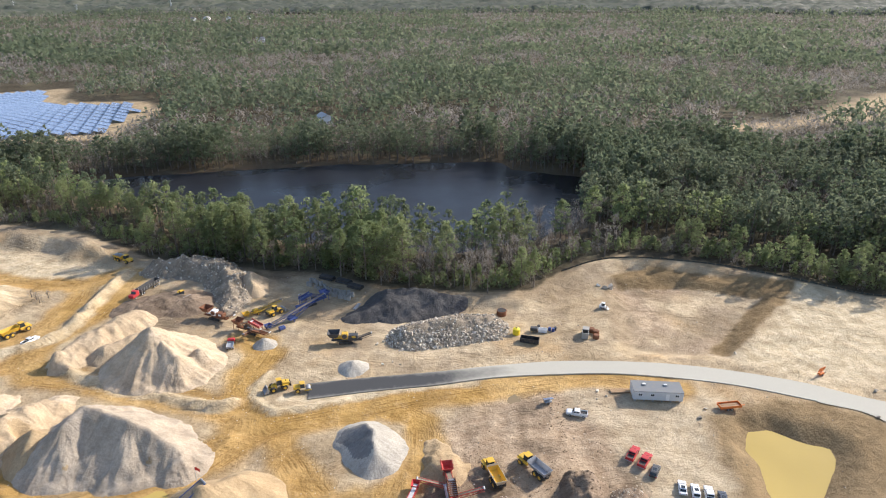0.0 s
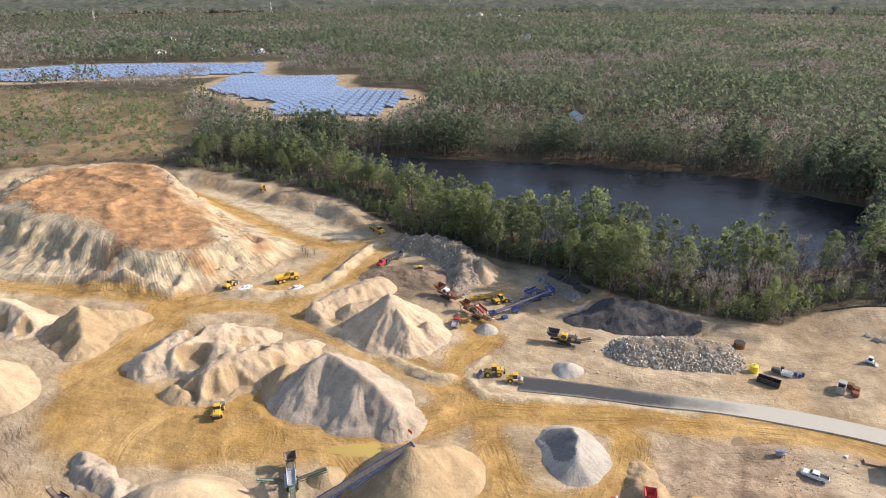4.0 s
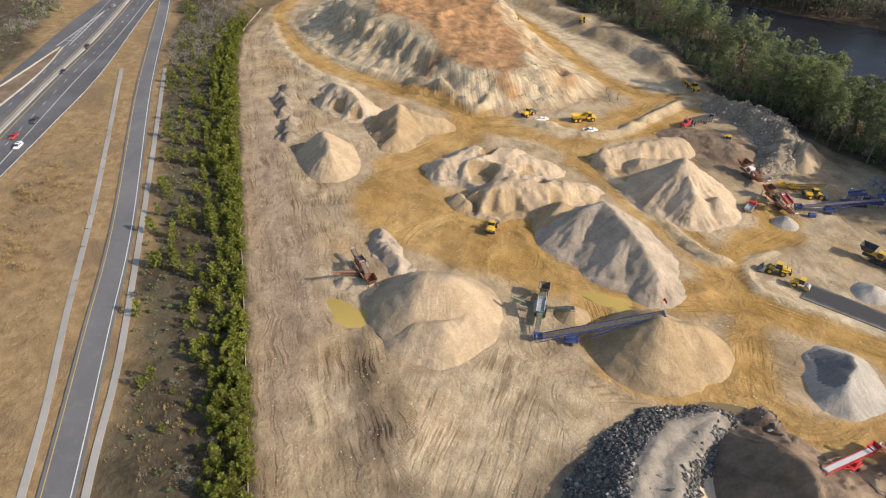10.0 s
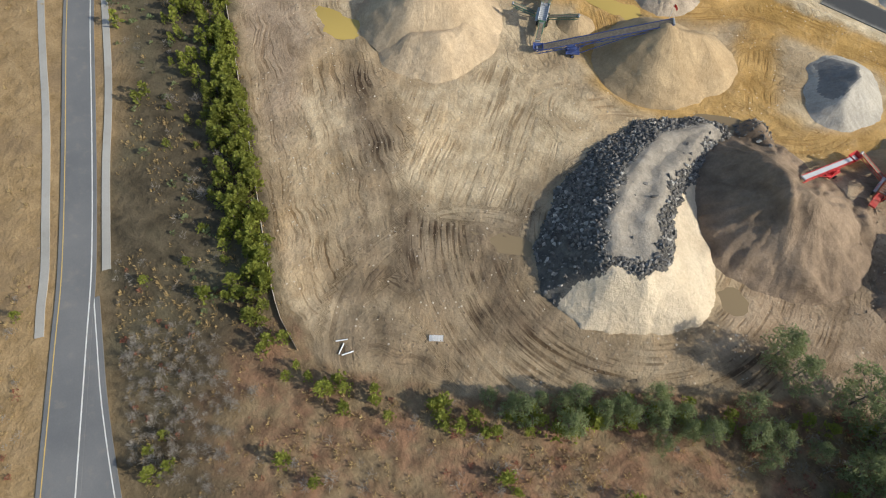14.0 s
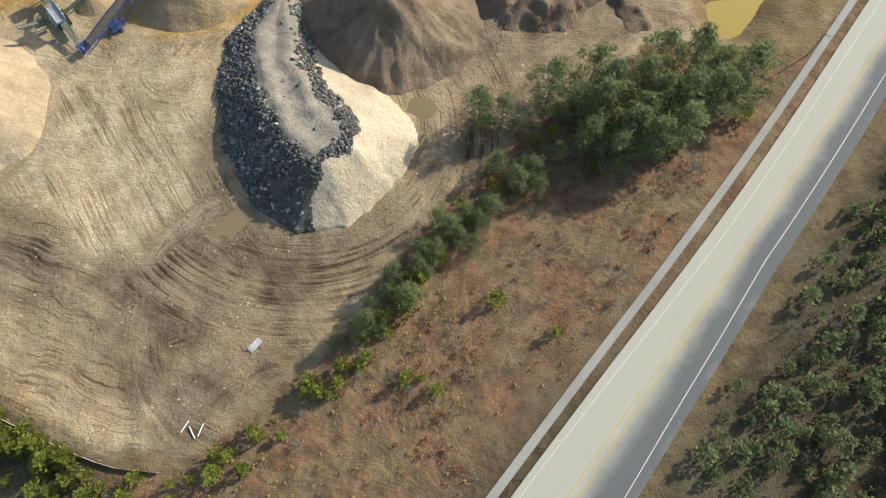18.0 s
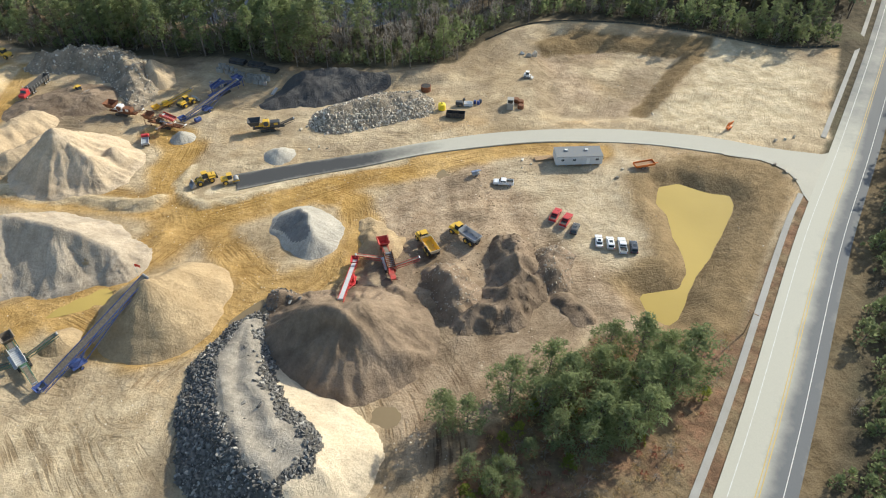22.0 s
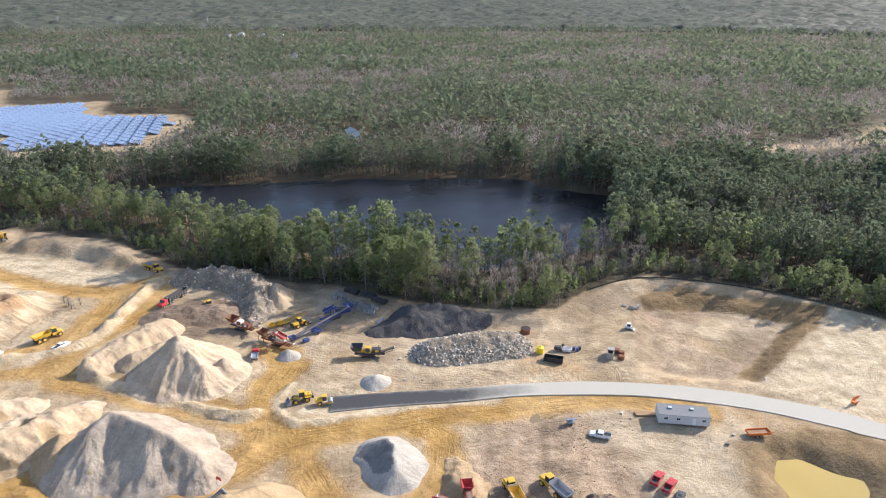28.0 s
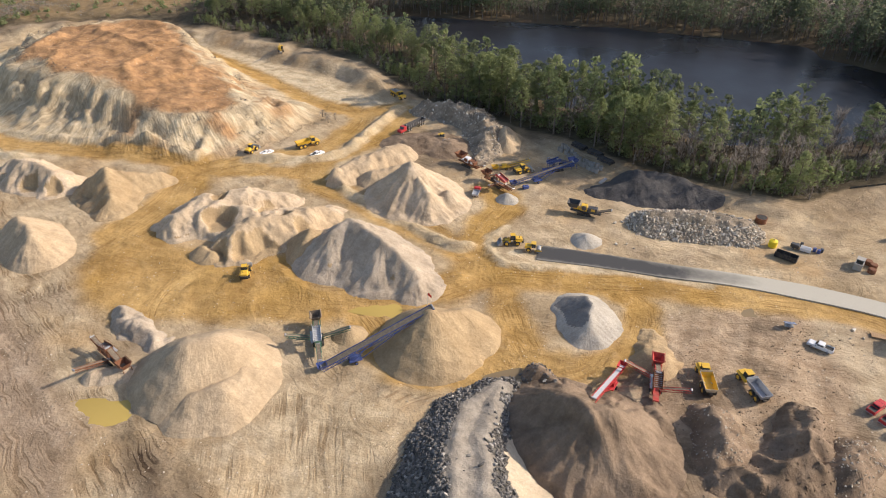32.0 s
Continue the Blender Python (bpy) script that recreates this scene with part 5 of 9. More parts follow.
stockpile("rubble_mound", "ragged grey and brown rock stockpile by the woods", [[(-117, 243, 4.5), (-105, 243.5, 6), (-93, 239, 6.2), (-85, 231, 5.6), (-80, 219, 4.6), (-78, 209, 2.6)]], "rock_soil", 24, slope=0.8, crown=3, rough=1.1, warp=2.2, rills=0.6, bites=[(-104, 228, 4, 1.2, 1.0), (-92, 222, 3, 1.0, 1.2)], cut_mat="loam")
stockpile("sand_mound", "pale sand bank against the rock stockpile", [[(-76, 229, 5.6), (-73, 221, 4.0)]], "sand_cream", 25, slope=0.85, rough=0.4, rills=0.5)
stockpile("soil_mound", "dark screened topsoil spread below the rock pile", [[(-112, 208, 2), (-100, 214, 2.5), (-95, 212, 2.2)]], "loam", 26, slope=0.34, crown=5, rough=0.5)
stockpile("gravel_mound", "small grey gravel heap by the crusher", [[(-59, 183, 2.4)]], "stone_dust", 27, rough=0.2)
stockpile("dirt_mound", "cut bank of grey earth with vertical grooves", [[(-131, 82, 2.2), (-123, 80, 2.8), (-115.5, 78, 2.0)]], "gravel_grey", 28, slope=1.0, crown=2.2, rough=0.9, warp=2.2, rills=0.7, bites=[(-124, 74, 3.5, 0.2, 1.9)], cut_mat="gravel_grey")
stockpile("sand_mound", "pale sand spoil round the settling puddle", [[(-119, 64, 2.2), (-114, 67, 2.6)], [(-100, 57, 1.2), (-96, 60, 1.4)]], "sand_white", 29, slope=0.8, rough=0.7)
stockpile("sand_mound", "small dark sand heap under the side conveyor", [[(-72, 101, 2.7)]], "sand_tan", 30, rough=0.15)
stockpile("dirt_mound", "brown earth heap at the end of the riprap ramp", [[(-24, 107, 3.2), (-20, 104, 2.6)]], "loam", 31, slope=0.9, rough=0.9)


RAMP_FOOT = [(-30.4, 105.4), (-35.7, 100.7), (-43.7, 89.2), (-43.8, 76.4), (-41.6, 64.3), (-34.4, 51.7), (-26.2, 45.1), (-16.3, 46.2), (-11, 51), (-6, 57), (-2.5, 63.3), (-3.7, 69), (-8.9, 76.5), (-18, 84.6), (-23.3, 88), (-25.3, 96.2), (-25.8, 103)]
RAMP_TOP = [(-32.2, 100.5), (-37.4, 89.5), (-33.3, 72.5), (-27.1, 61.1), (-21.6, 55.6), (-19.3, 55.9), (-14.4, 58.9), (-14.6, 64.1), (-20.6, 69.1), (-26.5, 81.6), (-29.6, 100.6)]
RAMP_STRIP = [(-32.5, 102), (-37.6, 89.5), (-33.3, 72.5), (-26.8, 61.2), (-22.1, 56.4), (-16.2, 62.4), (-21.4, 70.1), (-26.6, 80.7), (-29, 101)]
RAMP_SAND = [(-25, 84), (-18.7, 72.7), (-14.1, 65.2), (-13.9, 59.4), (-19.2, 55.8), (-22.5, 50.4), (-21.5, 43), (-10, 45), (1, 57), (1, 72), (-14, 90), (-22, 91)]


def ramp_z(x, y):
    d = poly_in(x + 1.2 * fbm(x, y, 6, 81), y + 1.2 * fbm(x, y, 6, 82), RAMP_FOOT)
    lip = poly_in(x + 0.7 * fbm(x, y, 5, 83), y + 0.7 * fbm(x, y, 5, 84), RAMP_TOP)
    f = np.where(lip > 0, 1.0, np.clip(d, 0, 99) / (np.clip(d, 0, 99) - np.minimum(lip, 0) + 1e-6))
    rim = 0.5 * smooth(0, 1.5, lip) * smooth(4.5, 2, lip) * smooth(-18, -24, x)
    return (1.6 + 6.0 * smooth(100, 60, y)) * f + rim + 0.25 * fbm(x, y, 3, 85, 3) * (f > 0) - 0.5 * (d <= 0)


def ramp_zone(x, y):
    """0 riprap, 1 grey gravel top, 2 pale sand."""
    u, v = x + 1.6 * fbm(x, y, 4, 86) + 0.5 * vnoise(x, y, 0.9, 88), y + 1.6 * fbm(x, y, 4, 87) + 0.5 * vnoise(x, y, 0.9, 89)
    return np.where(poly_in(u, v, RAMP_SAND) > 0, 2, np.where(poly_in(u, v, RAMP_STRIP) > 0, 1, 0))


def ridge():
    """A raised stone ramp: riprap on one flank, pale sand on the other."""
    xs, ys = np.arange(-47, 0, 0.33), np.arange(42, 108, 0.33)
    x, y = np.meshgrid(xs, ys)
    z = ramp_z(x, y)
    nx, ny = len(xs), len(ys)
    co = np.stack([x, y, z + ground_z(x.ravel(), y.ravel()).reshape(x.shape)], -1).reshape(-1, 3)
    i, j = np.meshgrid(np.arange(ny - 1), np.arange(nx - 1), indexing="ij")
    show = z > -0.1
    keep = (show[:-1, :-1] | show[1:, :-1] | show[:-1, 1:] | show[1:, 1:]).ravel()
    a = (i * nx + j).ravel()[keep]
    quads = np.stack([a, a + 1, a + nx + 1, a + nx], 1)
    used, inv = np.unique(quads, return_inverse=True)
    me = np_mesh("gravel_ramp", co[used], inv.reshape(quads.shape))
    for k in ("rock_fines", "grey_fines", "sand_bright"):
        me.materials.append(M[k])
    me.polygons.foreach_set("material_index", ramp_zone(x[:-1, :-1].ravel()[keep], y[:-1, :-1].ravel()[keep]).astype(np.int32))
    return finish(new("gravel_ramp", me), "raised stone ramp with dark riprap flank and white sand flank", "pile")


ramp_pile = ridge()


def rock_template(seed, n=9):
    g = np.random.default_rng(seed)
    bm = bmesh.new()
    for p in g.normal(size=(n + 3, 3)):
        bm.verts.new(p / np.linalg.norm(p) * g.uniform(0.7, 1.0) * np.array([1, 0.8, 0.62]))
    bmesh.ops.convex_hull(bm, input=bm.verts)
    loose = [v for v in bm.verts if not v.link_faces]
    bmesh.ops.delete(bm, geom=loose, context='VERTS')
    bmesh.ops.triangulate(bm, faces=bm.faces)
    bm.verts.index_update()
    co = np.array([v.co[:] for v in bm.verts])
    tr = np.array([[v.index for v in f.verts] for f in bm.faces])
    bm.free()
    return co, tr


ROCKS = [rock_template(s) for s in range(6)]


def turns(n, g):
    """Random rotation matrices."""
    q = g.normal(size=(n, 4))
    q /= np.linalg.norm(q, axis=1, keepdims=True)
    w, x, y, z = q.T
    return np.stack([1 - 2 * (y * y + z * z), 2 * (x * y - z * w), 2 * (x * z + y * w), 2 * (x * y + z * w), 1 - 2 * (x * x + z * z), 2 * (y * z - x * w),
                     2 * (x * z - y * w), 2 * (y * z + x * w), 1 - 2 * (x * x + y * y)], 1).reshape(-1, 3, 3)


def bake(name, templates, pos, scale, rot, mat, label, category, parent=None, tint=None):
    """Many small pieces joined into one mesh of kind stuff."""
    g = np.random.default_rng(5)
    pick = g.integers(0, len(templates), len(pos))
    cos, fas, tin, base = [], [], [], 0
    for k, (co, fa) in enumerate(templates):
        s = np.where(pick == k)[0]
        if not len(s):
            continue
        c = np.einsum("nij,vj->nvi", rot[s], co) if rot.ndim == 3 else co[None] * np.ones((len(s), 1, 1))
        c = c * scale[s][:, None, None] if scale.ndim == 1 else c * scale[s][:, None, :]
        c = c + pos[s][:, None]
        cos.append(c.reshape(-1, 3))
        fas.append((fa[None] + (base + np.arange(len(s)) * len(co))[:, None, None]).reshape(-1, fa.shape[1]))
        tin.append(np.repeat(tint[s] if tint is not None else g.random(len(s)), len(co)))
        base += len(s) * len(co)
    me = np_mesh(name, np.vstack(cos), np.vstack(fas), False)
    me.attributes.new("tint", 'FLOAT', 'POINT').data.foreach_set("value", np.concatenate(tin).astype(np.float32))
    me.materials.append(M[mat])
    ob = new(name, me)
    if parent:
        ob.parent = parent
        ob["kind"] = "stuff"
    else:
        tagged(ob, label, category, kind="stuff")
    return ob


def surface_points(co, faces, n, g):
    t = co[faces[g.integers(0, len(faces), n)]]
    u = g.random((n, 2, 1))
    return (t[:, 0] * (1 - u[:, 0]) + t[:, 1] * u[:, 0]) * (1 - u[:, 1]) + (t[:, 3] * (1 - u[:, 0]) + t[:, 2] * u[:, 0]) * u[:, 1]


def strew(ob, n, lo, hi, mat, seed, top=None, keep=None):
    """Stones lying on a pile, joined as its stuff."""
    g = np.random.default_rng(seed)
    me = ob.data
    co = np.array([v.co[:] for v in me.vertices])
    fa = np.array([p.vertices[:] for p in me.polygons])
    p = surface_points(co, fa, n, g)
    if keep:
        p = p[keep(p)]
    s = lo + (hi - lo) * g.random(len(p)) ** 2.5
    bake("rubble", ROCKS, p + [0, 0, 0.05], s, turns(len(p), g), mat, "", "", parent=ob)


def by_label(word):
    return next(o for o in scene.objects if o.parent is None and word in o.get("label", ""))


strew(by_label("broken concrete"), 3000, 0.25, 0.95, "rock_pale", 71, keep=lambda p: (p[:, 2] < 3.6) & (p[:, 1] < 197))
strew(by_label("broken concrete"), 500, 0.2, 0.7, "rock_pale", 78)
strew(by_label("grey and brown rock"), 900, 0.2, 0.85, "rock_pale", 72)
strew(by_label("soil heap beside"), 260, 0.12, 0.4, "rock_pale", 73)
strew(by_label("dark broken soil"), 500, 0.12, 0.45, "loam", 74)
strew(by_label("brown soil heap with stones"), 400, 0.12, 0.45, "rock_pale", 75)
strew(by_label("end of the riprap"), 160, 0.2, 0.8, "rock_dark", 76)

# riprap on the ramp's flank and rim: the nearest stones one by one, the rest joined
g_rip = np.random.default_rng(77)
spots = np.stack([g_rip.uniform(-46, -8, 16000), g_rip.uniform(43, 106, 16000)], 1)
kind_at, z_at = ramp_zone(spots[:, 0], spots[:, 1]), ramp_z(spots[:, 0], spots[:, 1])
flat_low = (spots[:, 1] < 56) & (spots[:, 0] > -33)
keep = (kind_at == 0) & (z_at > 0.0) & (g_rip.random(len(spots)) < np.where(flat_low, 0.2, 0.95))
keep |= (kind_at == 1) & (g_rip.random(len(spots)) < 0.006) & (z_at > 0.3)
flank = np.c_[spots, z_at + ground_z(spots[:, 0], spots[:, 1])][keep]
size = 0.28 + 0.62 * g_rip.random(len(flank)) ** 2
near = np.argsort(flank[:, 1])[:300]
rest = np.setdiff1d(np.arange(len(flank)), near)
bake("riprap", ROCKS, flank[rest], size[rest], turns(len(rest), g_rip), "rock_dark", "", "", parent=ramp_pile)
rock_me = []
for co, tr in ROCKS:
    me = np_mesh("stone", co, tr, False)
    me.materials.append(M["rock_dark"])
    rock_me.append(me)
for k in near:
    ob = new("stone", rock_me[k % len(rock_me)])
    ob.parent = ramp_pile
    ob.matrix_basis = Matrix.LocRotScale(Vector(flank[k]), Euler(g_rip.uniform(0, 6.28, 3)), Vector((size[k],) * 3))


# clods and small stones lying in the dug soil
g_k = np.random.default_rng(79)
K = np.stack([g_k.uniform(-120, 62, 26000), g_k.uniform(6, 160, 26000)], 1)
dug_k = np.maximum(poly_in(K[:, 0], K[:, 1], DARK_SOIL), poly_in(K[:, 0], K[:, 1], BROWN_DIRT)) > 1
K = K[dug_k & (g_k.random(len(K)) < 0.2 + 0.8 * smooth(-0.1, 0.35, fbm(K[:, 0], K[:, 1], 11, 80)))]
K = K[:2200]
bake("soil_clods", ROCKS, np.c_[K, ground_z(K[:, 0], K[:, 1])], 0.1 + 0.26 * g_k.random(len(K)) ** 3, turns(len(K), g_k), "loam", "loose clods and small stones in the dug soil", "clods")
# ---- trees ----
def leaf_quads(centres, along, width, length, g, droop=0.25, face=None):
    """Folded four-cornered tufts round the given points, turned any way or lying across the given directions."""
    n = len(centres)
    if face is not None:
        f = face / (np.linalg.norm(face, axis=1, keepdims=True) + 1e-9)
        along = along - f * np.sum(along * f, 1, keepdims=True)
    d = along / (np.linalg.norm(along, axis=1, keepdims=True) + 1e-9)
    side = np.cross(d, f if face is not None else g.normal(size=(n, 3)) * [0.5, 0.5, 0.15] + [0, 0, 1])
    side /= np.linalg.norm(side, axis=1, keepdims=True) + 1e-9
    w, l = width[:, None], length[:, None]
    low = np.array([0, 0, -1.0]) * droop * l
    co = np.stack([centres - d * l * 0.5, centres + side * w * 0.5 + low * 0.6, centres + d * l * 0.5 + low * g.uniform(-0.4, 1.0, (n, 1)), centres - side * w * 0.5 + low * 0.6], 1)
    return co.reshape(-1, 3), np.arange(n * 4).reshape(-1, 4)


def puffs(centres, radius, n, tw, tl, g, flat=0.62, loose=0.42):
    """Rounded clumps of foliage: tufts laid like shingles round each centre, the underside left open."""
    c = np.repeat(np.asarray(centres, float), n, 0)
    r = np.repeat(np.asarray(radius, float), n)[:, None]
    v = g.normal(size=c.shape) + [0, 0, 0.45]
    v /= np.linalg.norm(v, axis=1, keepdims=True)
    p = c + v * r * [1, 1, flat] * g.uniform(0.55, 1.05, (len(c), 1))
    out = v * [1, 1, 0.3] + g.normal(size=c.shape) * 0.5
    m = len(c)
    return leaf_quads(p, out, tw * g.uniform(0.65, 1.35, m), tl * g.uniform(0.65, 1.35, m), g, 0.12, v + g.normal(size=c.shape) * loose)


def tube(path, radii, sides=6):
    p = np.asarray(path, float)
    d = np.gradient(p, axis=0)
    d /= np.linalg.norm(d, axis=1, keepdims=True) + 1e-9
    ref = np.where(np.abs(d[:, 2:]) > 0.9, [[1.0, 0, 0]], [[0, 0, 1.0]])
    u = np.cross(d, ref)
    u /= np.linalg.norm(u, axis=1, keepdims=True)
    v = np.cross(d, u)
    a = np.linspace(0, 2 * math.pi, sides, endpoint=False)
    co = p[:, None] + np.asarray(radii)[:, None, None] * (np.cos(a)[None, :, None] * u[:, None] + np.sin(a)[None, :, None] * v[:, None])
    i, j = np.meshgrid(np.arange(len(p) - 1), np.arange(sides), indexing="ij")
    x, y = (i * sides + j).ravel(), (i * sides + (j + 1) % sides).ravel()
    return co.reshape(-1, 3), np.stack([x, y, y + sides, x + sides], 1)


def join(pieces):
    cos, fas, n = [], [], 0
    for co, fa in pieces:
        cos.append(co)
        fas.append(fa + n)
        n += len(co)
    return np.vstack(cos), np.vstack(fas)


def pine_shape(seed, tall=22.0, bare=0.45, spread_r=3.6, whorls=11, per=6, tufts=12, tw=0.5, tl=0.9, plain=False):
    """White pine: a bare tapered trunk, limbs in whorls that end in rounded plumes of needles."""
    g = np.random.default_rng(seed)
    zz = np.linspace(0, tall, 7)
    lean = g.normal(size=2) * 0.35
    path = np.stack([lean[0] * (zz / tall) ** 2, lean[1] * (zz / tall) ** 2, zz], 1)
    wood = [tube(path[::3] if plain else path, (np.linspace(0.32, 0.05, 7) * tall / 22)[::3 if plain else 1], 4 if plain else 6)]
    cen, rad = [], []
    for w in range(whorls):
        f = w / (whorls - 1)
        z = tall * (bare + (0.95 - bare) * f)
        reach = spread_r * (0.5 + 0.7 * math.sin(math.pi * (0.2 + 0.6 * f))) * (1 - 0.68 * f**3) * g.uniform(0.7, 1.2)
        off = g.uniform(0, 6.28)
        for k in range(per):
            if g.random() < 0.3 - 0.25 * f:
                continue
            a = off + 6.28 * k / per + g.normal() * 0.3
            r = reach * g.uniform(0.5, 1.1)
            d = np.array([math.cos(a), math.sin(a), g.uniform(0.05, 0.4)])
            root = np.array([path[-1][0] * f, path[-1][1] * f, z + g.normal() * 0.5])
            if not plain:
                wood.append(tube(np.stack([root, root + d * r]), np.array([0.07, 0.02]), 3))
            cen.append(root + d * r * 0.9 + [0, 0, 0.2])
            rad.append(spread_r * g.uniform(0.28, 0.46) * (1 - 0.25 * f))
    cen.append(path[-1] - [0, 0, 0.5])
    rad.append(spread_r * 0.3)
    return join(wood), puffs(cen, rad, tufts, tw, tl, g, loose=0.42 if plain else 0.8)


def bare_shape(seed, tall=17.0, limbs=11, twigs=9, spread_r=3.6, plain=False):
    """Leafless hardwood: forking grey limbs and a haze of thin twigs."""
    g = np.random.default_rng(seed)
    zz = np.linspace(0, tall * 0.8, 6)
    path = np.stack([g.normal() * 0.6 * (zz / tall) ** 2, g.normal() * 0.6 * (zz / tall) ** 2, zz], 1)
    wood = [tube(path, np.linspace(0.24, 0.05, 6) * tall / 17, 3 if plain else 5)]
    cen, alo = [], []
    for _ in range(limbs):
        f = g.uniform(0.3, 0.95)
        a = g.uniform(0, 6.28)
        root = np.array([*(path[-1][:2] * f), tall * 0.8 * f])
        d = np.array([math.cos(a) * 0.6, math.sin(a) * 0.6, g.uniform(0.5, 1.1)])
        r = spread_r * g.uniform(0.8, 1.5) * (1.2 - 0.6 * f)
        mid = root + d * r * 0.55 + g.normal(size=3) * 0.25
        end = root + d * r * 1.1 + g.normal(size=3) * 0.4
        wood.append(tube(np.stack([root, mid, end]), np.array([0.09, 0.06, 0.02]), 3))
        for _ in range(twigs):
            cen.append(mid + (end - mid) * g.random() + g.normal(size=3) * 0.45)
            alo.append(d + g.normal(size=3) * 0.45)
    cen, alo = np.array(cen), np.array(alo)
    n = len(cen)
    return join(wood), leaf_quads(cen, alo, 0.13 * g.uniform(0.7, 1.5, n), 1.9 * g.uniform(0.6, 1.3, n), g, 0.0)


def bush_shape(seed, tall=4.5, r=1.9, n=150, tw=0.45, tl=0.8, skirt=0.08):
    """Young pitch pine: a bushy rounded cone of upright tufts."""
    g = np.random.default_rng(seed)
    f = g.random(n) ** 0.8
    z = tall * (skirt + (1 - skirt) * f)
    a = g.uniform(0, 6.28, n)
    rad = r * np.sqrt(np.clip(1 - f, 0, 1)) * (0.75 + 0.5 * vnoise(a * 2, f * 6, 1.0, seed)) * g.uniform(0.55, 1.05, n) + 0.08
    cen = np.stack([rad * np.cos(a), rad * np.sin(a), z], 1)
    alo = np.stack([np.cos(a), np.sin(a), g.uniform(0.2, 1.4, n)], 1) + g.normal(size=(n, 3)) * 0.4
    wood = [tube(np.array([[0, 0, 0], [0, 0, tall * 0.9]]), np.array([0.12, 0.03]), 5)]
    return join(wood), leaf_quads(cen, alo, tw * g.uniform(0.7, 1.3, n), tl * g.uniform(0.7, 1.3, n), g, 0.1)


def dome_shape(seed, tall, r, n, tw, tl):
    """A low spreading scrub pine: three rounded clumps down to the ground."""
    g = np.random.default_rng(seed)
    a = g.uniform(0, 6.28)
    cen = [(0, 0, tall * 0.6), (0.6 * r * math.cos(a), 0.6 * r * math.sin(a), tall * 0.35), (-0.5 * r * math.cos(a + 0.7), -0.5 * r * math.sin(a + 0.7), tall * 0.3)]
    return (None, puffs(cen, [r * 0.65, r * 0.6, r * 0.6], n, tw, tl, g, 0.75))


def shape_mesh(name, shape, mat):
    me = np_mesh(name, *shape, smooth_shade=False)
    me.materials.append(M[mat])
    return me


def tree_kind(shapes, mat):
    return [(shape_mesh("trunk", w, "bark"), shape_mesh("crown", c, mat)) for w, c in shapes]


PINES = tree_kind([pine_shape(100 + k, 22, (0.3, 0.38, 0.24, 0.34, 0.28)[k], (3.8, 3.4, 4.3, 3.6, 4.0)[k], 11, 6, 25, 0.30, 1.05) for k in range(5)], "pine")
GROVE_PINES = tree_kind([pine_shape(110 + k, 13, 0.12, 4.2, 10, 6, 32, 0.24, 0.95) for k in range(4)], "pine")
BARES = tree_kind([bare_shape(120 + k) for k in range(4)], "twigs")
PITCH = tree_kind([bush_shape(140 + k) for k in range(4)], "pitch_pine")
SHRUBS = tree_kind([bush_shape(150 + k, 1.8, 1.3, 60, 0.06, 0.9) for k in range(3)], "twigs")


def plant(name, label, kinds, k, x, y, scale, g, category="tree", group=""):
    z = zat(x, y)
    root = tagged(new(name), label, category, group)
    root.matrix_world = Matrix.LocRotScale((x, y, z - 0.1), Euler((0, 0, g.uniform(0, 6.28))), Vector((scale * g.uniform(0.9, 1.15), scale * g.uniform(0.9, 1.15), scale)))
    for nm, me in zip(("trunk", "crown"), kinds[k % len(kinds)]):
        ob = new(nm, me)
        ob.parent = root
    return root


def jitter_points(x0, x1, y0, y1, step, g):
    xs, ys = np.meshgrid(np.arange(x0, x1, step), np.arange(y0, y1, step))
    p = np.stack([xs.ravel(), ys.ravel()], 1)
    return p + g.uniform(-0.48, 0.48, p.shape) * step


def wood_mask(x, y):
    """How wooded the plan is, from 0 to 1."""
    m = smooth(-1.0, 2.0, -poly_in(x, y, SITE)) * smooth(-5, 0, -poly_in(x, y, LAKE) - 6)
    for pts, w in ((ROAD, 15), (RAMP, 11), (SIDE_ROAD, 9), (RAMP_BRANCH, 10)):
        m = m * (seg_dist(x, y, pts)[0] > w)
    m = m * (seg_dist(x, y, HWY_M)[0] > 44)
    wx, wy = x + 10 * fbm(x, y, 40, 81), y + 10 * fbm(x, y, 40, 82)
    for z, k in ((SCRUB, 0.02), (SOLAR_A, 0), (SOLAR_B, 0), (CLEAR_EAST, 0.06)):
        m = np.where(poly_in(wx if k else x, wy if k else y, z) > (-12 if k else -24), m * k, m)
    m = np.where(poly_in(x, y, [(-480, 100), (-330, 60), (-250, 20), (-160, -80), (-900, -300), (-1200, 200), (-760, 240)]) > 0, m * 0.0, m)
    m = np.where(poly_in(x, y, [(-480, 150), (-330, 72), (-240, 0), (-120, -75), (-30, -70), (-60, -10), (-143, 8), (-292, 75)]) > -4, 0, m)
    m = np.where(poly_in(x, y, LEAF_STRIP) > 0, 0, m)
    m = np.where(poly_in(x, y, WEST_STRIP) > 0, 0, m)
    for hx, hy, *_ in HOUSES:
        m = np.where(seg_dist(x, y, [(hx, hy), (hx * 0.965, hy * 0.965)])[0] < 20, 0, m)
    m = np.where(seg_dist(x, y, POWER_LINE)[0] < 60, m * 0.03, m)
    m = np.where(seg_dist(x, y, [(-100, 545), (-95, 520), (-60, 500)])[0] < 12, 0, m)
    return m


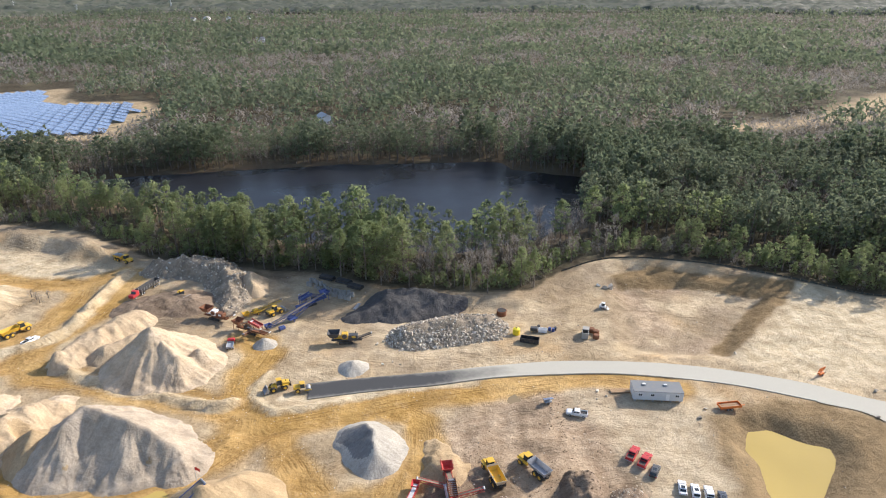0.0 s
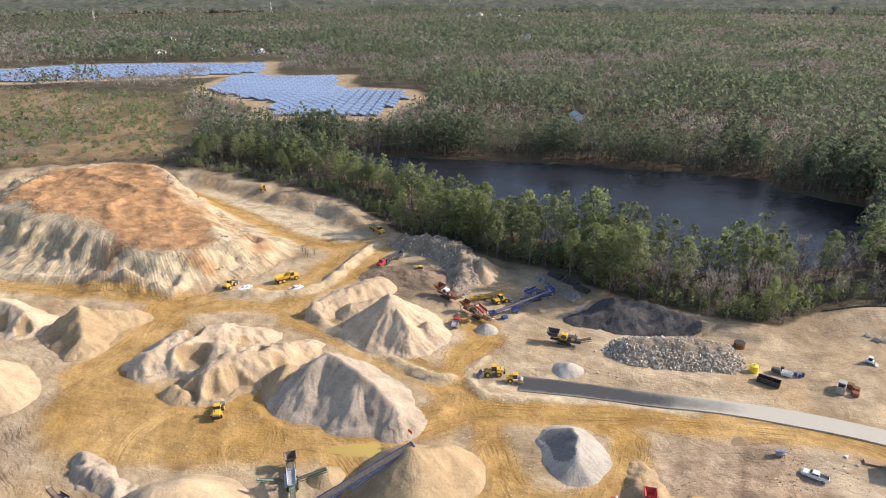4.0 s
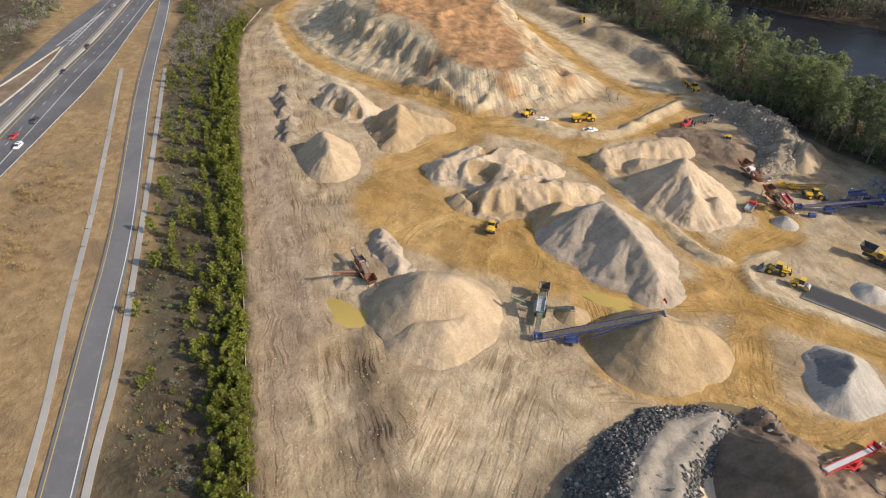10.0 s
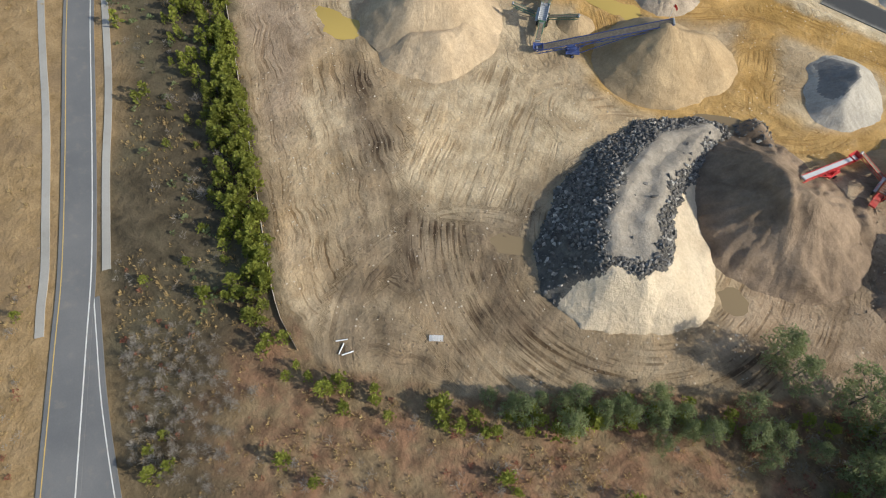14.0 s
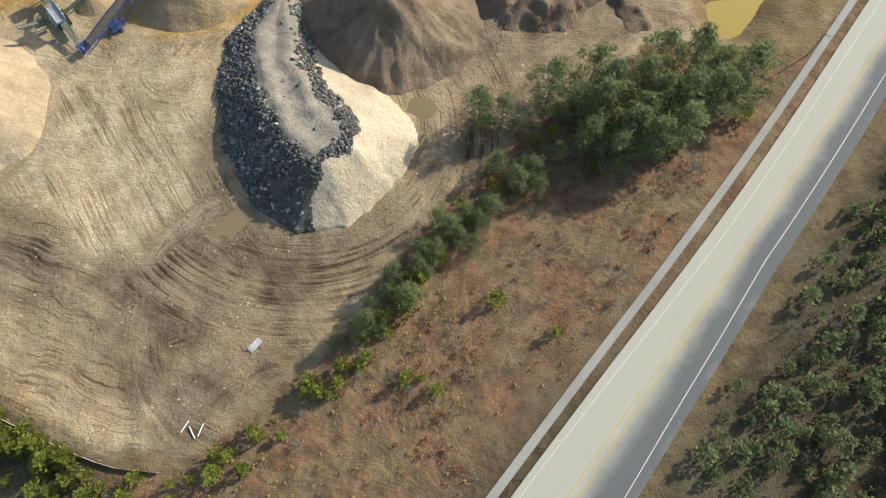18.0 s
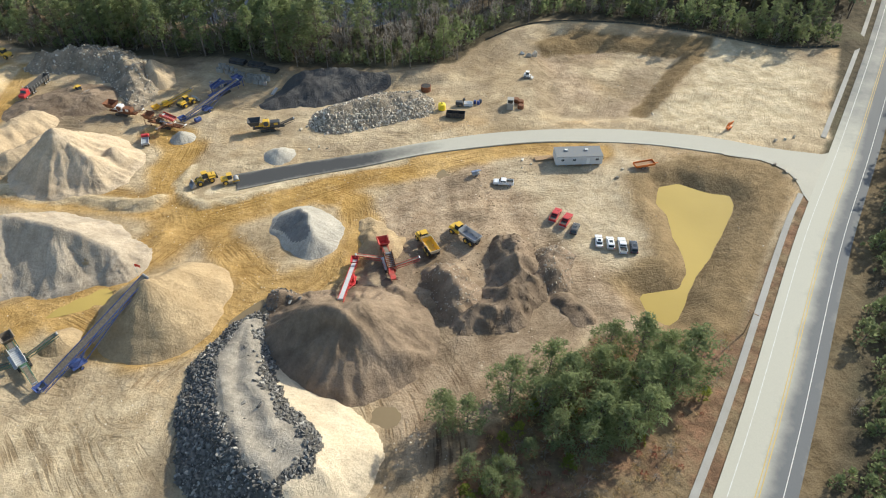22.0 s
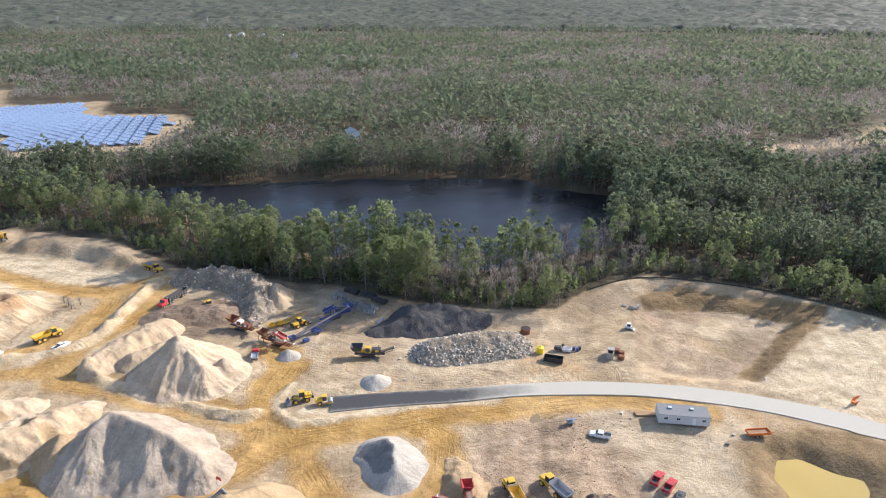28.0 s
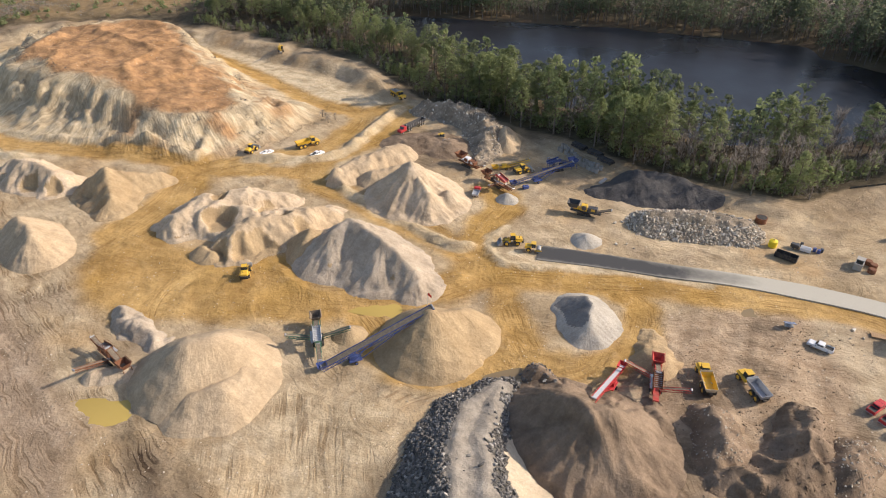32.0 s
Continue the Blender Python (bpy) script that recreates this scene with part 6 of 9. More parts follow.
LEAF_STRIP = [(-60, 8), (-42, 5), (-20, 22), (-3, 45), (18, 67), (45, 87), (78, 84), (64, 62), (20, 14), (-10, -20), (-60, -80), (-100, -20)]
WEST_STRIP = [(-360, 160), (-324, 129), (-272, 103), (-197, 70), (-137, 44), (-90, 23), (-58, 8), (-60, -10), (-140, 12), (-190, 36), (-310, 85), (-400, 128)]
HOUSES = [(-698, 2010, 14, 24, 9), (-640, 2030, 12, 18, 8), (-735, 2000, 12, 16, 7), (-600, 2100, 11, 15, 8), (-362, 1335, 11, 16, 7), (-1225, 785, 11, 16, 7), (-1260, 820, 11, 15, 7), (-845, 838, 9, 20, 4), (-930, 995, 11, 15, 7), (-776, 890, 12, 16, 7), (-700, 905, 10, 18, 5), (-1000, 1020, 11, 16, 7), (-1080, 930, 10, 14, 6)]
HIGHWAY_BELT = [(-421, 74), (-542, 114), (-641, 174), (-878, 317), (-1154, 442), (-1185, 405), (-921, 267), (-718, 176), (-590, 116), (-513, 72), (-413, 35), (-371, 29)]
LOOP = [(-400, 5), (-450, 38), (-522, 59), (-580, 98), (-653, 139), (-733, 183), (-977, 290), (-1201, 385)]
MEADOW = [(-522, 52), (-580, 92), (-653, 133), (-733, 177), (-977, 284), (-1201, 379), (-1290, 250), (-1100, -50), (-700, -60), (-520, 0)]
POWER_LINE = [(-2600, 1000), (-1806, 1050), (-1424, 1900), (-1000, 2500), (-400, 3400)]

g_t = np.random.default_rng(11)
P = jitter_points(-420, 330, 130, 470, 5.0, g_t)
r_p = np.hypot(P[:, 0], P[:, 1])
P = P[(g_t.random(len(P)) < wood_mask(P[:, 0], P[:, 1])) & (r_p < 470) & (np.abs(P[:, 0]) < 420)]
depth_in = -poly_in(P[:, 0], P[:, 1], SITE)
thin = ((depth_in < 13) & (P[:, 0] < -135)) | (depth_in < np.where(P[:, 0] > 60, 32, 20)) & (g_t.random(len(P)) < np.where((P[:, 0] > 40) | (P[:, 0] < -110), 0.7, 0.08))
P, depth_in = P[~thin], depth_in[~thin]
hard = (0.55 * vnoise(P[:, 0], P[:, 1], 28, 91) + 0.5 * vnoise(P[:, 0], P[:, 1], 9, 92) + 0.3 * g_t.normal(size=len(P))) > np.where((P[:, 0] > -15) & (P[:, 0] < 75), 0.05, 0.42)
order = np.argsort(depth_in + 200 * (P[:, 0] < -300) + 200 * (P[:, 0] > 200))
single, rest_t = order[:250], order[250:]
for k in single:
    s = g_t.uniform(0.7, 1.15) * (0.62 if P[k, 0] > 95 else 0.72 if P[k, 0] < -135 else 1.0)
    if hard[k]:
        plant("bare_tree", "leafless grey hardwood at the edge of the woods", BARES, k, *P[k], s, g_t, group="trees along the quarry edge")
    else:
        plant("pine_tree", "tall white pine with a bare lower trunk", PINES, k, *P[k], s, g_t, group="trees along the quarry edge")


def template(shape, mat_part=1):
    return shape[mat_part]


def forest(name, label, pts, shapes, mat, lo, hi, g, trunks=True):
    """Trees joined into one mesh."""
    z = ground_z(pts[:, 0], pts[:, 1])
    pos = np.c_[pts, z - 0.2]
    s = g.uniform(lo, hi, len(pts)) * (1 + 0.25 * vnoise(pts[:, 0], pts[:, 1], 42, 104))
    a = g.uniform(0, 6.28, len(pts))
    c, sn, o, e = np.cos(a), np.sin(a), np.zeros(len(a)), np.ones(len(a))
    rot = np.stack([c, -sn, o, sn, c, o, o, o, e], 1).reshape(-1, 3, 3)
    tint = g.random(len(pts))
    ob = bake(name, [sh[1] for sh in shapes], pos, s, rot, mat, label, "forest", tint=tint)
    if trunks:
        t = bake("trunks", [sh[0] for sh in shapes], pos, s, rot, "bark", "", "", parent=ob)
    return ob


strip_pines = [pine_shape(160 + k, 22, 0.28, 4.6, 7, 4, 6, 1.0, 1.7, True) for k in range(4)]
strip_bare = [bare_shape(170 + k, 17, 7, 8, plain=True) for k in range(3)]
inner = depth_in[rest_t] + 44 * g_t.random(len(depth_in[rest_t])) > 48
forest("pine_woods", "white pine woods between quarry and lake", P[rest_t][~hard[rest_t] & ~inner], strip_pines, "pine", 0.65, 1.12, g_t)
forest("pine_woods", "darker mixed pine woods beyond the lake", P[rest_t][~hard[rest_t] & inner], strip_pines, "pine_shaded", 0.65, 1.12, g_t)
forest("bare_woods", "leafless hardwoods among the pines", P[rest_t][hard[rest_t]], strip_bare, "twigs", 0.8, 1.15, g_t)


def far_pine(seed, n, tw, tall=19.0, r=5.2):
    """A pine far off: two or three rounded plumes."""
    g = np.random.default_rng(seed)
    cen = [(0, 0, tall * 0.76), (g.uniform(-1, 1) * r * 0.5, g.uniform(-1, 1) * r * 0.5, tall * 0.4), (g.uniform(-1, 1) * r * 0.5, g.uniform(-1, 1) * r * 0.5, tall * 0.57)]
    return (None, puffs(cen, [r * 0.6, r * 0.85, r * 0.8], n // 3, tw, tw * 1.25, g, 1.0, 0.55))


def far_bare(seed, n, tw, tall=15.0, r=4.2):
    """A leafless crown far off: a dome of fine upswept twigs."""
    g = np.random.default_rng(seed)
    v = g.normal(size=(n, 3)) * [1, 1, 0.8] + [0, 0, 0.6]
    v /= np.linalg.norm(v, axis=1, keepdims=True)
    cen = np.array([0, 0, tall * 0.6]) + v * [r, r, tall * 0.3] * g.uniform(0.5, 1.0, (n, 1))
    alo = v * [0.6, 0.6, 0.5] + [0, 0, 0.5] + g.normal(size=(n, 3)) * 0.25
    return (None, leaf_quads(cen, alo, tw * g.uniform(0.6, 1.4, n), 0.2 * tall * g.uniform(0.7, 1.3, n), g, 0.0, v + g.normal(size=(n, 3)) * 0.5))


def sector(r0, r1, step_of, g, az0=-64, az1=98):
    """Points spread over a ring of the plan, wider apart with distance."""
    out, r = [], r0
    while r < r1:
        s = step_of(r)
        n = int(radians(az1 - az0) * r / s)
        a = np.radians(az0 + (az1 - az0) * (np.arange(n) + g.uniform(-0.48, 0.48, n)) / n)
        rr = r + g.uniform(-0.48, 0.48, n) * s
        out.append(np.stack([-np.sin(a) * rr, np.cos(a) * rr], 1))
        r += s
    p = np.vstack(out)
    return p[g.random(len(p)) < wood_mask(p[:, 0], p[:, 1])]


MID = sector(170, 1000, lambda r: 6.3 + 0.0025 * r, g_t)
MID = MID[~((np.abs(MID[:, 0] + 45) < 375) & (MID[:, 1] > 130) & (np.hypot(MID[:, 0], MID[:, 1]) < 470))]
FAR = sector(1000, 2500, lambda r: 9.4 + 0.004 * (r - 1000), g_t)
for pts, nm, pines, bares in ((MID, "woods", [far_pine(180 + k, 18, 2.1) for k in range(5)], [far_bare(190 + k, 17, 0.7) for k in range(4)]),
                              (FAR, "far_woods", [far_pine(180 + k, 6, 4.0) for k in range(6)], [far_bare(190 + k, 7, 1.4) for k in range(4)])):
    h = (0.9 * fbm(pts[:, 0], pts[:, 1], 150, 93, 4) + 0.35 * vnoise(pts[:, 0], pts[:, 1], 30, 99) + 0.25 * g_t.normal(size=len(pts))) > 0.0
    forest("pine_" + nm, "green pine forest canopy to the horizon", pts[~h], pines, "pine_shaded", 0.6, 1.35, g_t, False)
    forest("bare_" + nm, "grey-brown leafless hardwood stands", pts[h], bares, "twigs", 0.7, 1.2, g_t, False)


def canopy():
    """Woods past the last single trees, as one rough canopy."""
    az = np.radians(np.linspace(-66, 100, 560))
    r = 2450 * (4880 / 2450) ** np.linspace(0, 1, 110)
    A, R = np.meshgrid(az, r)
    x, y = -np.sin(A) * R, np.cos(A) * R
    z = ground_z(x, y) + 7 + 12 * g_t.random(x.shape) + 5 * vnoise(x, y, 48, 95) - 14 * smooth(60, 30, seg_dist(x, y, POWER_LINE)[0])
    z[0] -= 12
    n = len(az)
    i = (np.arange(len(r) - 1)[:, None] * n + np.arange(n - 1)[None]).ravel()
    me = np_mesh("far_canopy", np.stack([x, y, z], -1).reshape(-1, 3), np.stack([i, i + 1, i + 1 + n, i + n], 1)[:, ::-1])
    hrd = smooth(0.0, 0.35, fbm(x, y, 160, 96, 3)).ravel()
    me.attributes.new("tint", 'FLOAT', 'POINT').data.foreach_set("value", (0.02 + 0.5 * hrd + 0.45 * g_t.random(hrd.shape)).astype(np.float32))
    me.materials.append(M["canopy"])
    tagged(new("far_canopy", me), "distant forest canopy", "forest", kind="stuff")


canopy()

# ---- young pines, shrubs and grove near the camera ----
g_n = np.random.default_rng(12)
fence_line = resample([(-345, 142), (-324, 129), (-272, 103), (-197, 70), (-137, 44), (-90, 23), (-58, 8)], 400)
nrm_f = offset(fence_line, 1.0) - fence_line
rows_f = []
for k in range(760):
    i = g_n.integers(0, 400)
    rows_f.append(fence_line[i] - nrm_f[i] * (1.2 + abs(g_n.normal()) * 5.0))
rows_f = np.array(rows_f)
inside = poly_in(rows_f[:, 0], rows_f[:, 1], SITE)
rows_f = np.where((inside > 0)[:, None], rows_f, rows_f)
bush = [bush_shape(200 + k, 5.2, 1.7, 90, 0.6, 1.0) for k in range(4)]
W = jitter_points(-400, -50, -20, 170, 4.6, g_n)
W = W[poly_in(W[:, 0], W[:, 1], WEST_STRIP) > 1]
dense = 0.2 + 0.4 * fbm(W[:, 0], W[:, 1], 30, 97) + 0.25 * smooth(-180, -260, W[:, 0])
W = W[g_n.random(len(W)) < dense]
WALL = np.vstack([rows_f, W])
WALL = WALL[poly_in(WALL[:, 0], WALL[:, 1], SITE) < -1.0]
near_w = np.argsort(np.hypot(WALL[:, 0] + 70, WALL[:, 1] - 10))
for k in near_w[:150]:
    d = -poly_in(np.array([WALL[k, 0]]), np.array([WALL[k, 1]]), SITE)[0]
    if g_n.random() < 0.12 and d > 8:
        plant("shrub", "leafless grey shrub in dry grass", SHRUBS, k, *WALL[k], g_n.uniform(0.7, 1.6), g_n, "shrub")
    else:
        plant("young_pine", "bushy young pitch pine beside the fence", PITCH, k, *WALL[k], g_n.uniform(0.7, 1.15) * (1.0 if d < 9 else 0.62), g_n, "tree", "young pines along the fence")
forest("young_pines", "dense row of young pitch pines along the fence", WALL[near_w[150:]], bush, "pitch_pine", 0.5, 1.1, g_n)

H_ = jitter_points(-400, -50, -20, 170, 2.9, g_n)
H_ = H_[(poly_in(H_[:, 0], H_[:, 1], WEST_STRIP) > 1) & (g_n.random(len(H_)) < 0.55 + 0.5 * fbm(H_[:, 0], H_[:, 1], 18, 100))]
k_h = g_n.random(len(H_))
forest("heath_shrubs", "low dark evergreen shrubs in the brush strip", H_[k_h < 0.6], [bush_shape(260 + k, 1.3, 1.1, 22, 0.4, 0.6) for k in range(3)], "pine", 0.5, 1.5, g_n, False)
forest("heath_brush", "low bare brush in the brush strip", H_[k_h >= 0.6], [bush_shape(264 + k, 1.5, 1.2, 26, 0.07, 0.8) for k in range(3)], "twigs", 0.6, 1.5, g_n, False)

# bare brush and scrub pines round the highway and the open heath
S = jitter_points(-900, -200, -120, 560, 4.3, g_n)
sm = np.maximum(smooth(-20, 10, poly_in(S[:, 0], S[:, 1], SCRUB)) * 0.85, (poly_in(S[:, 0], S[:, 1], [(-480, 100), (-330, 60), (-250, 20), (-160, -80), (-700, -200), (-900, 160), (-560, 170)]) > 0) * 0.95)
sm = sm * (seg_dist(S[:, 0], S[:, 1], HWY_M)[0] > 33) * (poly_in(S[:, 0], S[:, 1], [(-240, 1), (-319, 57), (-486, 150), (-292, 71), (-143, 6), (-58, -36), (-150, -62)]) < 0) * (seg_dist(S[:, 0], S[:, 1], RAMP)[0] > 12) * (poly_in(S[:, 0], S[:, 1], SITE) < -3)
sm = sm * (0.4 + 1.3 * smooth(-0.2, 0.2, fbm(S[:, 0], S[:, 1], 60, 98))) * (poly_in(S[:, 0], S[:, 1], SOLAR_A) < -15) * (poly_in(S[:, 0], S[:, 1], SOLAR_B) < -15)
sm = sm * (poly_in(S[:, 0], S[:, 1], MEADOW) < 0) * (seg_dist(S[:, 0], S[:, 1], LOOP)[0] > 9)
S = S[g_n.random(len(S)) < sm * (np.hypot(S[:, 0], S[:, 1]) > 270)]
kind_s = g_n.random(len(S))
close_s = np.hypot(S[:, 0], S[:, 1]) < 420
heath = poly_in(S[:, 0], S[:, 1], SCRUB) > -15
green_s = kind_s < np.where(heath, 0.55, 0.28)
forest("scrub_pines", "scattered scrub pines on the heath", S[green_s & ~close_s], [dome_shape(210 + k, 3.4, 2.3, 8, 1.1, 1.5) for k in range(3)], "pine", 0.4, 1.15, g_n, False)
forest("scrub_pines", "small scrub pines in dry grass by the highway", S[green_s & close_s], [bush_shape(213 + k, 2.6, 1.3, 90, 0.3, 0.55) for k in range(3)], "pitch_pine", 0.4, 1.0, g_n, False)
forest("brush", "bare grey brush thickets", S[~green_s], [far_bare(215 + k, 18, 0.3, 4.6, 2.6) for k in range(3)], "twigs", 0.5, 1.2, g_n, False)

# leafless belt along the far side of the highway, and the thicket inside the fork
B = jitter_points(-1190, -370, 20, 450, 6.2, g_n)
B = B[(poly_in(B[:, 0], B[:, 1], HIGHWAY_BELT) > 2) & (seg_dist(B[:, 0], B[:, 1], HWY_M)[0] > 30)]
k_b = g_n.random(len(B)) + 0.5 * vnoise(B[:, 0], B[:, 1], 60, 103)
forest("belt_trees", "leafless grey trees in a belt along the highway", B[k_b < 0.86], [far_bare(300 + k, 22, 0.5, 9.5, 3.4) for k in range(3)], "twigs", 0.6, 1.2, g_n, False)
forest("belt_pines", "dark pines in the belt along the highway", B[k_b >= 0.86], [far_pine(304 + k, 24, 1.7, 10.0, 3.4) for k in range(3)], "pine", 0.5, 1.1, g_n, False)
SB = jitter_points(-480, -285, 80, 215, 3.1, g_n)
SB = SB[(poly_in(SB[:, 0], SB[:, 1], [(-470, 196), (-382, 141), (-351, 106), (-318, 88), (-290, 84), (-300, 98), (-336, 128), (-364, 148), (-440, 208)]) > 0) & (g_n.random(len(SB)) < 0.8)]
forest("strip_brush", "tall bare grey brush between ramp and quarry", SB, [far_bare(320 + k, 34, 0.22, 6.0, 2.3) for k in range(3)], "twigs", 0.6, 1.25, g_n, False)
TH = jitter_points(-72, -30, -36, -4, 1.9, g_n)
TH = TH[(poly_in(TH[:, 0], TH[:, 1], [(-68, -19), (-64, -8), (-46, -8), (-33, -19), (-45, -29)]) > 0) & (seg_dist(TH[:, 0], TH[:, 1], RAMP_BRANCH)[0] > 6)]
forest("fork_thicket", "thicket of bare grey brush inside the road fork", TH, [bush_shape(310 + k, 3.0, 1.7, 90, 0.05, 1.2) for k in range(3)], "twigs", 0.6, 1.25, g_n, False)

# grove and brush between the site and the road
GROVE = [(14, 67), (9, 68), (23, 72), (29, 63), (33, 76), (39, 67), (44, 78), (42, 59), (49, 68), (54, 75), (58, 71), (47, 62), (34, 58), (37, 63), (28, 70), (36, 72), (41, 74), (49, 74), (53, 69), (45, 70), (32, 67), (52, 79), (57, 77), (40, 64), (60, 74)]
for k, (x, y) in enumerate(GROVE):
    plant("pine_tree", "white pine in the roadside grove", GROVE_PINES, k, x + g_n.normal() * 0.8, y + g_n.normal() * 0.8, g_n.uniform(0.75, 1.1), g_n, group="pines of the roadside grove")
EDGE = [(-15, 28), (-12, 31), (-9, 34), (-5, 37), (1, 39), (-2, 36), (0, 47), (5, 48), (11, 52), (16, 52), (4, 43), (8, 47), (20, 56), (-6, 32), (13, 57), (24, 60), (-18, 26), (-8, 36), (3, 45), (9, 51), (17, 58), (-3, 41), (-11, 28), (21, 53), (6, 42)]
for k, (x, y) in enumerate(EDGE):
    plant("pine_tree", "small white pine along the dirt edge", GROVE_PINES, k + 2, x + g_n.normal(), y + g_n.normal(), g_n.uniform(0.32, 0.62), g_n, group="small pines along the dirt edge")
L = jitter_points(-90, 85, -40, 90, 2.9, g_n)
L = L[(poly_in(L[:, 0], L[:, 1], LEAF_STRIP) > 2) & (seg_dist(L[:, 0], L[:, 1], ROAD)[0] > 12.5) & (seg_dist(L[:, 0], L[:, 1], RAMP)[0] > 8) & (seg_dist(L[:, 0], L[:, 1], RAMP_BRANCH)[0] > 8)]
edge_d = -poly_in(L[:, 0], L[:, 1], SITE)
L = L[g_n.random(len(L)) < 0.13 + 0.7 * (edge_d < 8) * (L[:, 0] < 24)]
for k, p in enumerate(L):
    d = -poly_in(p[:1], p[1:], SITE)[0]
    if g_n.random() < (0.92 if d < 7 else 0.4):
        plant("young_pine", "low bushy young pitch pine", PITCH, k, *p, g_n.uniform(0.55, 1.0), g_n, "tree", "young pines in the brush strip")
    else:
        plant("shrub", "leafless grey shrub in leaf litter", SHRUBS, k, *p, g_n.uniform(0.6, 1.5), g_n, "shrub")

Q = jitter_points(-95, 85, -50, 90, 2.0, g_n)
Q = Q[(poly_in(Q[:, 0], Q[:, 1], LEAF_STRIP) > 1.5) & (seg_dist(Q[:, 0], Q[:, 1], ROAD)[0] > 12.8) & (seg_dist(Q[:, 0], Q[:, 1], RAMP)[0] > 7) & (seg_dist(Q[:, 0], Q[:, 1], RAMP_BRANCH)[0] > 6)]
Q = Q[g_n.random(len(Q)) < 0.12 + 0.75 * smooth(0.0, 0.4, fbm(Q[:, 0], Q[:, 1], 14, 101))]
k_q = g_n.random(len(Q))
forest("litter_brush", "low bare brush in the leaf litter", Q[k_q < 0.4], [bush_shape(270 + k, 1.3, 1.0, 26, 0.06, 0.7) for k in range(3)], "twigs", 0.5, 1.5, g_n, False)
forest("tall_grass", "clumps of tall dry tan grass", Q[(k_q >= 0.4) & (k_q < 0.8)], [bush_shape(274 + k, 0.9, 0.9, 26, 0.09, 0.6) for k in range(3)], "dry_grass", 0.5, 1.4, g_n, False)
forest("leafy_shrubs", "small red-brown leafy shrubs", Q[k_q >= 0.8], [bush_shape(278 + k, 1.0, 0.9, 26, 0.25, 0.4) for k in range(3)], "red_leaves", 0.5, 1.3, g_n, False)

# dark pines east of the road
E_ = jitter_points(-20, 330, -60, 300, 3.4, g_n)
side = seg_dist(E_[:, 0], E_[:, 1], ROAD)
E_ = E_[(side[0] > 11) & (side[1] < 0) & (side[0] < 90)]
E_ = E_[seg_dist(E_[:, 0], E_[:, 1], SIDE_ROAD)[0] > 9]
s_e = seg_dist(E_[:, 0], E_[:, 1], ROAD)[0]
keep = g_n.random(len(E_)) < np.where(s_e < 15, 0.4, np.where(s_e < 45, 0.95, 0.4)) * np.where((E_[:, 1] > 110) & (s_e > 30), 0.55, 1)
E_, s_e = E_[keep], s_e[keep]
k_e = g_n.random(len(E_))
young = (s_e < 40) & (E_[:, 1] < 110)
forest("roadside_pines", "dark young pines beside the road", E_[young & (k_e < 0.8)], [bush_shape(220 + k, 5.0, 2.5, 120, 0.55, 0.9) for k in range(4)], "pine", 0.45, 1.4, g_n)
forest("roadside_brush", "bare grey brush beside the road", E_[young & (k_e >= 0.8)], [bush_shape(230 + k, 2.6, 1.7, 70, 0.07, 1.1) for k in range(3)], "twigs", 0.6, 1.4, g_n)
forest("roadside_woods", "tall pines beside the road", E_[~young], strip_pines, "pine_shaded", 0.35, 0.62, g_n)


# low growth at the foot of the woods and on the highway verge
north = resample([(184, 216), (160, 219), (136, 232), (110, 247), (75, 255), (50, 243), (34, 223), (14, 218), (-14, 221), (-32, 228), (-67, 244), (-92, 251), (-132, 260), (-172, 279), (-212, 288), (-300, 296)], 520)
under = np.repeat(north, 2, 0) + np.abs(g_n.normal(size=(1040, 1))) * 7 * np.repeat(offset(north, -1.0) - north, 2, 0) + g_n.normal(size=(1040, 2)) * 0.8
under = under[poly_in(under[:, 0], under[:, 1], SITE) < -1.0]
k_u = g_n.random(len(under))
forest("edge_pines", "young pines at the foot of the woods", under[k_u < 0.55], [bush_shape(240 + k, 6.0, 2.0, 60, 0.7, 1.1) for k in range(3)], "pine", 0.4, 1.3, g_n, False)
forest("edge_brush", "bare brush at the foot of the woods", under[k_u >= 0.55], [bush_shape(245 + k, 3.2, 1.7, 50, 0.09, 1.3) for k in range(3)], "twigs", 0.6, 1.6, g_n, False)
V = np.vstack([np.array([-228, 9]) + g_n.normal(size=(70, 2)) * [12, 7], np.array([-190, -10]) + g_n.normal(size=(60, 2)) * [9, 6], np.array([-150, -34]) + g_n.normal(size=(40, 2)) * [8, 6]])
V = V[(seg_dist(V[:, 0], V[:, 1], HWY_M)[0] > 26) & (seg_dist(V[:, 0], V[:, 1], RAMP)[0] > 12)]
forest("verge_brush", "low brown brush on the highway verge", V, [bush_shape(250 + k, 1.9, 1.6, 60, 0.09, 0.8) for k in range(3)], "dry_grass", 0.6, 1.5, g_n, False)


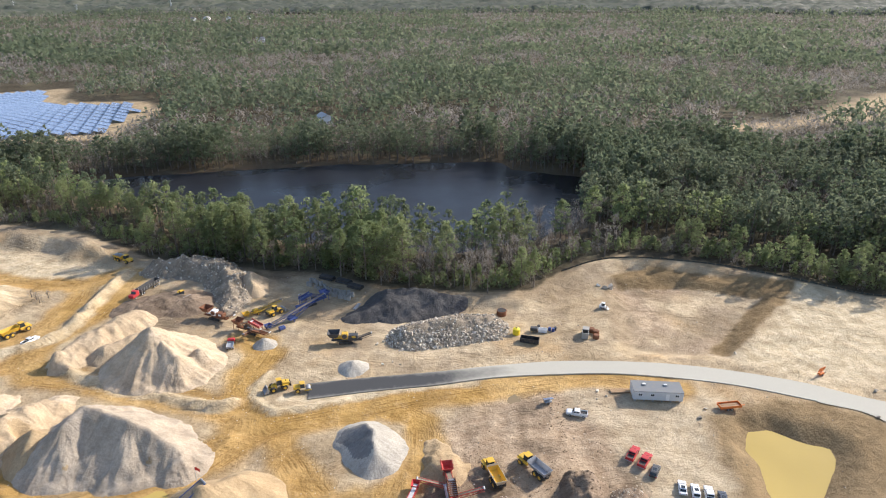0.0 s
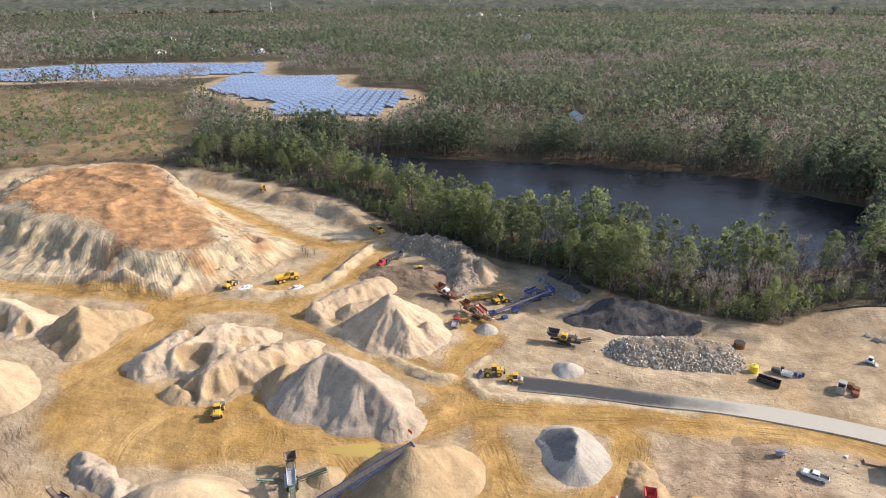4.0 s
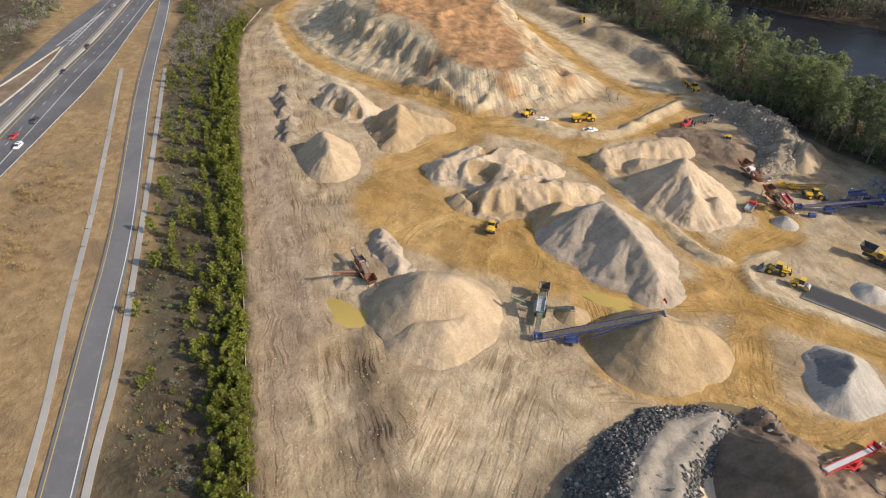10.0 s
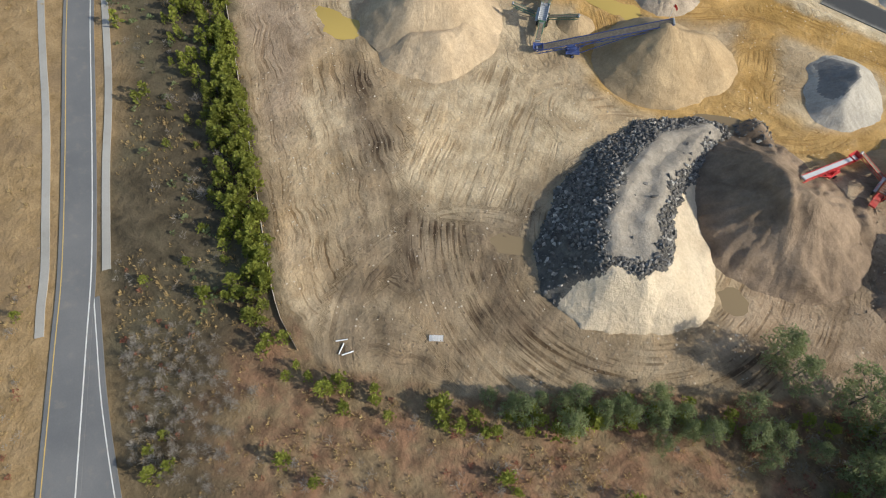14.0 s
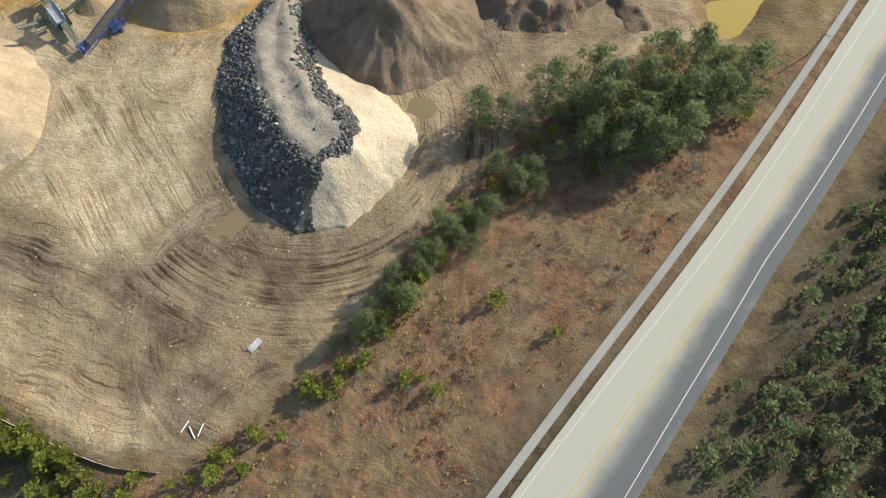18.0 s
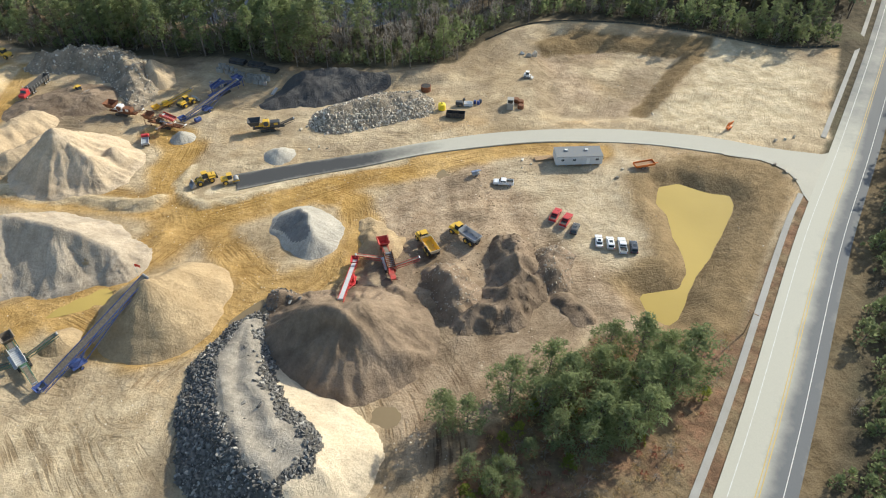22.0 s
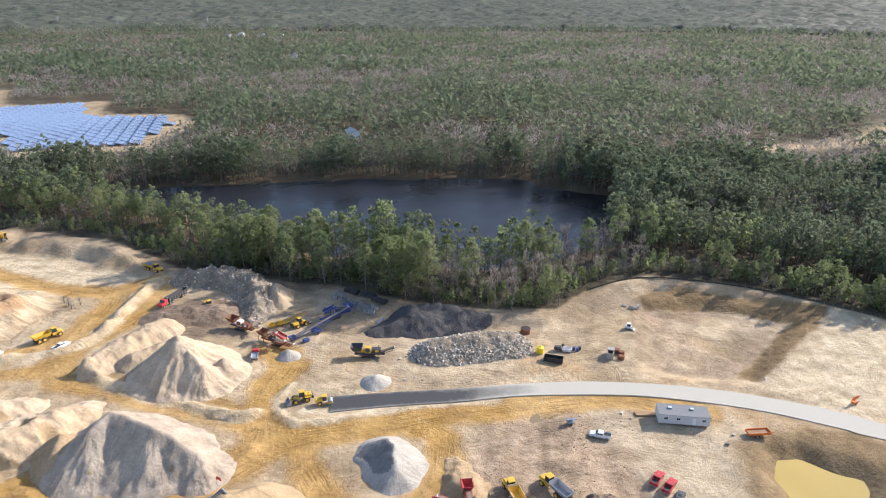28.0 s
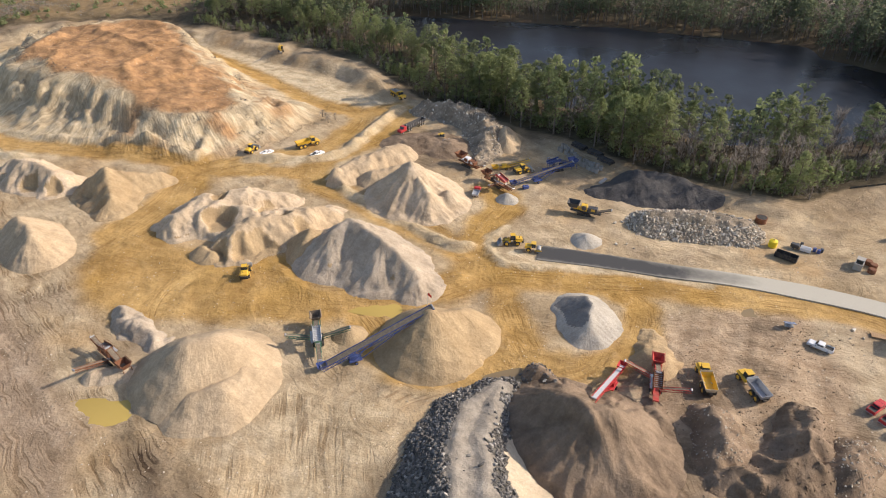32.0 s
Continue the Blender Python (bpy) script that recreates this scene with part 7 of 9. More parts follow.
# dry grass tufts in the brush strip and on the verges
g_d = np.random.default_rng(15)
D = np.vstack([np.stack([g_d.uniform(-110, 85, 9000), g_d.uniform(-50, 90, 9000)], 1), np.stack([g_d.uniform(-330, -60, 6000), g_d.uniform(-40, 110, 6000)], 1)])
wild = np.maximum(poly_in(D[:, 0], D[:, 1], LEAF_STRIP), poly_in(D[:, 0], D[:, 1], WEST_STRIP)) > 0.5
wild |= (np.hypot(D[:, 0] + 190, (D[:, 1] - 5) * 1.2) < 90) & (poly_in(D[:, 0], D[:, 1], SITE) < -2)
wild &= (seg_dist(D[:, 0], D[:, 1], ROAD)[0] > 12) & (seg_dist(D[:, 0], D[:, 1], RAMP)[0] > 8) & (seg_dist(D[:, 0], D[:, 1], RAMP_BRANCH)[0] > 6) & (seg_dist(D[:, 0], D[:, 1], HWY_M)[0] > 30)
D = D[wild & (g_d.random(len(D)) < 0.25 + 0.9 * smooth(-0.1, 0.4, fbm(D[:, 0], D[:, 1], 16, 55)))]


def tussock(seed):
    g = np.random.default_rng(seed)
    n = 7
    a = g.uniform(0, 6.28, n)
    cen = np.stack([0.3 * np.cos(a), 0.3 * np.sin(a), np.full(n, 0.32)], 1)
    return leaf_quads(cen, np.stack([np.cos(a) * 0.7, np.sin(a) * 0.7, np.ones(n)], 1), 0.14 * np.ones(n), 0.8 * g.uniform(0.6, 1.2, n), g, 0.0)


one = np.repeat(np.eye(3)[None], len(D), 0)
bake("dry_grass", [tussock(k) for k in range(4)], np.c_[D, ground_z(D[:, 0], D[:, 1]) - 0.05], g_d.uniform(0.6, 1.5, len(D)), one, "dry_grass", "tufts of dry tan grass", "grass")
# ---- machine building blocks ----
def pbox(parent, name, mat, size, at, rot=(0, 0, 0), bevel=0.04, label="", taper=None):
    bm = bmesh.new()
    bmesh.ops.create_cube(bm, size=1.0)
    for v in bm.verts:
        v.co = Vector((v.co.x * size[0], v.co.y * size[1], v.co.z * size[2]))
        if taper and v.co.z > 0:
            v.co.x, v.co.y = v.co.x * taper[0], v.co.y * taper[1]
    if bevel:
        bmesh.ops.bevel(bm, geom=bm.edges, offset=min(bevel, min(size) * 0.3), segments=1, affect='EDGES')
    bmesh.ops.transform(bm, matrix=pose(*at, *rot), verts=bm.verts)
    return part(name, bm, mat, parent, label)


def pcyl(parent, name, mat, r, depth, at, axis='y', seg=16, r2=None, label="", bevel=0.0):
    bm = bmesh.new()
    bmesh.ops.create_cone(bm, cap_ends=True, segments=seg, radius1=r, radius2=r if r2 is None else r2, depth=depth)
    if bevel:
        rim = [e for e in bm.edges if abs(e.verts[0].co.z - e.verts[1].co.z) < 1e-5]
        bmesh.ops.bevel(bm, geom=rim, offset=bevel, segments=1, affect='EDGES')
    turn = {'x': (0, 90, 0), 'y': (90, 0, 0), 'z': (0, 0, 0)}[axis]
    bmesh.ops.transform(bm, matrix=pose(*at, *turn), verts=bm.verts)
    return part(name, bm, mat, parent, label)


def pprism(parent, name, mat, profile, y0, y1, bevel=0.04, label="", inset=0.0):
    """A side profile of x, z drawn out from y0 to y1."""
    bm = bmesh.new()
    a = [bm.verts.new((x, y0, z)) for x, z in profile]
    b = [bm.verts.new((x, y1, z)) for x, z in profile]
    n = len(a)
    bm.faces.new(a)
    bm.faces.new(b[::-1])
    for i in range(n):
        bm.faces.new((a[i], b[i], b[(i + 1) % n], a[(i + 1) % n]))
    bmesh.ops.recalc_face_normals(bm, faces=bm.faces)
    if bevel:
        bmesh.ops.bevel(bm, geom=bm.edges, offset=bevel, segments=1, affect='EDGES')
    return part(name, bm, mat, parent, label)


def beam(parent, name, mat, p, q, w, h, bevel=0.0, label=""):
    p, q = Vector(p), Vector(q)
    d = q - p
    bm = bmesh.new()
    bmesh.ops.create_cube(bm, size=1.0)
    for v in bm.verts:
        v.co = Vector((v.co.x * d.length, v.co.y * w, v.co.z * h))
    if bevel:
        bmesh.ops.bevel(bm, geom=bm.edges, offset=bevel, segments=1, affect='EDGES')
    x = d.normalized()
    y = Vector((0, 0, 1)).cross(x)
    y = y.normalized() if y.length > 1e-4 else Vector((0, 1, 0))
    m = Matrix((x, y, x.cross(y))).transposed().to_4x4()
    m.translation = (p + q) / 2
    bmesh.ops.transform(bm, matrix=m, verts=bm.verts)
    return part(name, bm, mat, parent, label)


def tray(parent, name, mat, outer, inner, z0, z1, floor, label="", lip=0.08):
    """An open box: a loop of corners at the rim and a smaller one at the floor."""
    bm = bmesh.new()
    def ring(pts, z):
        return [bm.verts.new((x, y, zz if isinstance(zz, float) else z)) for (x, y), zz in zip(pts, [None] * len(pts))]
    def loop(pts, z):
        return [bm.verts.new((x, y, z)) for x, y in pts]
    shrink = lambda pts, d: [(x - math.copysign(d, x - cx), y - math.copysign(d, y - cy)) for x, y in pts]
    cx, cy = sum(p[0] for p in outer) / len(outer), sum(p[1] for p in outer) / len(outer)
    rings = [loop(inner, z0), loop(outer, z1), loop(shrink(outer, lip), z1), loop(shrink(inner, lip), floor)]
    n = len(outer)
    bm.faces.new(rings[0][::-1])
    for a, b in zip(rings, rings[1:]):
        for i in range(n):
            bm.faces.new((a[i], a[(i + 1) % n], b[(i + 1) % n], b[i]))
    bm.faces.new(rings[3])
    bmesh.ops.recalc_face_normals(bm, faces=bm.faces)
    return part(name, bm, mat, parent, label)


def rect(x0, x1, y0, y1):
    return [(x0, y0), (x1, y0), (x1, y1), (x0, y1)]


def wheel(parent, x, y, r, w, rim="silver"):
    t = pcyl(parent, "wheel", "rubber", r, w, (x, y, r), 'y', 18, bevel=min(0.08, r * 0.15))
    s = 1 if y > 0 else -1
    pcyl(t, "rim", rim, r * 0.55, 0.06, (x, y + s * (w / 2 + 0.005), r), 'y', 12)
    return t


# ---- road vehicles: front towards +x ----
def pickup(label, at, turn, mat, group="", bed_mat="black", rack=False):
    t = thing("pickup_truck", label, "pickup truck", at, turn, group)
    pprism(t, "body", mat, [(-2.9, 0.5), (-2.9, 1.05), (2.75, 1.08), (2.9, 0.9), (2.9, 0.45), (-2.85, 0.42)], -0.98, 0.98, 0.06)
    pprism(t, "hood", mat, [(1.1, 1.05), (1.15, 1.26), (2.65, 1.2), (2.86, 1.0), (2.86, 0.95)], -0.92, 0.92, 0.05)
    pprism(t, "cab", mat, [(-0.95, 1.02), (-0.8, 1.82), (-0.6, 1.88), (0.55, 1.88), (0.72, 1.82), (1.25, 1.2), (1.25, 1.02)], -0.86, 0.86, 0.06)
    pprism(t, "windshield", "glass", [(0.72, 1.78), (1.2, 1.25), (1.24, 1.28), (0.76, 1.83)], -0.74, 0.74, 0.0, "dark glass")
    pbox(t, "rear_window", "glass", (0.03, 1.4, 0.4), (-0.9, 0, 1.55), (0, 10, 0), 0.0)
    for s in (-1, 1):
        pbox(t, "side_window", "glass", (0.72, 0.02, 0.4), (-0.32, s * 0.872, 1.55), bevel=0.0)
        pbox(t, "side_window", "glass", (0.62, 0.02, 0.38), (0.48, s * 0.872, 1.54), bevel=0.0)
        pbox(t, "mirror", "black", (0.12, 0.22, 0.18), (1.0, s * 1.08, 1.32), bevel=0.02)
        pbox(t, "headlight", "light_glass", (0.06, 0.36, 0.2), (2.9, s * 0.72, 0.88), bevel=0.01)
        pbox(t, "taillight", "red_glass", (0.05, 0.16, 0.36), (-2.92, s * 0.86, 0.95), bevel=0.01)
        pbox(t, "bed_side", mat, (1.85, 0.1, 0.45), (-1.95, s * 0.9, 1.2))
        for x in (-1.85, 1.85):
            wheel(t, x, s * 0.86, 0.4, 0.27)
    pbox(t, "tailgate", mat, (0.08, 1.8, 0.45), (-2.86, 0, 1.2))
    pbox(t, "bed_floor", bed_mat, (1.85, 1.7, 0.05), (-1.92, 0, 1.09), bevel=0)
    pbox(t, "bumper", "silver", (0.14, 1.8, 0.2), (2.94, 0, 0.6))
    pbox(t, "bumper", "silver", (0.14, 1.8, 0.18), (-2.98, 0, 0.6))
    if rack:
        pbox(t, "tool_box", mat, (1.9, 0.4, 0.5), (-1.95, 0.72, 1.55))
        pbox(t, "tool_box", mat, (1.9, 0.4, 0.5), (-1.95, -0.72, 1.55))
        beam(t, "crane_arm", "galvanized", (-2.6, 0, 1.5), (-0.4, 0, 2.25), 0.14, 0.16)
    return t


def suv(label, at, turn, mat, group="", low=False, name="suv", category="car"):
    t = thing(name, label, category, at, turn, group)
    h = -0.28 if low else 0.0
    pprism(t, "body", mat, [(-2.3, 0.4), (-2.36, 0.95 + h * 0.3), (1.0, 1.0 + h * 0.3), (2.2, 0.86 + h * 0.2), (2.36, 0.6), (2.3, 0.35), (-2.2, 0.33)], -0.92, 0.92, 0.07)
    pprism(t, "cabin", mat, [(-2.2 + 0.5 * low, 0.92 + h * 0.3), (-1.9 + 0.7 * low, 1.58 + h), (-1.5 + 0.6 * low, 1.68 + h), (0.2, 1.68 + h), (0.45, 1.6 + h), (1.15, 0.96 + h * 0.3)], -0.8, 0.8, 0.07)
    pprism(t, "windshield", "glass", [(0.5, 1.54 + h), (1.08, 1.01 + h * 0.3), (1.13, 1.04 + h * 0.3), (0.55, 1.6 + h)], -0.68, 0.68, 0.0, "dark glass")
    pprism(t, "rear_window", "glass", [(-2.18 + 0.5 * low, 1.02 + h * 0.3), (-1.93 + 0.7 * low, 1.53 + h), (-1.97 + 0.7 * low, 1.56 + h), (-2.23 + 0.5 * low, 1.05 + h * 0.3)], -0.66, 0.66, 0.0)
    for s in (-1, 1):
        pbox(t, "side_window", "glass", (0.95, 0.02, 0.36), (-0.75, s * 0.812, 1.32 + h * 0.7), bevel=0)
        pbox(t, "side_window", "glass", (0.72, 0.02, 0.34), (0.2, s * 0.812, 1.31 + h * 0.7), bevel=0)
        pbox(t, "headlight", "light_glass", (0.08, 0.34, 0.14), (2.27, s * 0.66, 0.74), bevel=0.01)
        pbox(t, "taillight", "red_glass", (0.06, 0.2, 0.22), (-2.35, s * 0.74, 0.85), bevel=0.01)
        pbox(t, "mirror", "black", (0.1, 0.18, 0.14), (0.85, s * 0.98, 1.08), bevel=0.02)
        for x in (-1.4, 1.4):
            wheel(t, x, s * 0.82, 0.34, 0.23)
    pbox(t, "roof_glass", "glass", (0.9, 0.9, 0.02), (-0.6, 0, 1.69 + h), bevel=0)
    return t


def lorry(label, at, turn, cab_mat, box_mat, long=8.0, box=True):
    t = thing("box_truck", label, "truck", at, turn)
    pprism(t, "cab", cab_mat, [(long / 2 - 1.8, 0.7), (long / 2 - 1.8, 2.6), (long / 2 - 0.7, 2.6), (long / 2 - 0.2, 1.7), (long / 2, 1.5), (long / 2, 0.6)], -1.1, 1.1, 0.06)
    pprism(t, "windshield", "glass", [(long / 2 - 0.62, 2.45), (long / 2 - 0.2, 1.75), (long / 2 - 0.14, 1.78), (long / 2 - 0.56, 2.5)], -0.95, 0.95, 0)
    pbox(t, "cargo_box", box_mat, (long - 2.0, 2.4, 2.3), (-1.0, 0, 2.15))
    pbox(t, "frame", "black", (long - 0.6, 0.9, 0.25), (-0.2, 0, 0.75), bevel=0)
    for s in (-1, 1):
        for x in (-long / 2 + 1.4, long / 2 - 1.3):
            wheel(t, x, s * 1.0, 0.48, 0.32)
    return t


# ---- earth movers ----
def wheel_loader(label, at, turn, lift=0.35, mat="yellow", k=1.0):
    t = thing("wheel_loader", label, "loader", at, turn)
    pprism(t, "engine_hood", mat, [(-3.4, 1.3), (-3.3, 2.3), (-1.2, 2.5), (-1.0, 1.2)], -0.95, 0.95, 0.1)
    pbox(t, "counterweight", "black", (0.5, 2.2, 0.9), (-3.45, 0, 1.35))
    pbox(t, "rear_frame", mat, (2.6, 1.3, 0.6), (-1.9, 0, 1.15))
    pbox(t, "front_frame", mat, (1.7, 1.2, 0.9), (1.1, 0, 1.25))
    cab = pbox(t, "cab", "glass", (1.5, 1.5, 1.6), (-0.35, 0, 2.55), taper=(0.86, 0.92), label="dark glazed cab")
    pbox(cab, "roof", mat, (1.6, 1.6, 0.16), (-0.35, 0, 3.42))
    for s in (-1, 1):
        pbox(t, "fender", mat, (1.7, 0.75, 0.12), (-2.0, s * 1.08, 1.75))
        beam(t, "lift_arm", mat, (0.6, s * 0.55, 2.0), (3.1, s * 0.55, 0.7 + lift), 0.22, 0.4, 0.03)
        beam(t, "lift_cylinder", "silver", (0.9, s * 0.4, 1.1), (2.2, s * 0.45, 1.1 + lift * 0.6), 0.14, 0.14)
        pbox(t, "ladder", "black", (0.5, 0.12, 0.9), (-0.9, s * 1.1, 1.3), bevel=0)
        for x in (-1.75, 1.6):
            wheel(t, x, s * 1.1, 0.85, 0.65, mat)
    z = 0.15 + lift
    bk = pprism(t, "bucket", "steel", [(2.9, z), (4.3, z - 0.05), (4.3, z + 0.03), (3.15, z + 0.15), (3.0, z + 0.7), (3.35, z + 1.35), (3.25, z + 1.4), (2.85, z + 0.8)], -1.5, 1.5, 0.0, "worn steel bucket")
    for s in (-1, 1):
        pprism(bk, "bucket_cheek", "steel", [(2.9, z), (4.25, z), (3.9, z + 0.5), (3.35, z + 1.35), (2.88, z + 0.8)], s * 1.5 - 0.03, s * 1.5 + 0.03, 0)
    pcyl(t, "exhaust", "black", 0.08, 0.9, (-2.3, 0.4, 2.7), 'z', 8)
    return t


def hauler(label, at, turn, bed_mat="yellow", inside="steel"):
    """Articulated dump truck, front towards +x."""
    t = thing("dump_truck", label, "dump truck", at, turn)
    pprism(t, "hood", "yellow", [(3.0, 1.2), (3.0, 2.3), (4.6, 2.1), (4.95, 1.7), (4.95, 1.1)], -1.1, 1.1, 0.12)
    cab = pbox(t, "cab", "glass", (1.6, 1.7, 1.6), (2.2, 0, 2.6), taper=(0.88, 0.94), label="dark glazed cab")
    pbox(cab, "roof", "yellow", (1.7, 1.8, 0.16), (2.2, 0, 3.46))
    pbox(t, "cab_base", "yellow", (2.0, 2.5, 0.8), (2.2, 0, 1.5), bevel=0.1)
    pbox(t, "rear_frame", "black", (6.0, 0.9, 0.5), (-1.8, 0, 1.15), bevel=0)
    tray(t, "dump_bed", bed_mat, [(-4.9, -1.45), (0.9, -1.5), (0.9, 1.5), (-4.9, 1.45)], [(-4.4, -0.95), (0.5, -1.05), (0.5, 1.05), (-4.4, 0.95)], 1.45, 2.85, 1.62)
    tray(t, "bed_liner", inside, [(-4.78, -1.36), (0.78, -1.4), (0.78, 1.4), (-4.78, 1.36)], [(-4.3, -0.9), (0.42, -0.98), (0.42, 0.98), (-4.3, 0.9)], 1.55, 2.80, 1.66, lip=0.02)
    pbox(t, "headboard", bed_mat, (0.12, 2.9, 0.7), (0.95, 0, 2.9))
    for s in (-1, 1):
        pbox(t, "fender", "yellow", (1.9, 0.7, 0.12), (3.6, s * 1.25, 1.85))
        pbox(t, "headlight", "light_glass", (0.06, 0.3, 0.2), (4.97, s * 0.75, 1.45), bevel=0)
        beam(t, "hoist", "silver", (-0.4, s * 0.7, 1.1), (-1.9, s * 0.8, 1.9), 0.16, 0.16)
        for x in (-3.4, -1.7, 3.5):
            wheel(t, x, s * 1.2, 0.88, 0.68, "yellow")
    return t


def excavator(label, at, turn, mat="yellow", reach=1.0):
    t = thing("excavator", label, "excavator", at, turn)
    for s in (-1, 1):
        pprism(t, "track", "rubber", [(-2.0, 0.1), (-2.3, 0.5), (-2.0, 0.95), (2.0, 0.95), (2.3, 0.5), (2.0, 0.1)], s * 1.15 - 0.32, s * 1.15 + 0.32, 0.05)
    pcyl(t, "turntable", "black", 0.8, 0.3, (0, 0, 1.1), 'z', 16)
    pbox(t, "house", mat, (3.6, 2.6, 1.1), (-0.7, 0, 1.8), bevel=0.12)
    cab = pbox(t, "cab", "glass", (1.6, 1.0, 1.6), (0.5, 0.8, 2.45), taper=(0.85, 0.95), label="dark glazed cab")
    pbox(cab, "roof", mat, (1.5, 1.05, 0.1), (0.45, 0.8, 3.28))
    pbox(t, "counterweight", mat, (0.7, 2.5, 1.0), (-2.6, 0, 1.75), bevel=0.15)
    beam(t, "boom", mat, (0.9, -0.2, 1.9), (3.0, -0.2, 4.9), 0.42, 0.6, 0.05)
    beam(t, "boom_tip", mat, (2.9, -0.2, 4.8), (5.4 * reach, -0.2, 4.4), 0.4, 0.5, 0.05)
    beam(t, "stick", mat, (5.3 * reach, -0.2, 4.5), (6.2 * reach, -0.2, 1.8), 0.34, 0.42, 0.04)
    beam(t, "boom_cylinder", "silver", (1.6, -0.2, 1.7), (2.9, -0.2, 4.2), 0.16, 0.16)
    pprism(t, "bucket", "steel", [(5.8 * reach, 1.9), (6.6 * reach, 1.5), (6.4 * reach, 0.7), (5.6 * reach, 0.5), (5.3 * reach, 1.0)], -0.85, 0.45, 0.05, "worn steel bucket")
    return t


def bulldozer(label, at, turn, mat="yellow"):
    t = thing("bulldozer", label, "bulldozer", at, turn)
    for s in (-1, 1):
        pprism(t, "track", "rubber", [(-1.7, 0.1), (-2.0, 0.5), (-1.3, 1.1), (1.3, 0.95), (1.9, 0.5), (1.6, 0.1)], s * 1.0 - 0.28, s * 1.0 + 0.28, 0.05)
    pbox(t, "hood", mat, (2.0, 1.3, 1.0), (0.8, 0, 1.45), bevel=0.08)
    cab = pbox(t, "cab", "glass", (1.4, 1.5, 1.3), (-0.8, 0, 2.2), taper=(0.9, 0.95))
    pbox(cab, "roof", mat, (1.5, 1.6, 0.12), (-0.8, 0, 2.92))
    pprism(t, "blade", "steel", [(2.3, 0.1), (2.55, 0.1), (2.4, 0.7), (2.6, 1.3), (2.4, 1.35), (2.15, 0.7)], -1.8, 1.8, 0.02)
    for s in (-1, 1):
        beam(t, "push_arm", mat, (0.0, s * 1.35, 0.5), (2.3, s * 1.35, 0.5), 0.16, 0.22)
    return t


def roller(label, at, turn):
    t = thing("road_roller", label, "road roller", at, turn)
    pcyl(t, "drum", "steel", 0.75, 2.1, (1.6, 0, 0.75), 'y', 24, bevel=0.04)
    for s in (-1, 1):
        pbox(t, "drum_frame", "yellow", (2.0, 0.18, 0.35), (1.5, s * 1.16, 0.85))
        wheel(t, -1.4, s * 0.85, 0.75, 0.55, "yellow")
    pbox(t, "hood", "yellow", (2.0, 1.8, 1.0), (-1.6, 0, 1.6), bevel=0.12)
    cab = pbox(t, "cab", "glass", (1.3, 1.5, 1.4), (0.0, 0, 2.1), taper=(0.92, 0.95))
    pbox(cab, "roof", "yellow", (1.5, 1.7, 0.14), (0.0, 0, 2.87))
    return t


# ---- conveyors and plant ----
def conveyor(parent, p, q, w, frame, belt="belt", legs=(), deep=0.55, rollers=True):
    """A belt on a truss from p to q, in the thing's own space."""
    p, q = Vector(p), Vector(q)
    d = (q - p).normalized()
    side = Vector((0, 0, 1)).cross(d).normalized()
    up = d.cross(side)
    L = (q - p).length
    belt_ob = beam(parent, "belt", belt, p + up * 0.12, q + up * 0.12, w * 0.82, 0.08, 0.02, "dusty rubber belt")
    for s in (-1, 1):
        o = side * (w / 2 * s)
        beam(parent, "top_rail", frame, p + o + up * 0.12, q + o + up * 0.12, 0.1, 0.2)
        beam(parent, "bottom_rail", frame, p + o - up * deep, q + o - up * deep, 0.1, 0.12)
    n = max(3, int(L / 1.6))
    for k in range(n):
        a, b = p + d * (L * k / n), p + d * (L * (k + 1) / n)
        for s in (-1, 1):
            o = side * (w / 2 * s)
            flip = k % 2
            beam(parent, "brace", frame, (a if flip else b) + o - up * deep, (b if flip else a) + o + up * 0.08, 0.06, 0.06)
    for end in (p, q):
        pcyl_between(parent, "drum", "steel", end + up * 0.08 - side * w / 2, end + up * 0.08 + side * w / 2, 0.24)
    for f, spread_w in legs:
        c = p + d * (L * f) - up * deep
        for s in (-1, 1):
            foot = Vector((c.x, c.y, 0.0)) + side * (s * spread_w)
            beam(parent, "leg", frame, c + side * (s * w / 2), foot, 0.14, 0.14)
    return belt_ob


def pcyl_between(parent, name, mat, p, q, r, seg=12):
    p, q = Vector(p), Vector(q)
    bm = bmesh.new()
    bmesh.ops.create_cone(bm, cap_ends=True, segments=seg, radius1=r, radius2=r, depth=(q - p).length)
    m = (q - p).to_track_quat('Z', 'Y').to_matrix().to_4x4()
    m.translation = (p + q) / 2
    bmesh.ops.transform(bm, matrix=m, verts=bm.verts)
    return part(name, bm, mat, parent)


def crawler(parent, x0, x1, half, mat="rubber"):
    for s in (-1, 1):
        pprism(parent, "track", mat, [(x0, 0.12), (x0 - 0.35, 0.5), (x0, 0.95), (x1, 0.95), (x1 + 0.35, 0.5), (x1, 0.12)], s * half - 0.25, s * half + 0.25, 0.05)


def hopper(parent, mat, x0, x1, half, z0, z1, name="hopper"):
    inner = rect(x0 + (x1 - x0) * 0.2, x1 - (x1 - x0) * 0.2, -half * 0.55, half * 0.55)
    return tray(parent, name, mat, rect(x0, x1, -half, half), inner, z0, z1, z0 + 0.1)


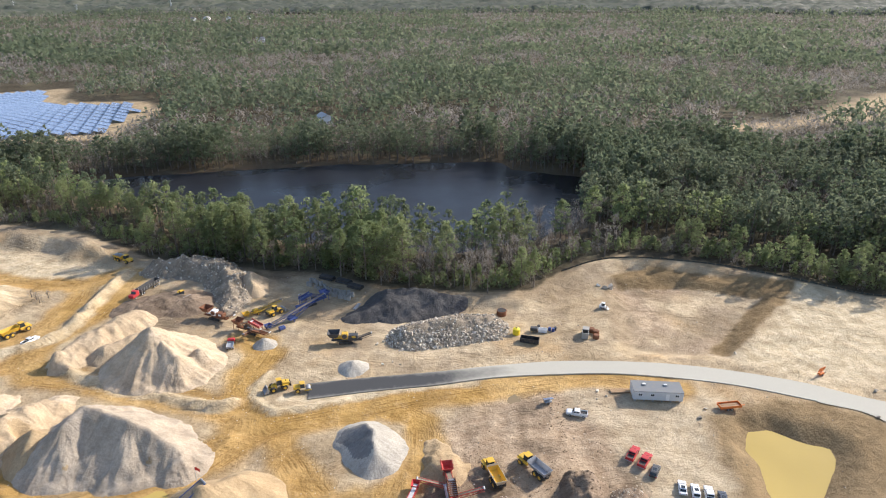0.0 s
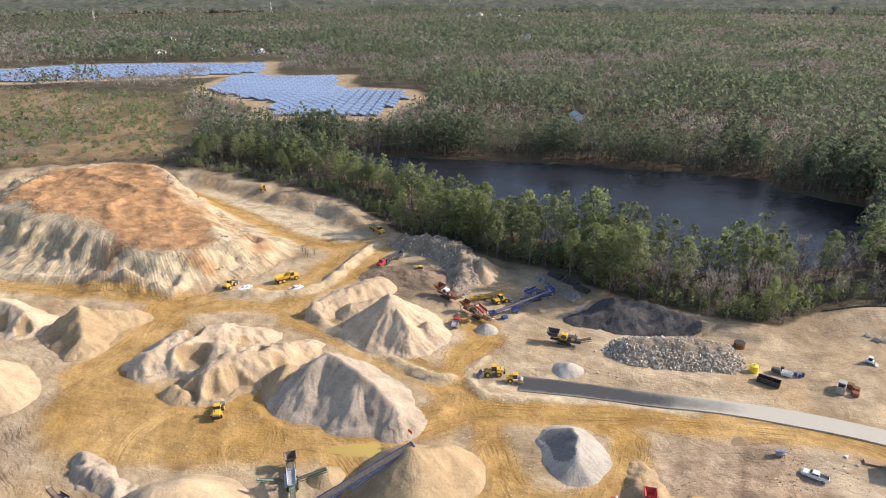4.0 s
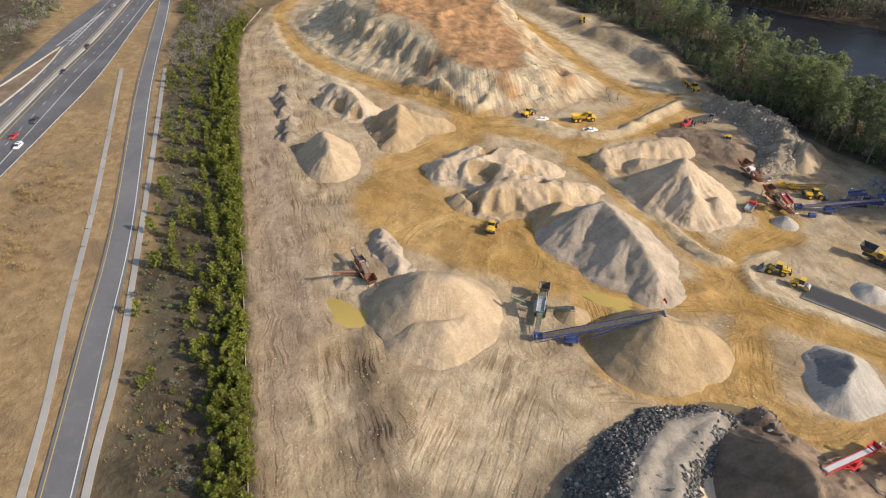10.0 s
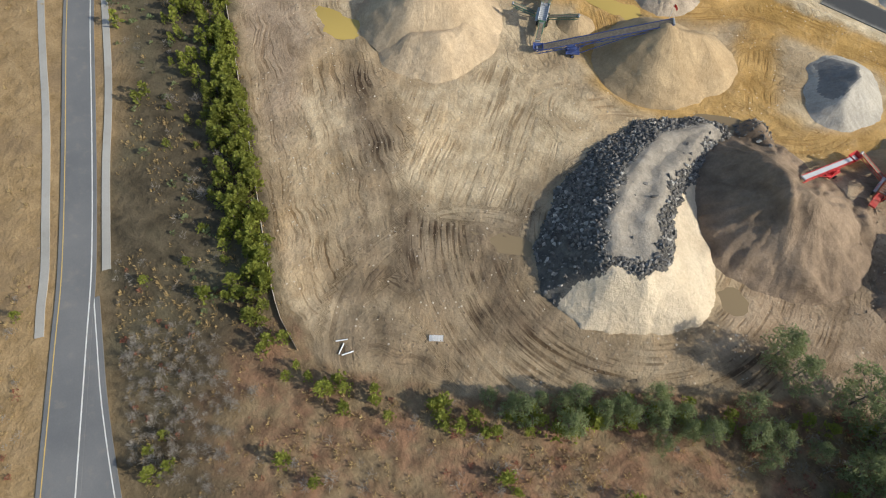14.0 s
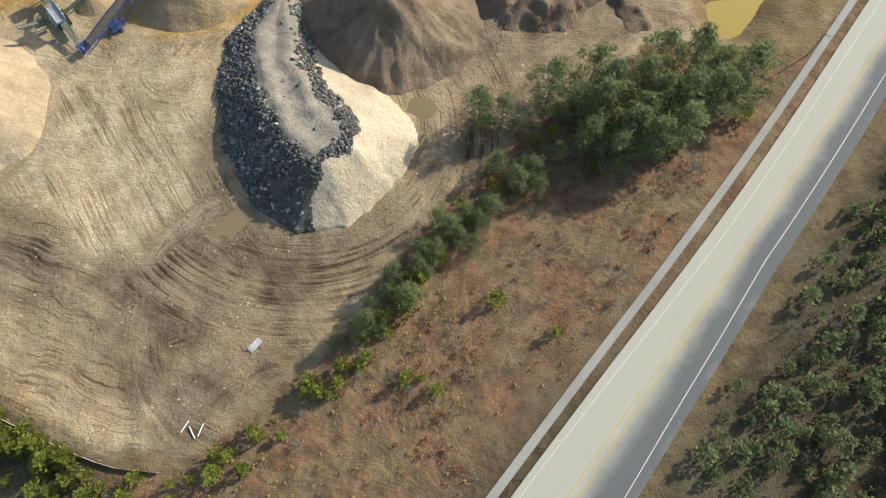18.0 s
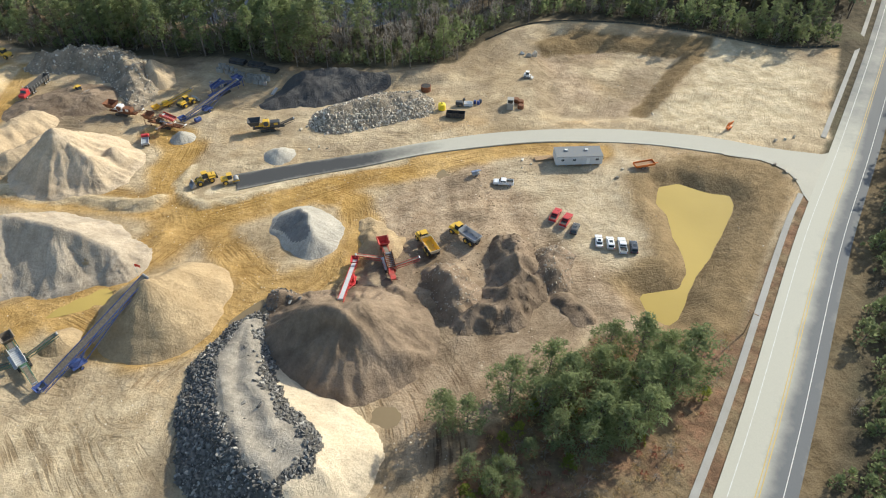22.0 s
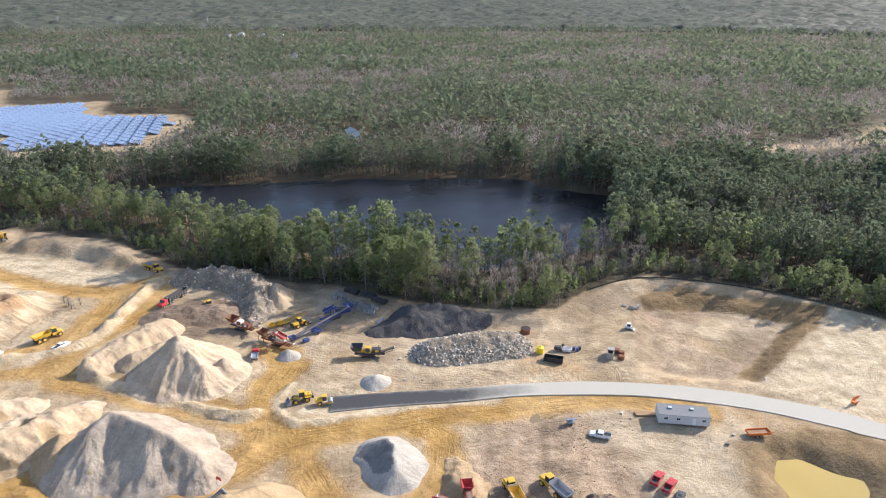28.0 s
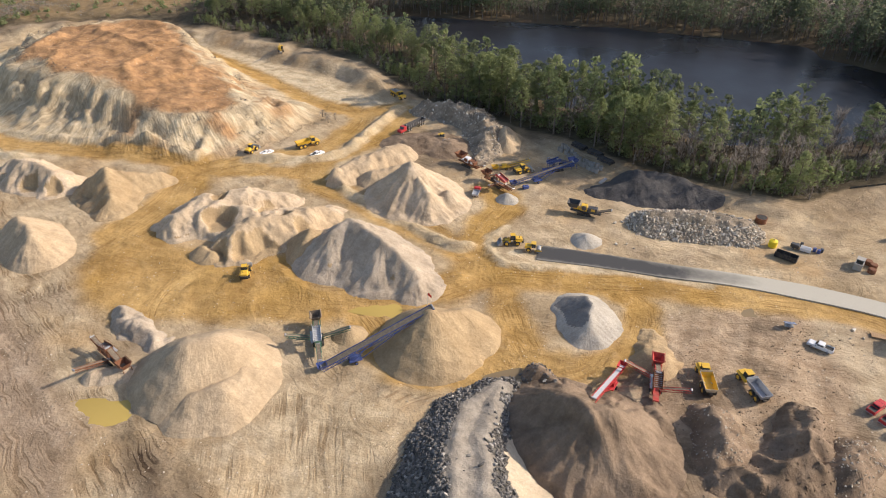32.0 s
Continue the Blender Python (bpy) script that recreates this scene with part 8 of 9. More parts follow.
def screener(label, at, turn, main, accent, left=None, right=None, tail=True, bin_mat=None):
    """Mobile screen: hopper at +x, screen box, side belts and a tail belt at -x."""
    t = thing("mobile_screener", label, "screening plant", at, turn)
    crawler(t, -2.6, 1.4, 1.15)
    pbox(t, "chassis", main, (12.5, 1.3, 0.45), (0, 0, 1.25), bevel=0)
    hopper(t, bin_mat or main, 4.2, 7.4, 1.35, 2.2, 3.7)
    for s in (-1, 1):
        pbox(t, "hopper_wing", bin_mat or main, (3.0, 0.1, 0.6), (5.8, s * 1.45, 3.85), (s * 12, 0, 0), 0.02)
        beam(t, "hopper_leg", main, (4.8, s * 1.0, 0.0), (4.8, s * 1.0, 2.4), 0.16, 0.16)
        beam(t, "hopper_leg", main, (7.0, s * 1.0, 0.0), (7.0, s * 1.0, 2.4), 0.16, 0.16)
    conveyor(t, (5.8, 0, 2.0), (-0.6, 0, 4.6), 1.3, main)
    box = pbox(t, "screen_box", accent, (4.6, 1.9, 0.2), (-2.2, 0, 4.1), (0, -14, 0))
    for s in (-1, 1):
        pbox(t, "screen_side", accent, (4.8, 0.1, 0.9), (-2.2, s * 0.98, 4.3), (0, -14, 0))
    for k in range(9):
        x = -4.2 + k * 0.5
        pbox(box, "screen_bar", "steel", (0.08, 1.8, 0.06), (x, 0, 4.26 + (x + 2.2) * 0.25), bevel=0)
    pbox(t, "engine_box", "black", (2.2, 1.5, 1.2), (1.6, 0, 2.1), bevel=0.06)
    pbox(t, "walkway", "galvanized", (4.6, 0.6, 0.08), (-2.0, 1.4, 3.0), bevel=0)
    for k in range(4):
        beam(t, "guard_post", main, (-4.2 + k * 1.5, 1.68, 3.0), (-4.2 + k * 1.5, 1.68, 4.0), 0.05, 0.05)
    beam(t, "guard_rail", main, (-4.2, 1.68, 4.0), (0.3, 1.68, 4.0), 0.05, 0.05)
    for s in (-1, 1):
        beam(t, "frame_post", main, (-4.2, s * 0.8, 1.2), (-4.2, s * 0.8, 3.7), 0.16, 0.16)
        beam(t, "frame_post", main, (-0.3, s * 0.8, 1.2), (-0.3, s * 0.8, 4.4), 0.16, 0.16)
    if left:
        conveyor(t, (left[0], 0.9, 1.8), (left[1], left[2], left[3]), 0.8, main)
    if right:
        conveyor(t, (right[0], -0.9, 1.8), (right[1], right[2], right[3]), 0.8, main)
    if tail:
        conveyor(t, (-4.2, 0, 2.4), tail, 1.1, main)
    return t


def stacker(label, at, turn, long, top, mat, w=1.1, wheels=0.45, belt="belt"):
    """Wheeled stacking conveyor: low end at the origin, head at +x."""
    t = thing("stacker_conveyor", label, "conveyor", at, turn)
    conveyor(t, (0, 0, 1.0), (long, 0, top), w, mat, belt, deep=0.7)
    tray(t, "feed_boot", mat, rect(-1.0, 1.4, -1.0, 1.0), rect(-0.6, 1.0, -0.5, 0.5), 0.7, 1.9, 0.8)
    ax = long * wheels
    zc = 1.0 + (top - 1.0) * wheels
    pbox(t, "axle_frame", mat, (3.2, 2.2, 0.3), (ax - 2.0, 0, 0.95), bevel=0.03)
    pbox(t, "power_pack", mat, (1.8, 1.2, 0.9), (ax - 2.4, 0.2, 1.5), bevel=0.05)
    for s in (-1, 1):
        wheel(t, ax - 2.0, s * 1.3, 0.5, 0.35, mat)
        beam(t, "support_strut", mat, (ax - 1.0, s * 0.9, 1.0), (long * 0.7, s * w / 2, 1.0 + (top - 1.0) * 0.7 - 0.7), 0.14, 0.14)
        beam(t, "support_strut", mat, (ax - 2.6, s * 0.9, 1.0), (long * 0.38, s * w / 2, 1.0 + (top - 1.0) * 0.38 - 0.7), 0.14, 0.14)
    return t


def crusher(label, at, turn, main, accent):
    t = thing("jaw_crusher", label, "crusher", at, turn)
    crawler(t, -2.4, 1.8, 1.2)
    pbox(t, "chassis", main, (10.0, 1.4, 0.5), (0, 0, 1.3), bevel=0)
    hopper(t, main, -6.2, -2.2, 1.7, 2.4, 4.2)
    pbox(t, "feeder", accent, (3.0, 1.3, 0.6), (-2.6, 0, 2.2))
    pbox(t, "jaw_box", accent, (2.0, 1.9, 2.0), (-0.6, 0, 2.7), bevel=0.08)
    for s in (-1, 1):
        pcyl(t, "flywheel", main, 0.8, 0.25, (-0.6, s * 1.1, 2.9), 'y', 20)
    pbox(t, "engine_box", main, (3.0, 2.0, 1.5), (2.2, 0, 2.4), bevel=0.08)
    pbox(t, "engine_panel", accent, (1.2, 2.04, 0.8), (2.4, 0, 2.6), bevel=0.02)
    conveyor(t, (2.0, 0, 1.1), (8.2, 0, 3.4), 1.1, main)
    pcyl(t, "exhaust", "black", 0.1, 0.9, (3.0, 0.5, 3.5), 'z', 8)
    return t

# ---- plant and machines on the site ----
def at(x, y, dz=0.0):
    return (x, y, zat(x, y) + dz)


screener("red mobile screening plant with a steel grid deck", at(1.6, 115), 98, "red_dusty", "rust", left=(1.0, 1.8, 7.6, 4.0), right=(-2.5, -3.0, -7.2, 3.6), tail=None)
stacker("red wheeled stacking conveyor beside the loam pile", at(-6.6, 117.5), -99, 20.0, 8.2, "red", 1.2, belt="galvanized")
screener("green mobile screening plant with black side belts", at(-78.5, 96.2), 127, "green", "galvanized", left=(-1.0, -1.3, 7.6, 4.2), right=(-1.0, -1.9, -8.2, 4.2), tail=(-9.4, 0, 1.7), bin_mat="belt")
stacker("long blue stacking conveyor reaching over the sand cone", at(-71.8, 87.6), 46, 28.5, 10.9, "blue", 2.0, 0.36)
screener("rusty old screening plant with one side belt", at(-119, 69), -14, "rust", "rust", right=(0.0, 1.0, -8.8, 5.0), tail=(-8.6, 0, 3.6))
crusher("black and yellow tracked jaw crusher", at(-32, 184), 3, "charcoal", "yellow")
crusher("rusty red and white tracked jaw crusher", at(-80.5, 200.2), -24, "rust", "white")
screener("rust-red screening plant fed by the crusher", at(-65.5, 190.6), 154, "rust", "red_dusty", left=(-1.0, -2.0, 6.0, 3.2), tail=(-8.0, 0, 2.2))
stacker("blue conveyor of the washing plant", at(-60.5, 192.5), 41, 23.0, 6.2, "blue", 1.4, 0.5)
screener("blue washing plant beside the stone blocks", at(-49, 211), 41, "blue", "blue", left=(-1.0, -2.0, 5.0, 3.0), tail=None)
stacker("low yellow radial conveyor parked by the plant", at(-70.7, 201.5), 40, 14.0, 2.6, "yellow", 1.0)

wheel_loader("yellow wheel loader crossing the orange haul road", at(-113, 111), 123, 0.3, k=1.35)
wheel_loader("yellow wheel loader parked at the pavement end", at(-48.5, 157.3), 205, 0.1)
roller("yellow road roller on the new pavement", at(-41.2, 156.6, 0.2), 14)
wheel_loader("yellow wheel loader with a raised steel bucket", at(-98.5, 216), -39, 0.8)
wheel_loader("yellow loader parked behind the white truck", at(-163, 177), 95, 0.2)
wheel_loader("small yellow loader among the conveyors", at(-60.5, 204.2), 47, 0.3)
hauler("yellow articulated dump truck with an orange-lined bed", at(12.0, 121), 108, "cream", "yellow")
hauler("yellow articulated dump truck with a grey steel bed", at(22.0, 123.2), 126, "grey_paint", "steel")
hauler("loaded yellow dump truck on the haul road", at(-136, 249), -27, "yellow", "steel")
hauler("yellow dump truck parked by the white pickup", at(-146, 190.5), 59, "yellow", "yellow")
excavator("yellow excavator on the bank by the woods", at(-222, 277), -50)
bulldozer("yellow bulldozer on the orange hilltop", at(-313, 258), 24)


def dump_rig():
    t = thing("tractor_trailer", "red truck with a black dump trailer", "truck", at(-115.5, 222), -106)
    pprism(t, "cab", "red", [(4.2, 0.9), (4.2, 2.9), (5.6, 2.9), (6.0, 1.9), (7.4, 1.8), (7.5, 0.8)], -1.15, 1.15, 0.08)
    pprism(t, "windshield", "glass", [(5.62, 2.75), (5.98, 1.95), (6.05, 1.98), (5.7, 2.8)], -1.0, 1.0, 0)
    pbox(t, "frame", "black", (14.0, 0.9, 0.3), (-0.4, 0, 0.95), bevel=0)
    tray(t, "dump_body", "charcoal", rect(-7.6, 3.4, -1.25, 1.25), rect(-7.4, 3.2, -1.0, 1.0), 1.3, 2.7, 1.45)
    for k in range(8):
        for s in (-1, 1):
            pbox(t, "side_post", "galvanized", (0.12, 0.08, 1.3), (-7.0 + 1.4 * k, s * 1.3, 2.0), bevel=0)
    for s in (-1, 1):
        for x in (-6.6, -5.4, -4.2, 1.6, 2.8, 6.3):
            wheel(t, x, s * 1.0, 0.52, 0.4)
        pcyl(t, "exhaust", "silver", 0.1, 2.4, (4.0, s * 1.0, 2.4), 'z', 8)
    return t


dump_rig()


def flatbed():
    t = thing("flatbed_truck", "small red truck with a grey load bed", "truck", at(-70, 182), 100)
    pprism(t, "cab", "red", [(0.9, 0.7), (0.9, 2.2), (2.0, 2.2), (2.4, 1.4), (3.2, 1.3), (3.3, 0.6)], -1.05, 1.05, 0.07)
    pprism(t, "windshield", "glass", [(2.02, 2.08), (2.36, 1.45), (2.42, 1.48), (2.08, 2.12)], -0.9, 0.9, 0)
    tray(t, "bed", "grey_paint", rect(-3.0, 0.7, -1.1, 1.1), rect(-3.0, 0.7, -1.05, 1.05), 1.0, 1.6, 1.1)
    pbox(t, "frame", "black", (5.8, 0.8, 0.25), (0, 0, 0.75), bevel=0)
    for s in (-1, 1):
        for x in (-1.9, 2.2):
            wheel(t, x, s * 0.95, 0.44, 0.3)


flatbed()
pickup("white pickup truck with a black open bed", at(36.8, 145.2), 165, "white")
pickup("bright red pickup truck with an empty black bed", at(47.6, 128.4), 56, "red", "cars in the gravel lot")
pickup("bright red pickup truck parked beside its twin", at(49.8, 125.7), 54, "red", "cars in the gravel lot")
suv("black car parked beside the red pickups", at(51.3, 122.3), 60, "charcoal", "cars in the gravel lot")
suv("white sedan in the gravel lot", at(56.0, 116.7), 76, "white", "cars in the gravel lot", True, "sedan")
suv("white sport utility car with a sunroof", at(58.7, 115.6), 77, "white", "cars in the gravel lot")
pickup("white crew-cab pickup parked in the row", at(61.4, 114.2), 77, "white", "cars in the gravel lot")
suv("dark blue-grey car at the end of the row", at(64.2, 113.4), 75, "navy", "cars in the gravel lot")
pickup("white utility truck with tool boxes and a small crane", at(-156.2, 177.5), 80, "white", rack=True)
pickup("white pickup truck half hidden by a windrow", at(-137.5, 184.5), 70, "white")
pickup("red pickup truck on the back of the hill", at(-351, 250), 75, "red")


# ---- site office and stores ----
def office():
    t = thing("office_trailer", "long grey office trailer with a flat roof", "trailer", at(61.0, 153.2), -5)
    pbox(t, "body", "siding", (13.8, 5.4, 2.7), (0, 0, 2.0), bevel=0.03)
    pbox(t, "roof", "roof_grey", (14.0, 5.6, 0.14), (0, 0, 3.43), bevel=0.03, label="stained grey flat roof")
    for k in range(27):
        pbox(t, "siding_board", "siding", (0.04, 0.03, 2.6), (-6.6 + k * 0.508, -2.715, 2.0), bevel=0)
    for x in (-5.0, -1.6, 5.2):
        w = pbox(t, "window", "white", (1.1, 0.06, 0.8), (x, -2.72, 2.35), bevel=0.01)
        pbox(w, "pane", "glass", (0.44, 0.03, 0.66), (x - 0.25, -2.755, 2.35), bevel=0)
        pbox(w, "pane", "glass", (0.44, 0.03, 0.66), (x + 0.25, -2.755, 2.35), bevel=0)
    pbox(t, "door", "white", (0.95, 0.06, 2.05), (2.6, -2.72, 1.75), bevel=0.01)
    for k in range(6):
        for s in (-1, 1):
            pbox(t, "block_pier", "concrete", (0.4, 0.4, 0.66), (-6.2 + k * 2.48, s * 2.3, 0.33), bevel=0.02)
    for x in (-3.5, 2.5):
        pbox(t, "roof_unit", "galvanized", (1.0, 0.8, 0.4), (x, 0.6, 3.7))
    pbox(t, "tow_bar", "black", (1.4, 0.2, 0.15), (7.5, 0, 0.75), bevel=0)


office()
deck = thing("timber_deck", "red-brown timber ramp beside the office trailer", "deck", at(51.5, 155.8), 3)
for k in range(12):
    pbox(deck, "plank", "wood", (0.42, 1.9, 0.07), (-2.6 + 0.47 * k, 0, 0.42), bevel=0.01)
for s in (-1, 1):
    pbox(deck, "joist", "wood", (5.6, 0.12, 0.36), (0, s * 0.8, 0.19), bevel=0)

box = thing("solar_trailer", "small dark solar panel on a site trailer", "trailer", at(29.6, 150.2), 14)
pbox(box, "panel", "panel", (2.7, 1.8, 0.08), (0, 0, 1.6), (-22, 0, 0), 0.01)
pbox(box, "frame", "grey_paint", (2.0, 1.2, 0.5), (0, 0.1, 0.65))
for s in (-1, 1):
    wheel(box, 0, s * 0.75, 0.32, 0.2)
    beam(box, "post", "galvanized", (s * 0.9, 0.1, 0.8), (s * 0.9, 0.1, 1.6), 0.08, 0.08)


def dumpster(label, x, y, turn, mat, L=6.2, W=2.4, h=1.8):
    t = thing("dumpster", label, "container", at(x, y), turn)
    tray(t, "body", mat, rect(-L / 2, L / 2, -W / 2, W / 2), rect(-L / 2, L / 2, -W / 2, W / 2), 0.25, h, 0.4)
    for k in range(int(L)):
        for s in (-1, 1):
            pbox(t, "rib", mat, (0.1, 0.1, h - 0.35), (-L / 2 + 0.5 + k, s * (W / 2 + 0.04), h / 2 + 0.1), bevel=0)
    for s in (-1, 1):
        pbox(t, "skid", "black", (L, 0.15, 0.26), (0, s * 0.6, 0.13), bevel=0)
    return t


dumpster("black open roll-off container", 28.6, 183.4, -16, "black")
dumpster("white storage tote rack with blue barrels", 34.0, 190.5, -10, "white", 3.0, 1.8, 1.3)
tank = thing("water_tank", "bright yellow upright plastic water tank", "tank", at(24.8, 189.0))
pcyl(tank, "shell", "tank_yellow", 1.25, 2.2, (0, 0, 1.1), 'z', 28, bevel=0.15)
pcyl(tank, "dome", "tank_yellow", 1.2, 0.3, (0, 0, 2.34), 'z', 28, r2=0.4)
pcyl(tank, "lid", "black", 0.28, 0.1, (0, 0, 2.53), 'z', 16)
for k in range(3):
    pcyl(tank, "hoop", "tank_yellow", 1.28, 0.07, (0, 0, 0.5 + 0.6 * k), 'z', 28)
rt = thing("steel_tank", "rusty upright steel ring tank", "tank", at(21.0, 203.0))
pcyl(rt, "shell", "rust", 1.75, 1.9, (0, 0, 0.95), 'z', 28)
# a black disc on the capped shell stands in for the shaded hollow
pcyl(rt, "hollow_shade", "black", 1.6, 0.06, (0, 0, 1.9), 'z', 28)
pcyl(rt, "rim", "rust", 1.85, 0.15, (0, 0, 1.78), 'z', 28)
for k, (x, y, m) in enumerate(((36.5, 191.5, "blue"), (37.6, 190.8, "blue"), (38.4, 191.6, "navy"), (31.8, 192.0, "charcoal"), (33.0, 193.2, "black"))):
    d = thing("barrel", f"{m} steel barrel among site stores", "barrel", at(x, y), group="barrels by the tank")
    pcyl(d, "shell", m, 0.5, 1.2, (0, 0, 0.6), 'z', 16, bevel=0.04)
    pcyl(d, "lid", m, 0.46, 0.05, (0, 0, 1.22), 'z', 16)
gen = thing("generator", "dark compressor trailer among site stores", "generator", at(31.0, 190.8), -20)
pbox(gen, "housing", "charcoal", (2.4, 1.4, 1.2), (0, 0, 1.1), bevel=0.1)
pbox(gen, "tow_bar", "black", (1.2, 0.12, 0.12), (1.7, 0, 0.5), bevel=0)
for s in (-1, 1):
    wheel(gen, -0.2, s * 0.75, 0.32, 0.2)

vault = thing("concrete_vault", "grey precast concrete vault", "vault", at(47.9, 187.5), -16)
tray(vault, "body", "concrete", rect(-1.1, 1.1, -2.3, 2.3), rect(-1.1, 1.1, -2.3, 2.3), 0.0, 2.2, 0.3, lip=0.2)
pbox(vault, "cover", "concrete", (2.2, 2.2, 0.2), (0, 1.2, 2.3), bevel=0.02)
for k, (x, y) in enumerate(((51.2, 186.0), (51.8, 188.8), (50.6, 190.2))):
    d = thing("rusted_casting", "rust-brown iron casting stacked by the vault", "casting", at(x, y), 20 * k, "iron castings by the vault")
    pcyl(d, "ring", "rust", 1.05, 1.3, (0, 0, 0.65), 'z', 18, bevel=0.05)
    pcyl(d, "cover", "rust", 0.85, 0.08, (0, 0, 1.34), 'z', 18)


def skid_steer():
    t = thing("skid_steer", "white compact skid steer beside rubble", "loader", at(58.5, 207.5), -20)
    pbox(t, "body", "white", (2.2, 1.4, 0.9), (-0.2, 0, 0.85), bevel=0.08)
    cab = pbox(t, "cab", "glass", (1.2, 1.2, 1.1), (0.0, 0, 1.75), taper=(0.9, 0.95))
    pbox(cab, "roof", "white", (1.3, 1.3, 0.1), (0, 0, 2.34))
    for s in (-1, 1):
        beam(t, "lift_arm", "white", (-1.1, s * 0.8, 1.5), (1.5, s * 0.8, 0.6), 0.14, 0.2)
        for x in (-0.7, 0.6):
            wheel(t, x, s * 0.82, 0.42, 0.28)
    pprism(t, "bucket", "steel", [(1.4, 0.15), (2.3, 0.12), (1.6, 0.3), (1.5, 0.8), (1.35, 0.8)], -0.95, 0.95, 0)


skid_steer()


def orange_rack():
    t = thing("equipment_trailer", "orange flatbed loaded with timber planks", "trailer", at(79.8, 147.6), 8)
    pbox(t, "deck", "orange", (6.2, 2.3, 0.18), (0, 0, 0.95))
    for s in (-1, 1):
        pbox(t, "side_board", "orange", (6.2, 0.08, 0.6), (0, s * 1.15, 1.3), bevel=0.01)
        for x in (-0.8, 0.3):
            wheel(t, x, s * 0.95, 0.42, 0.28)
    for x in (-3.1, 3.1):
        pbox(t, "end_board", "orange", (0.08, 2.3, 0.6), (x, 0, 1.3), bevel=0.01)
    for k in range(5):
        pbox(t, "plank", "wood", (5.6, 0.3, 0.1), (0, -0.8 + 0.4 * k, 1.12 + 0.03 * (k % 2)), bevel=0.01)
    pbox(t, "tow_bar", "orange", (1.6, 0.14, 0.14), (3.9, 0, 0.8), bevel=0)


orange_rack()
sign = thing("message_board", "orange road-work board on a small trailer", "sign", at(114.5, 164.0), 25)
pbox(sign, "panel", "orange", (2.6, 0.14, 1.5), (0, 0, 2.1), (12, 0, 0), 0.02)
pbox(sign, "base", "orange", (1.9, 1.0, 0.5), (0, 0, 0.7))
beam(sign, "mast", "black", (0, 0.1, 0.7), (0, 0.1, 1.6), 0.14, 0.14)
beam(sign, "tow_bar", "black", (0.9, 0, 0.5), (2.3, 0, 0.4), 0.1, 0.1)
for s in (-1, 1):
    wheel(sign, 0, s * 0.62, 0.32, 0.18)

# concrete manhole rings and black pipe stacks under the trees
ring_me = []
bm = bmesh.new()
a = np.linspace(0, 2 * math.pi, 18, endpoint=False)
loops = [[bm.verts.new((r * math.cos(t), r * math.sin(t), z)) for t in a] for r, z in ((0.75, 0), (0.75, 1.5), (0.6, 1.5), (0.6, 0.02))]
for p, q in zip(loops, loops[1:]):
    for i in range(18):
        bm.faces.new((p[i], p[(i + 1) % 18], q[(i + 1) % 18], q[i]))
bmesh.ops.recalc_face_normals(bm, faces=bm.faces)
ring_mesh = mesh_of("concrete_ring", bm, "concrete")
g_r = np.random.default_rng(33)
for k in range(26):
    f = (k // 2) / 12.5
    x, y = -52.5 + 18 * f + (k % 2) * 0.8 + g_r.normal() * 0.2, 224 - 10.5 * f + (k % 2) * 1.6 + g_r.normal() * 0.2
    ob = tagged(new("concrete_ring", ring_mesh), "pale precast concrete manhole ring", "concrete ring", "concrete rings under the trees")
    ob.matrix_world = Matrix.LocRotScale((x, y, zat(x, y) - 0.02), Euler((0, 0, k)), Vector((1, 1, 1)))
bm = bmesh.new()
loops = [[bm.verts.new((x, r * math.cos(t), r + 0.02 + r * math.sin(t))) for t in a] for x, r in ((-3, 0.38), (3, 0.38))] + [[bm.verts.new((x, 0.32 * math.cos(t), 0.40 + 0.32 * math.sin(t))) for t in a] for x in (3, -3)]
for p, q in zip(loops, loops[1:] + loops[:1]):
    for i in range(18):
        bm.faces.new((p[i], p[(i + 1) % 18], q[(i + 1) % 18], q[i]))
bmesh.ops.recalc_face_normals(bm, faces=bm.faces)
pipe_mesh = mesh_of("black_pipe", bm, "black")
for row, (x, y) in enumerate(((-45.5, 227.5), (-38.5, 224), (-33.5, 219.5))):
    for k in range(7):
        lay, i = (0, k) if k < 4 else (1, k - 4)
        ob = tagged(new("black_pipe", pipe_mesh), "black corrugated plastic drain pipe", "pipe", "black pipes stacked under the trees")
        off = (i - 1.5 + 0.5 * lay) * 0.8
        ob.matrix_world = pose(x + 0.47 * off, y + 0.88 * off, zat(x, y) + 0.66 * lay - 0.01, 0, 0, -28)
tb = thing("plastic_tank", "blue plastic tank by the washing plant", "tank", at(-55.5, 192.4), 41)
pbox(tb, "shell", "blue", (2.2, 1.4, 1.2), (0, 0, 0.7), bevel=0.2)
pcyl(tb, "cap", "black", 0.2, 0.1, (0, 0, 1.34), 'z', 12)
tl = thing("sheet_stack", "stack of pale teal metal sheets", "sheets", at(-31.8, 209), 73)
for k in range(4):
    pbox(tl, "sheet", "silver", (4.6, 1.1, 0.05), (0.05 * k, 0.03 * k, 0.06 + 0.07 * k), bevel=0)


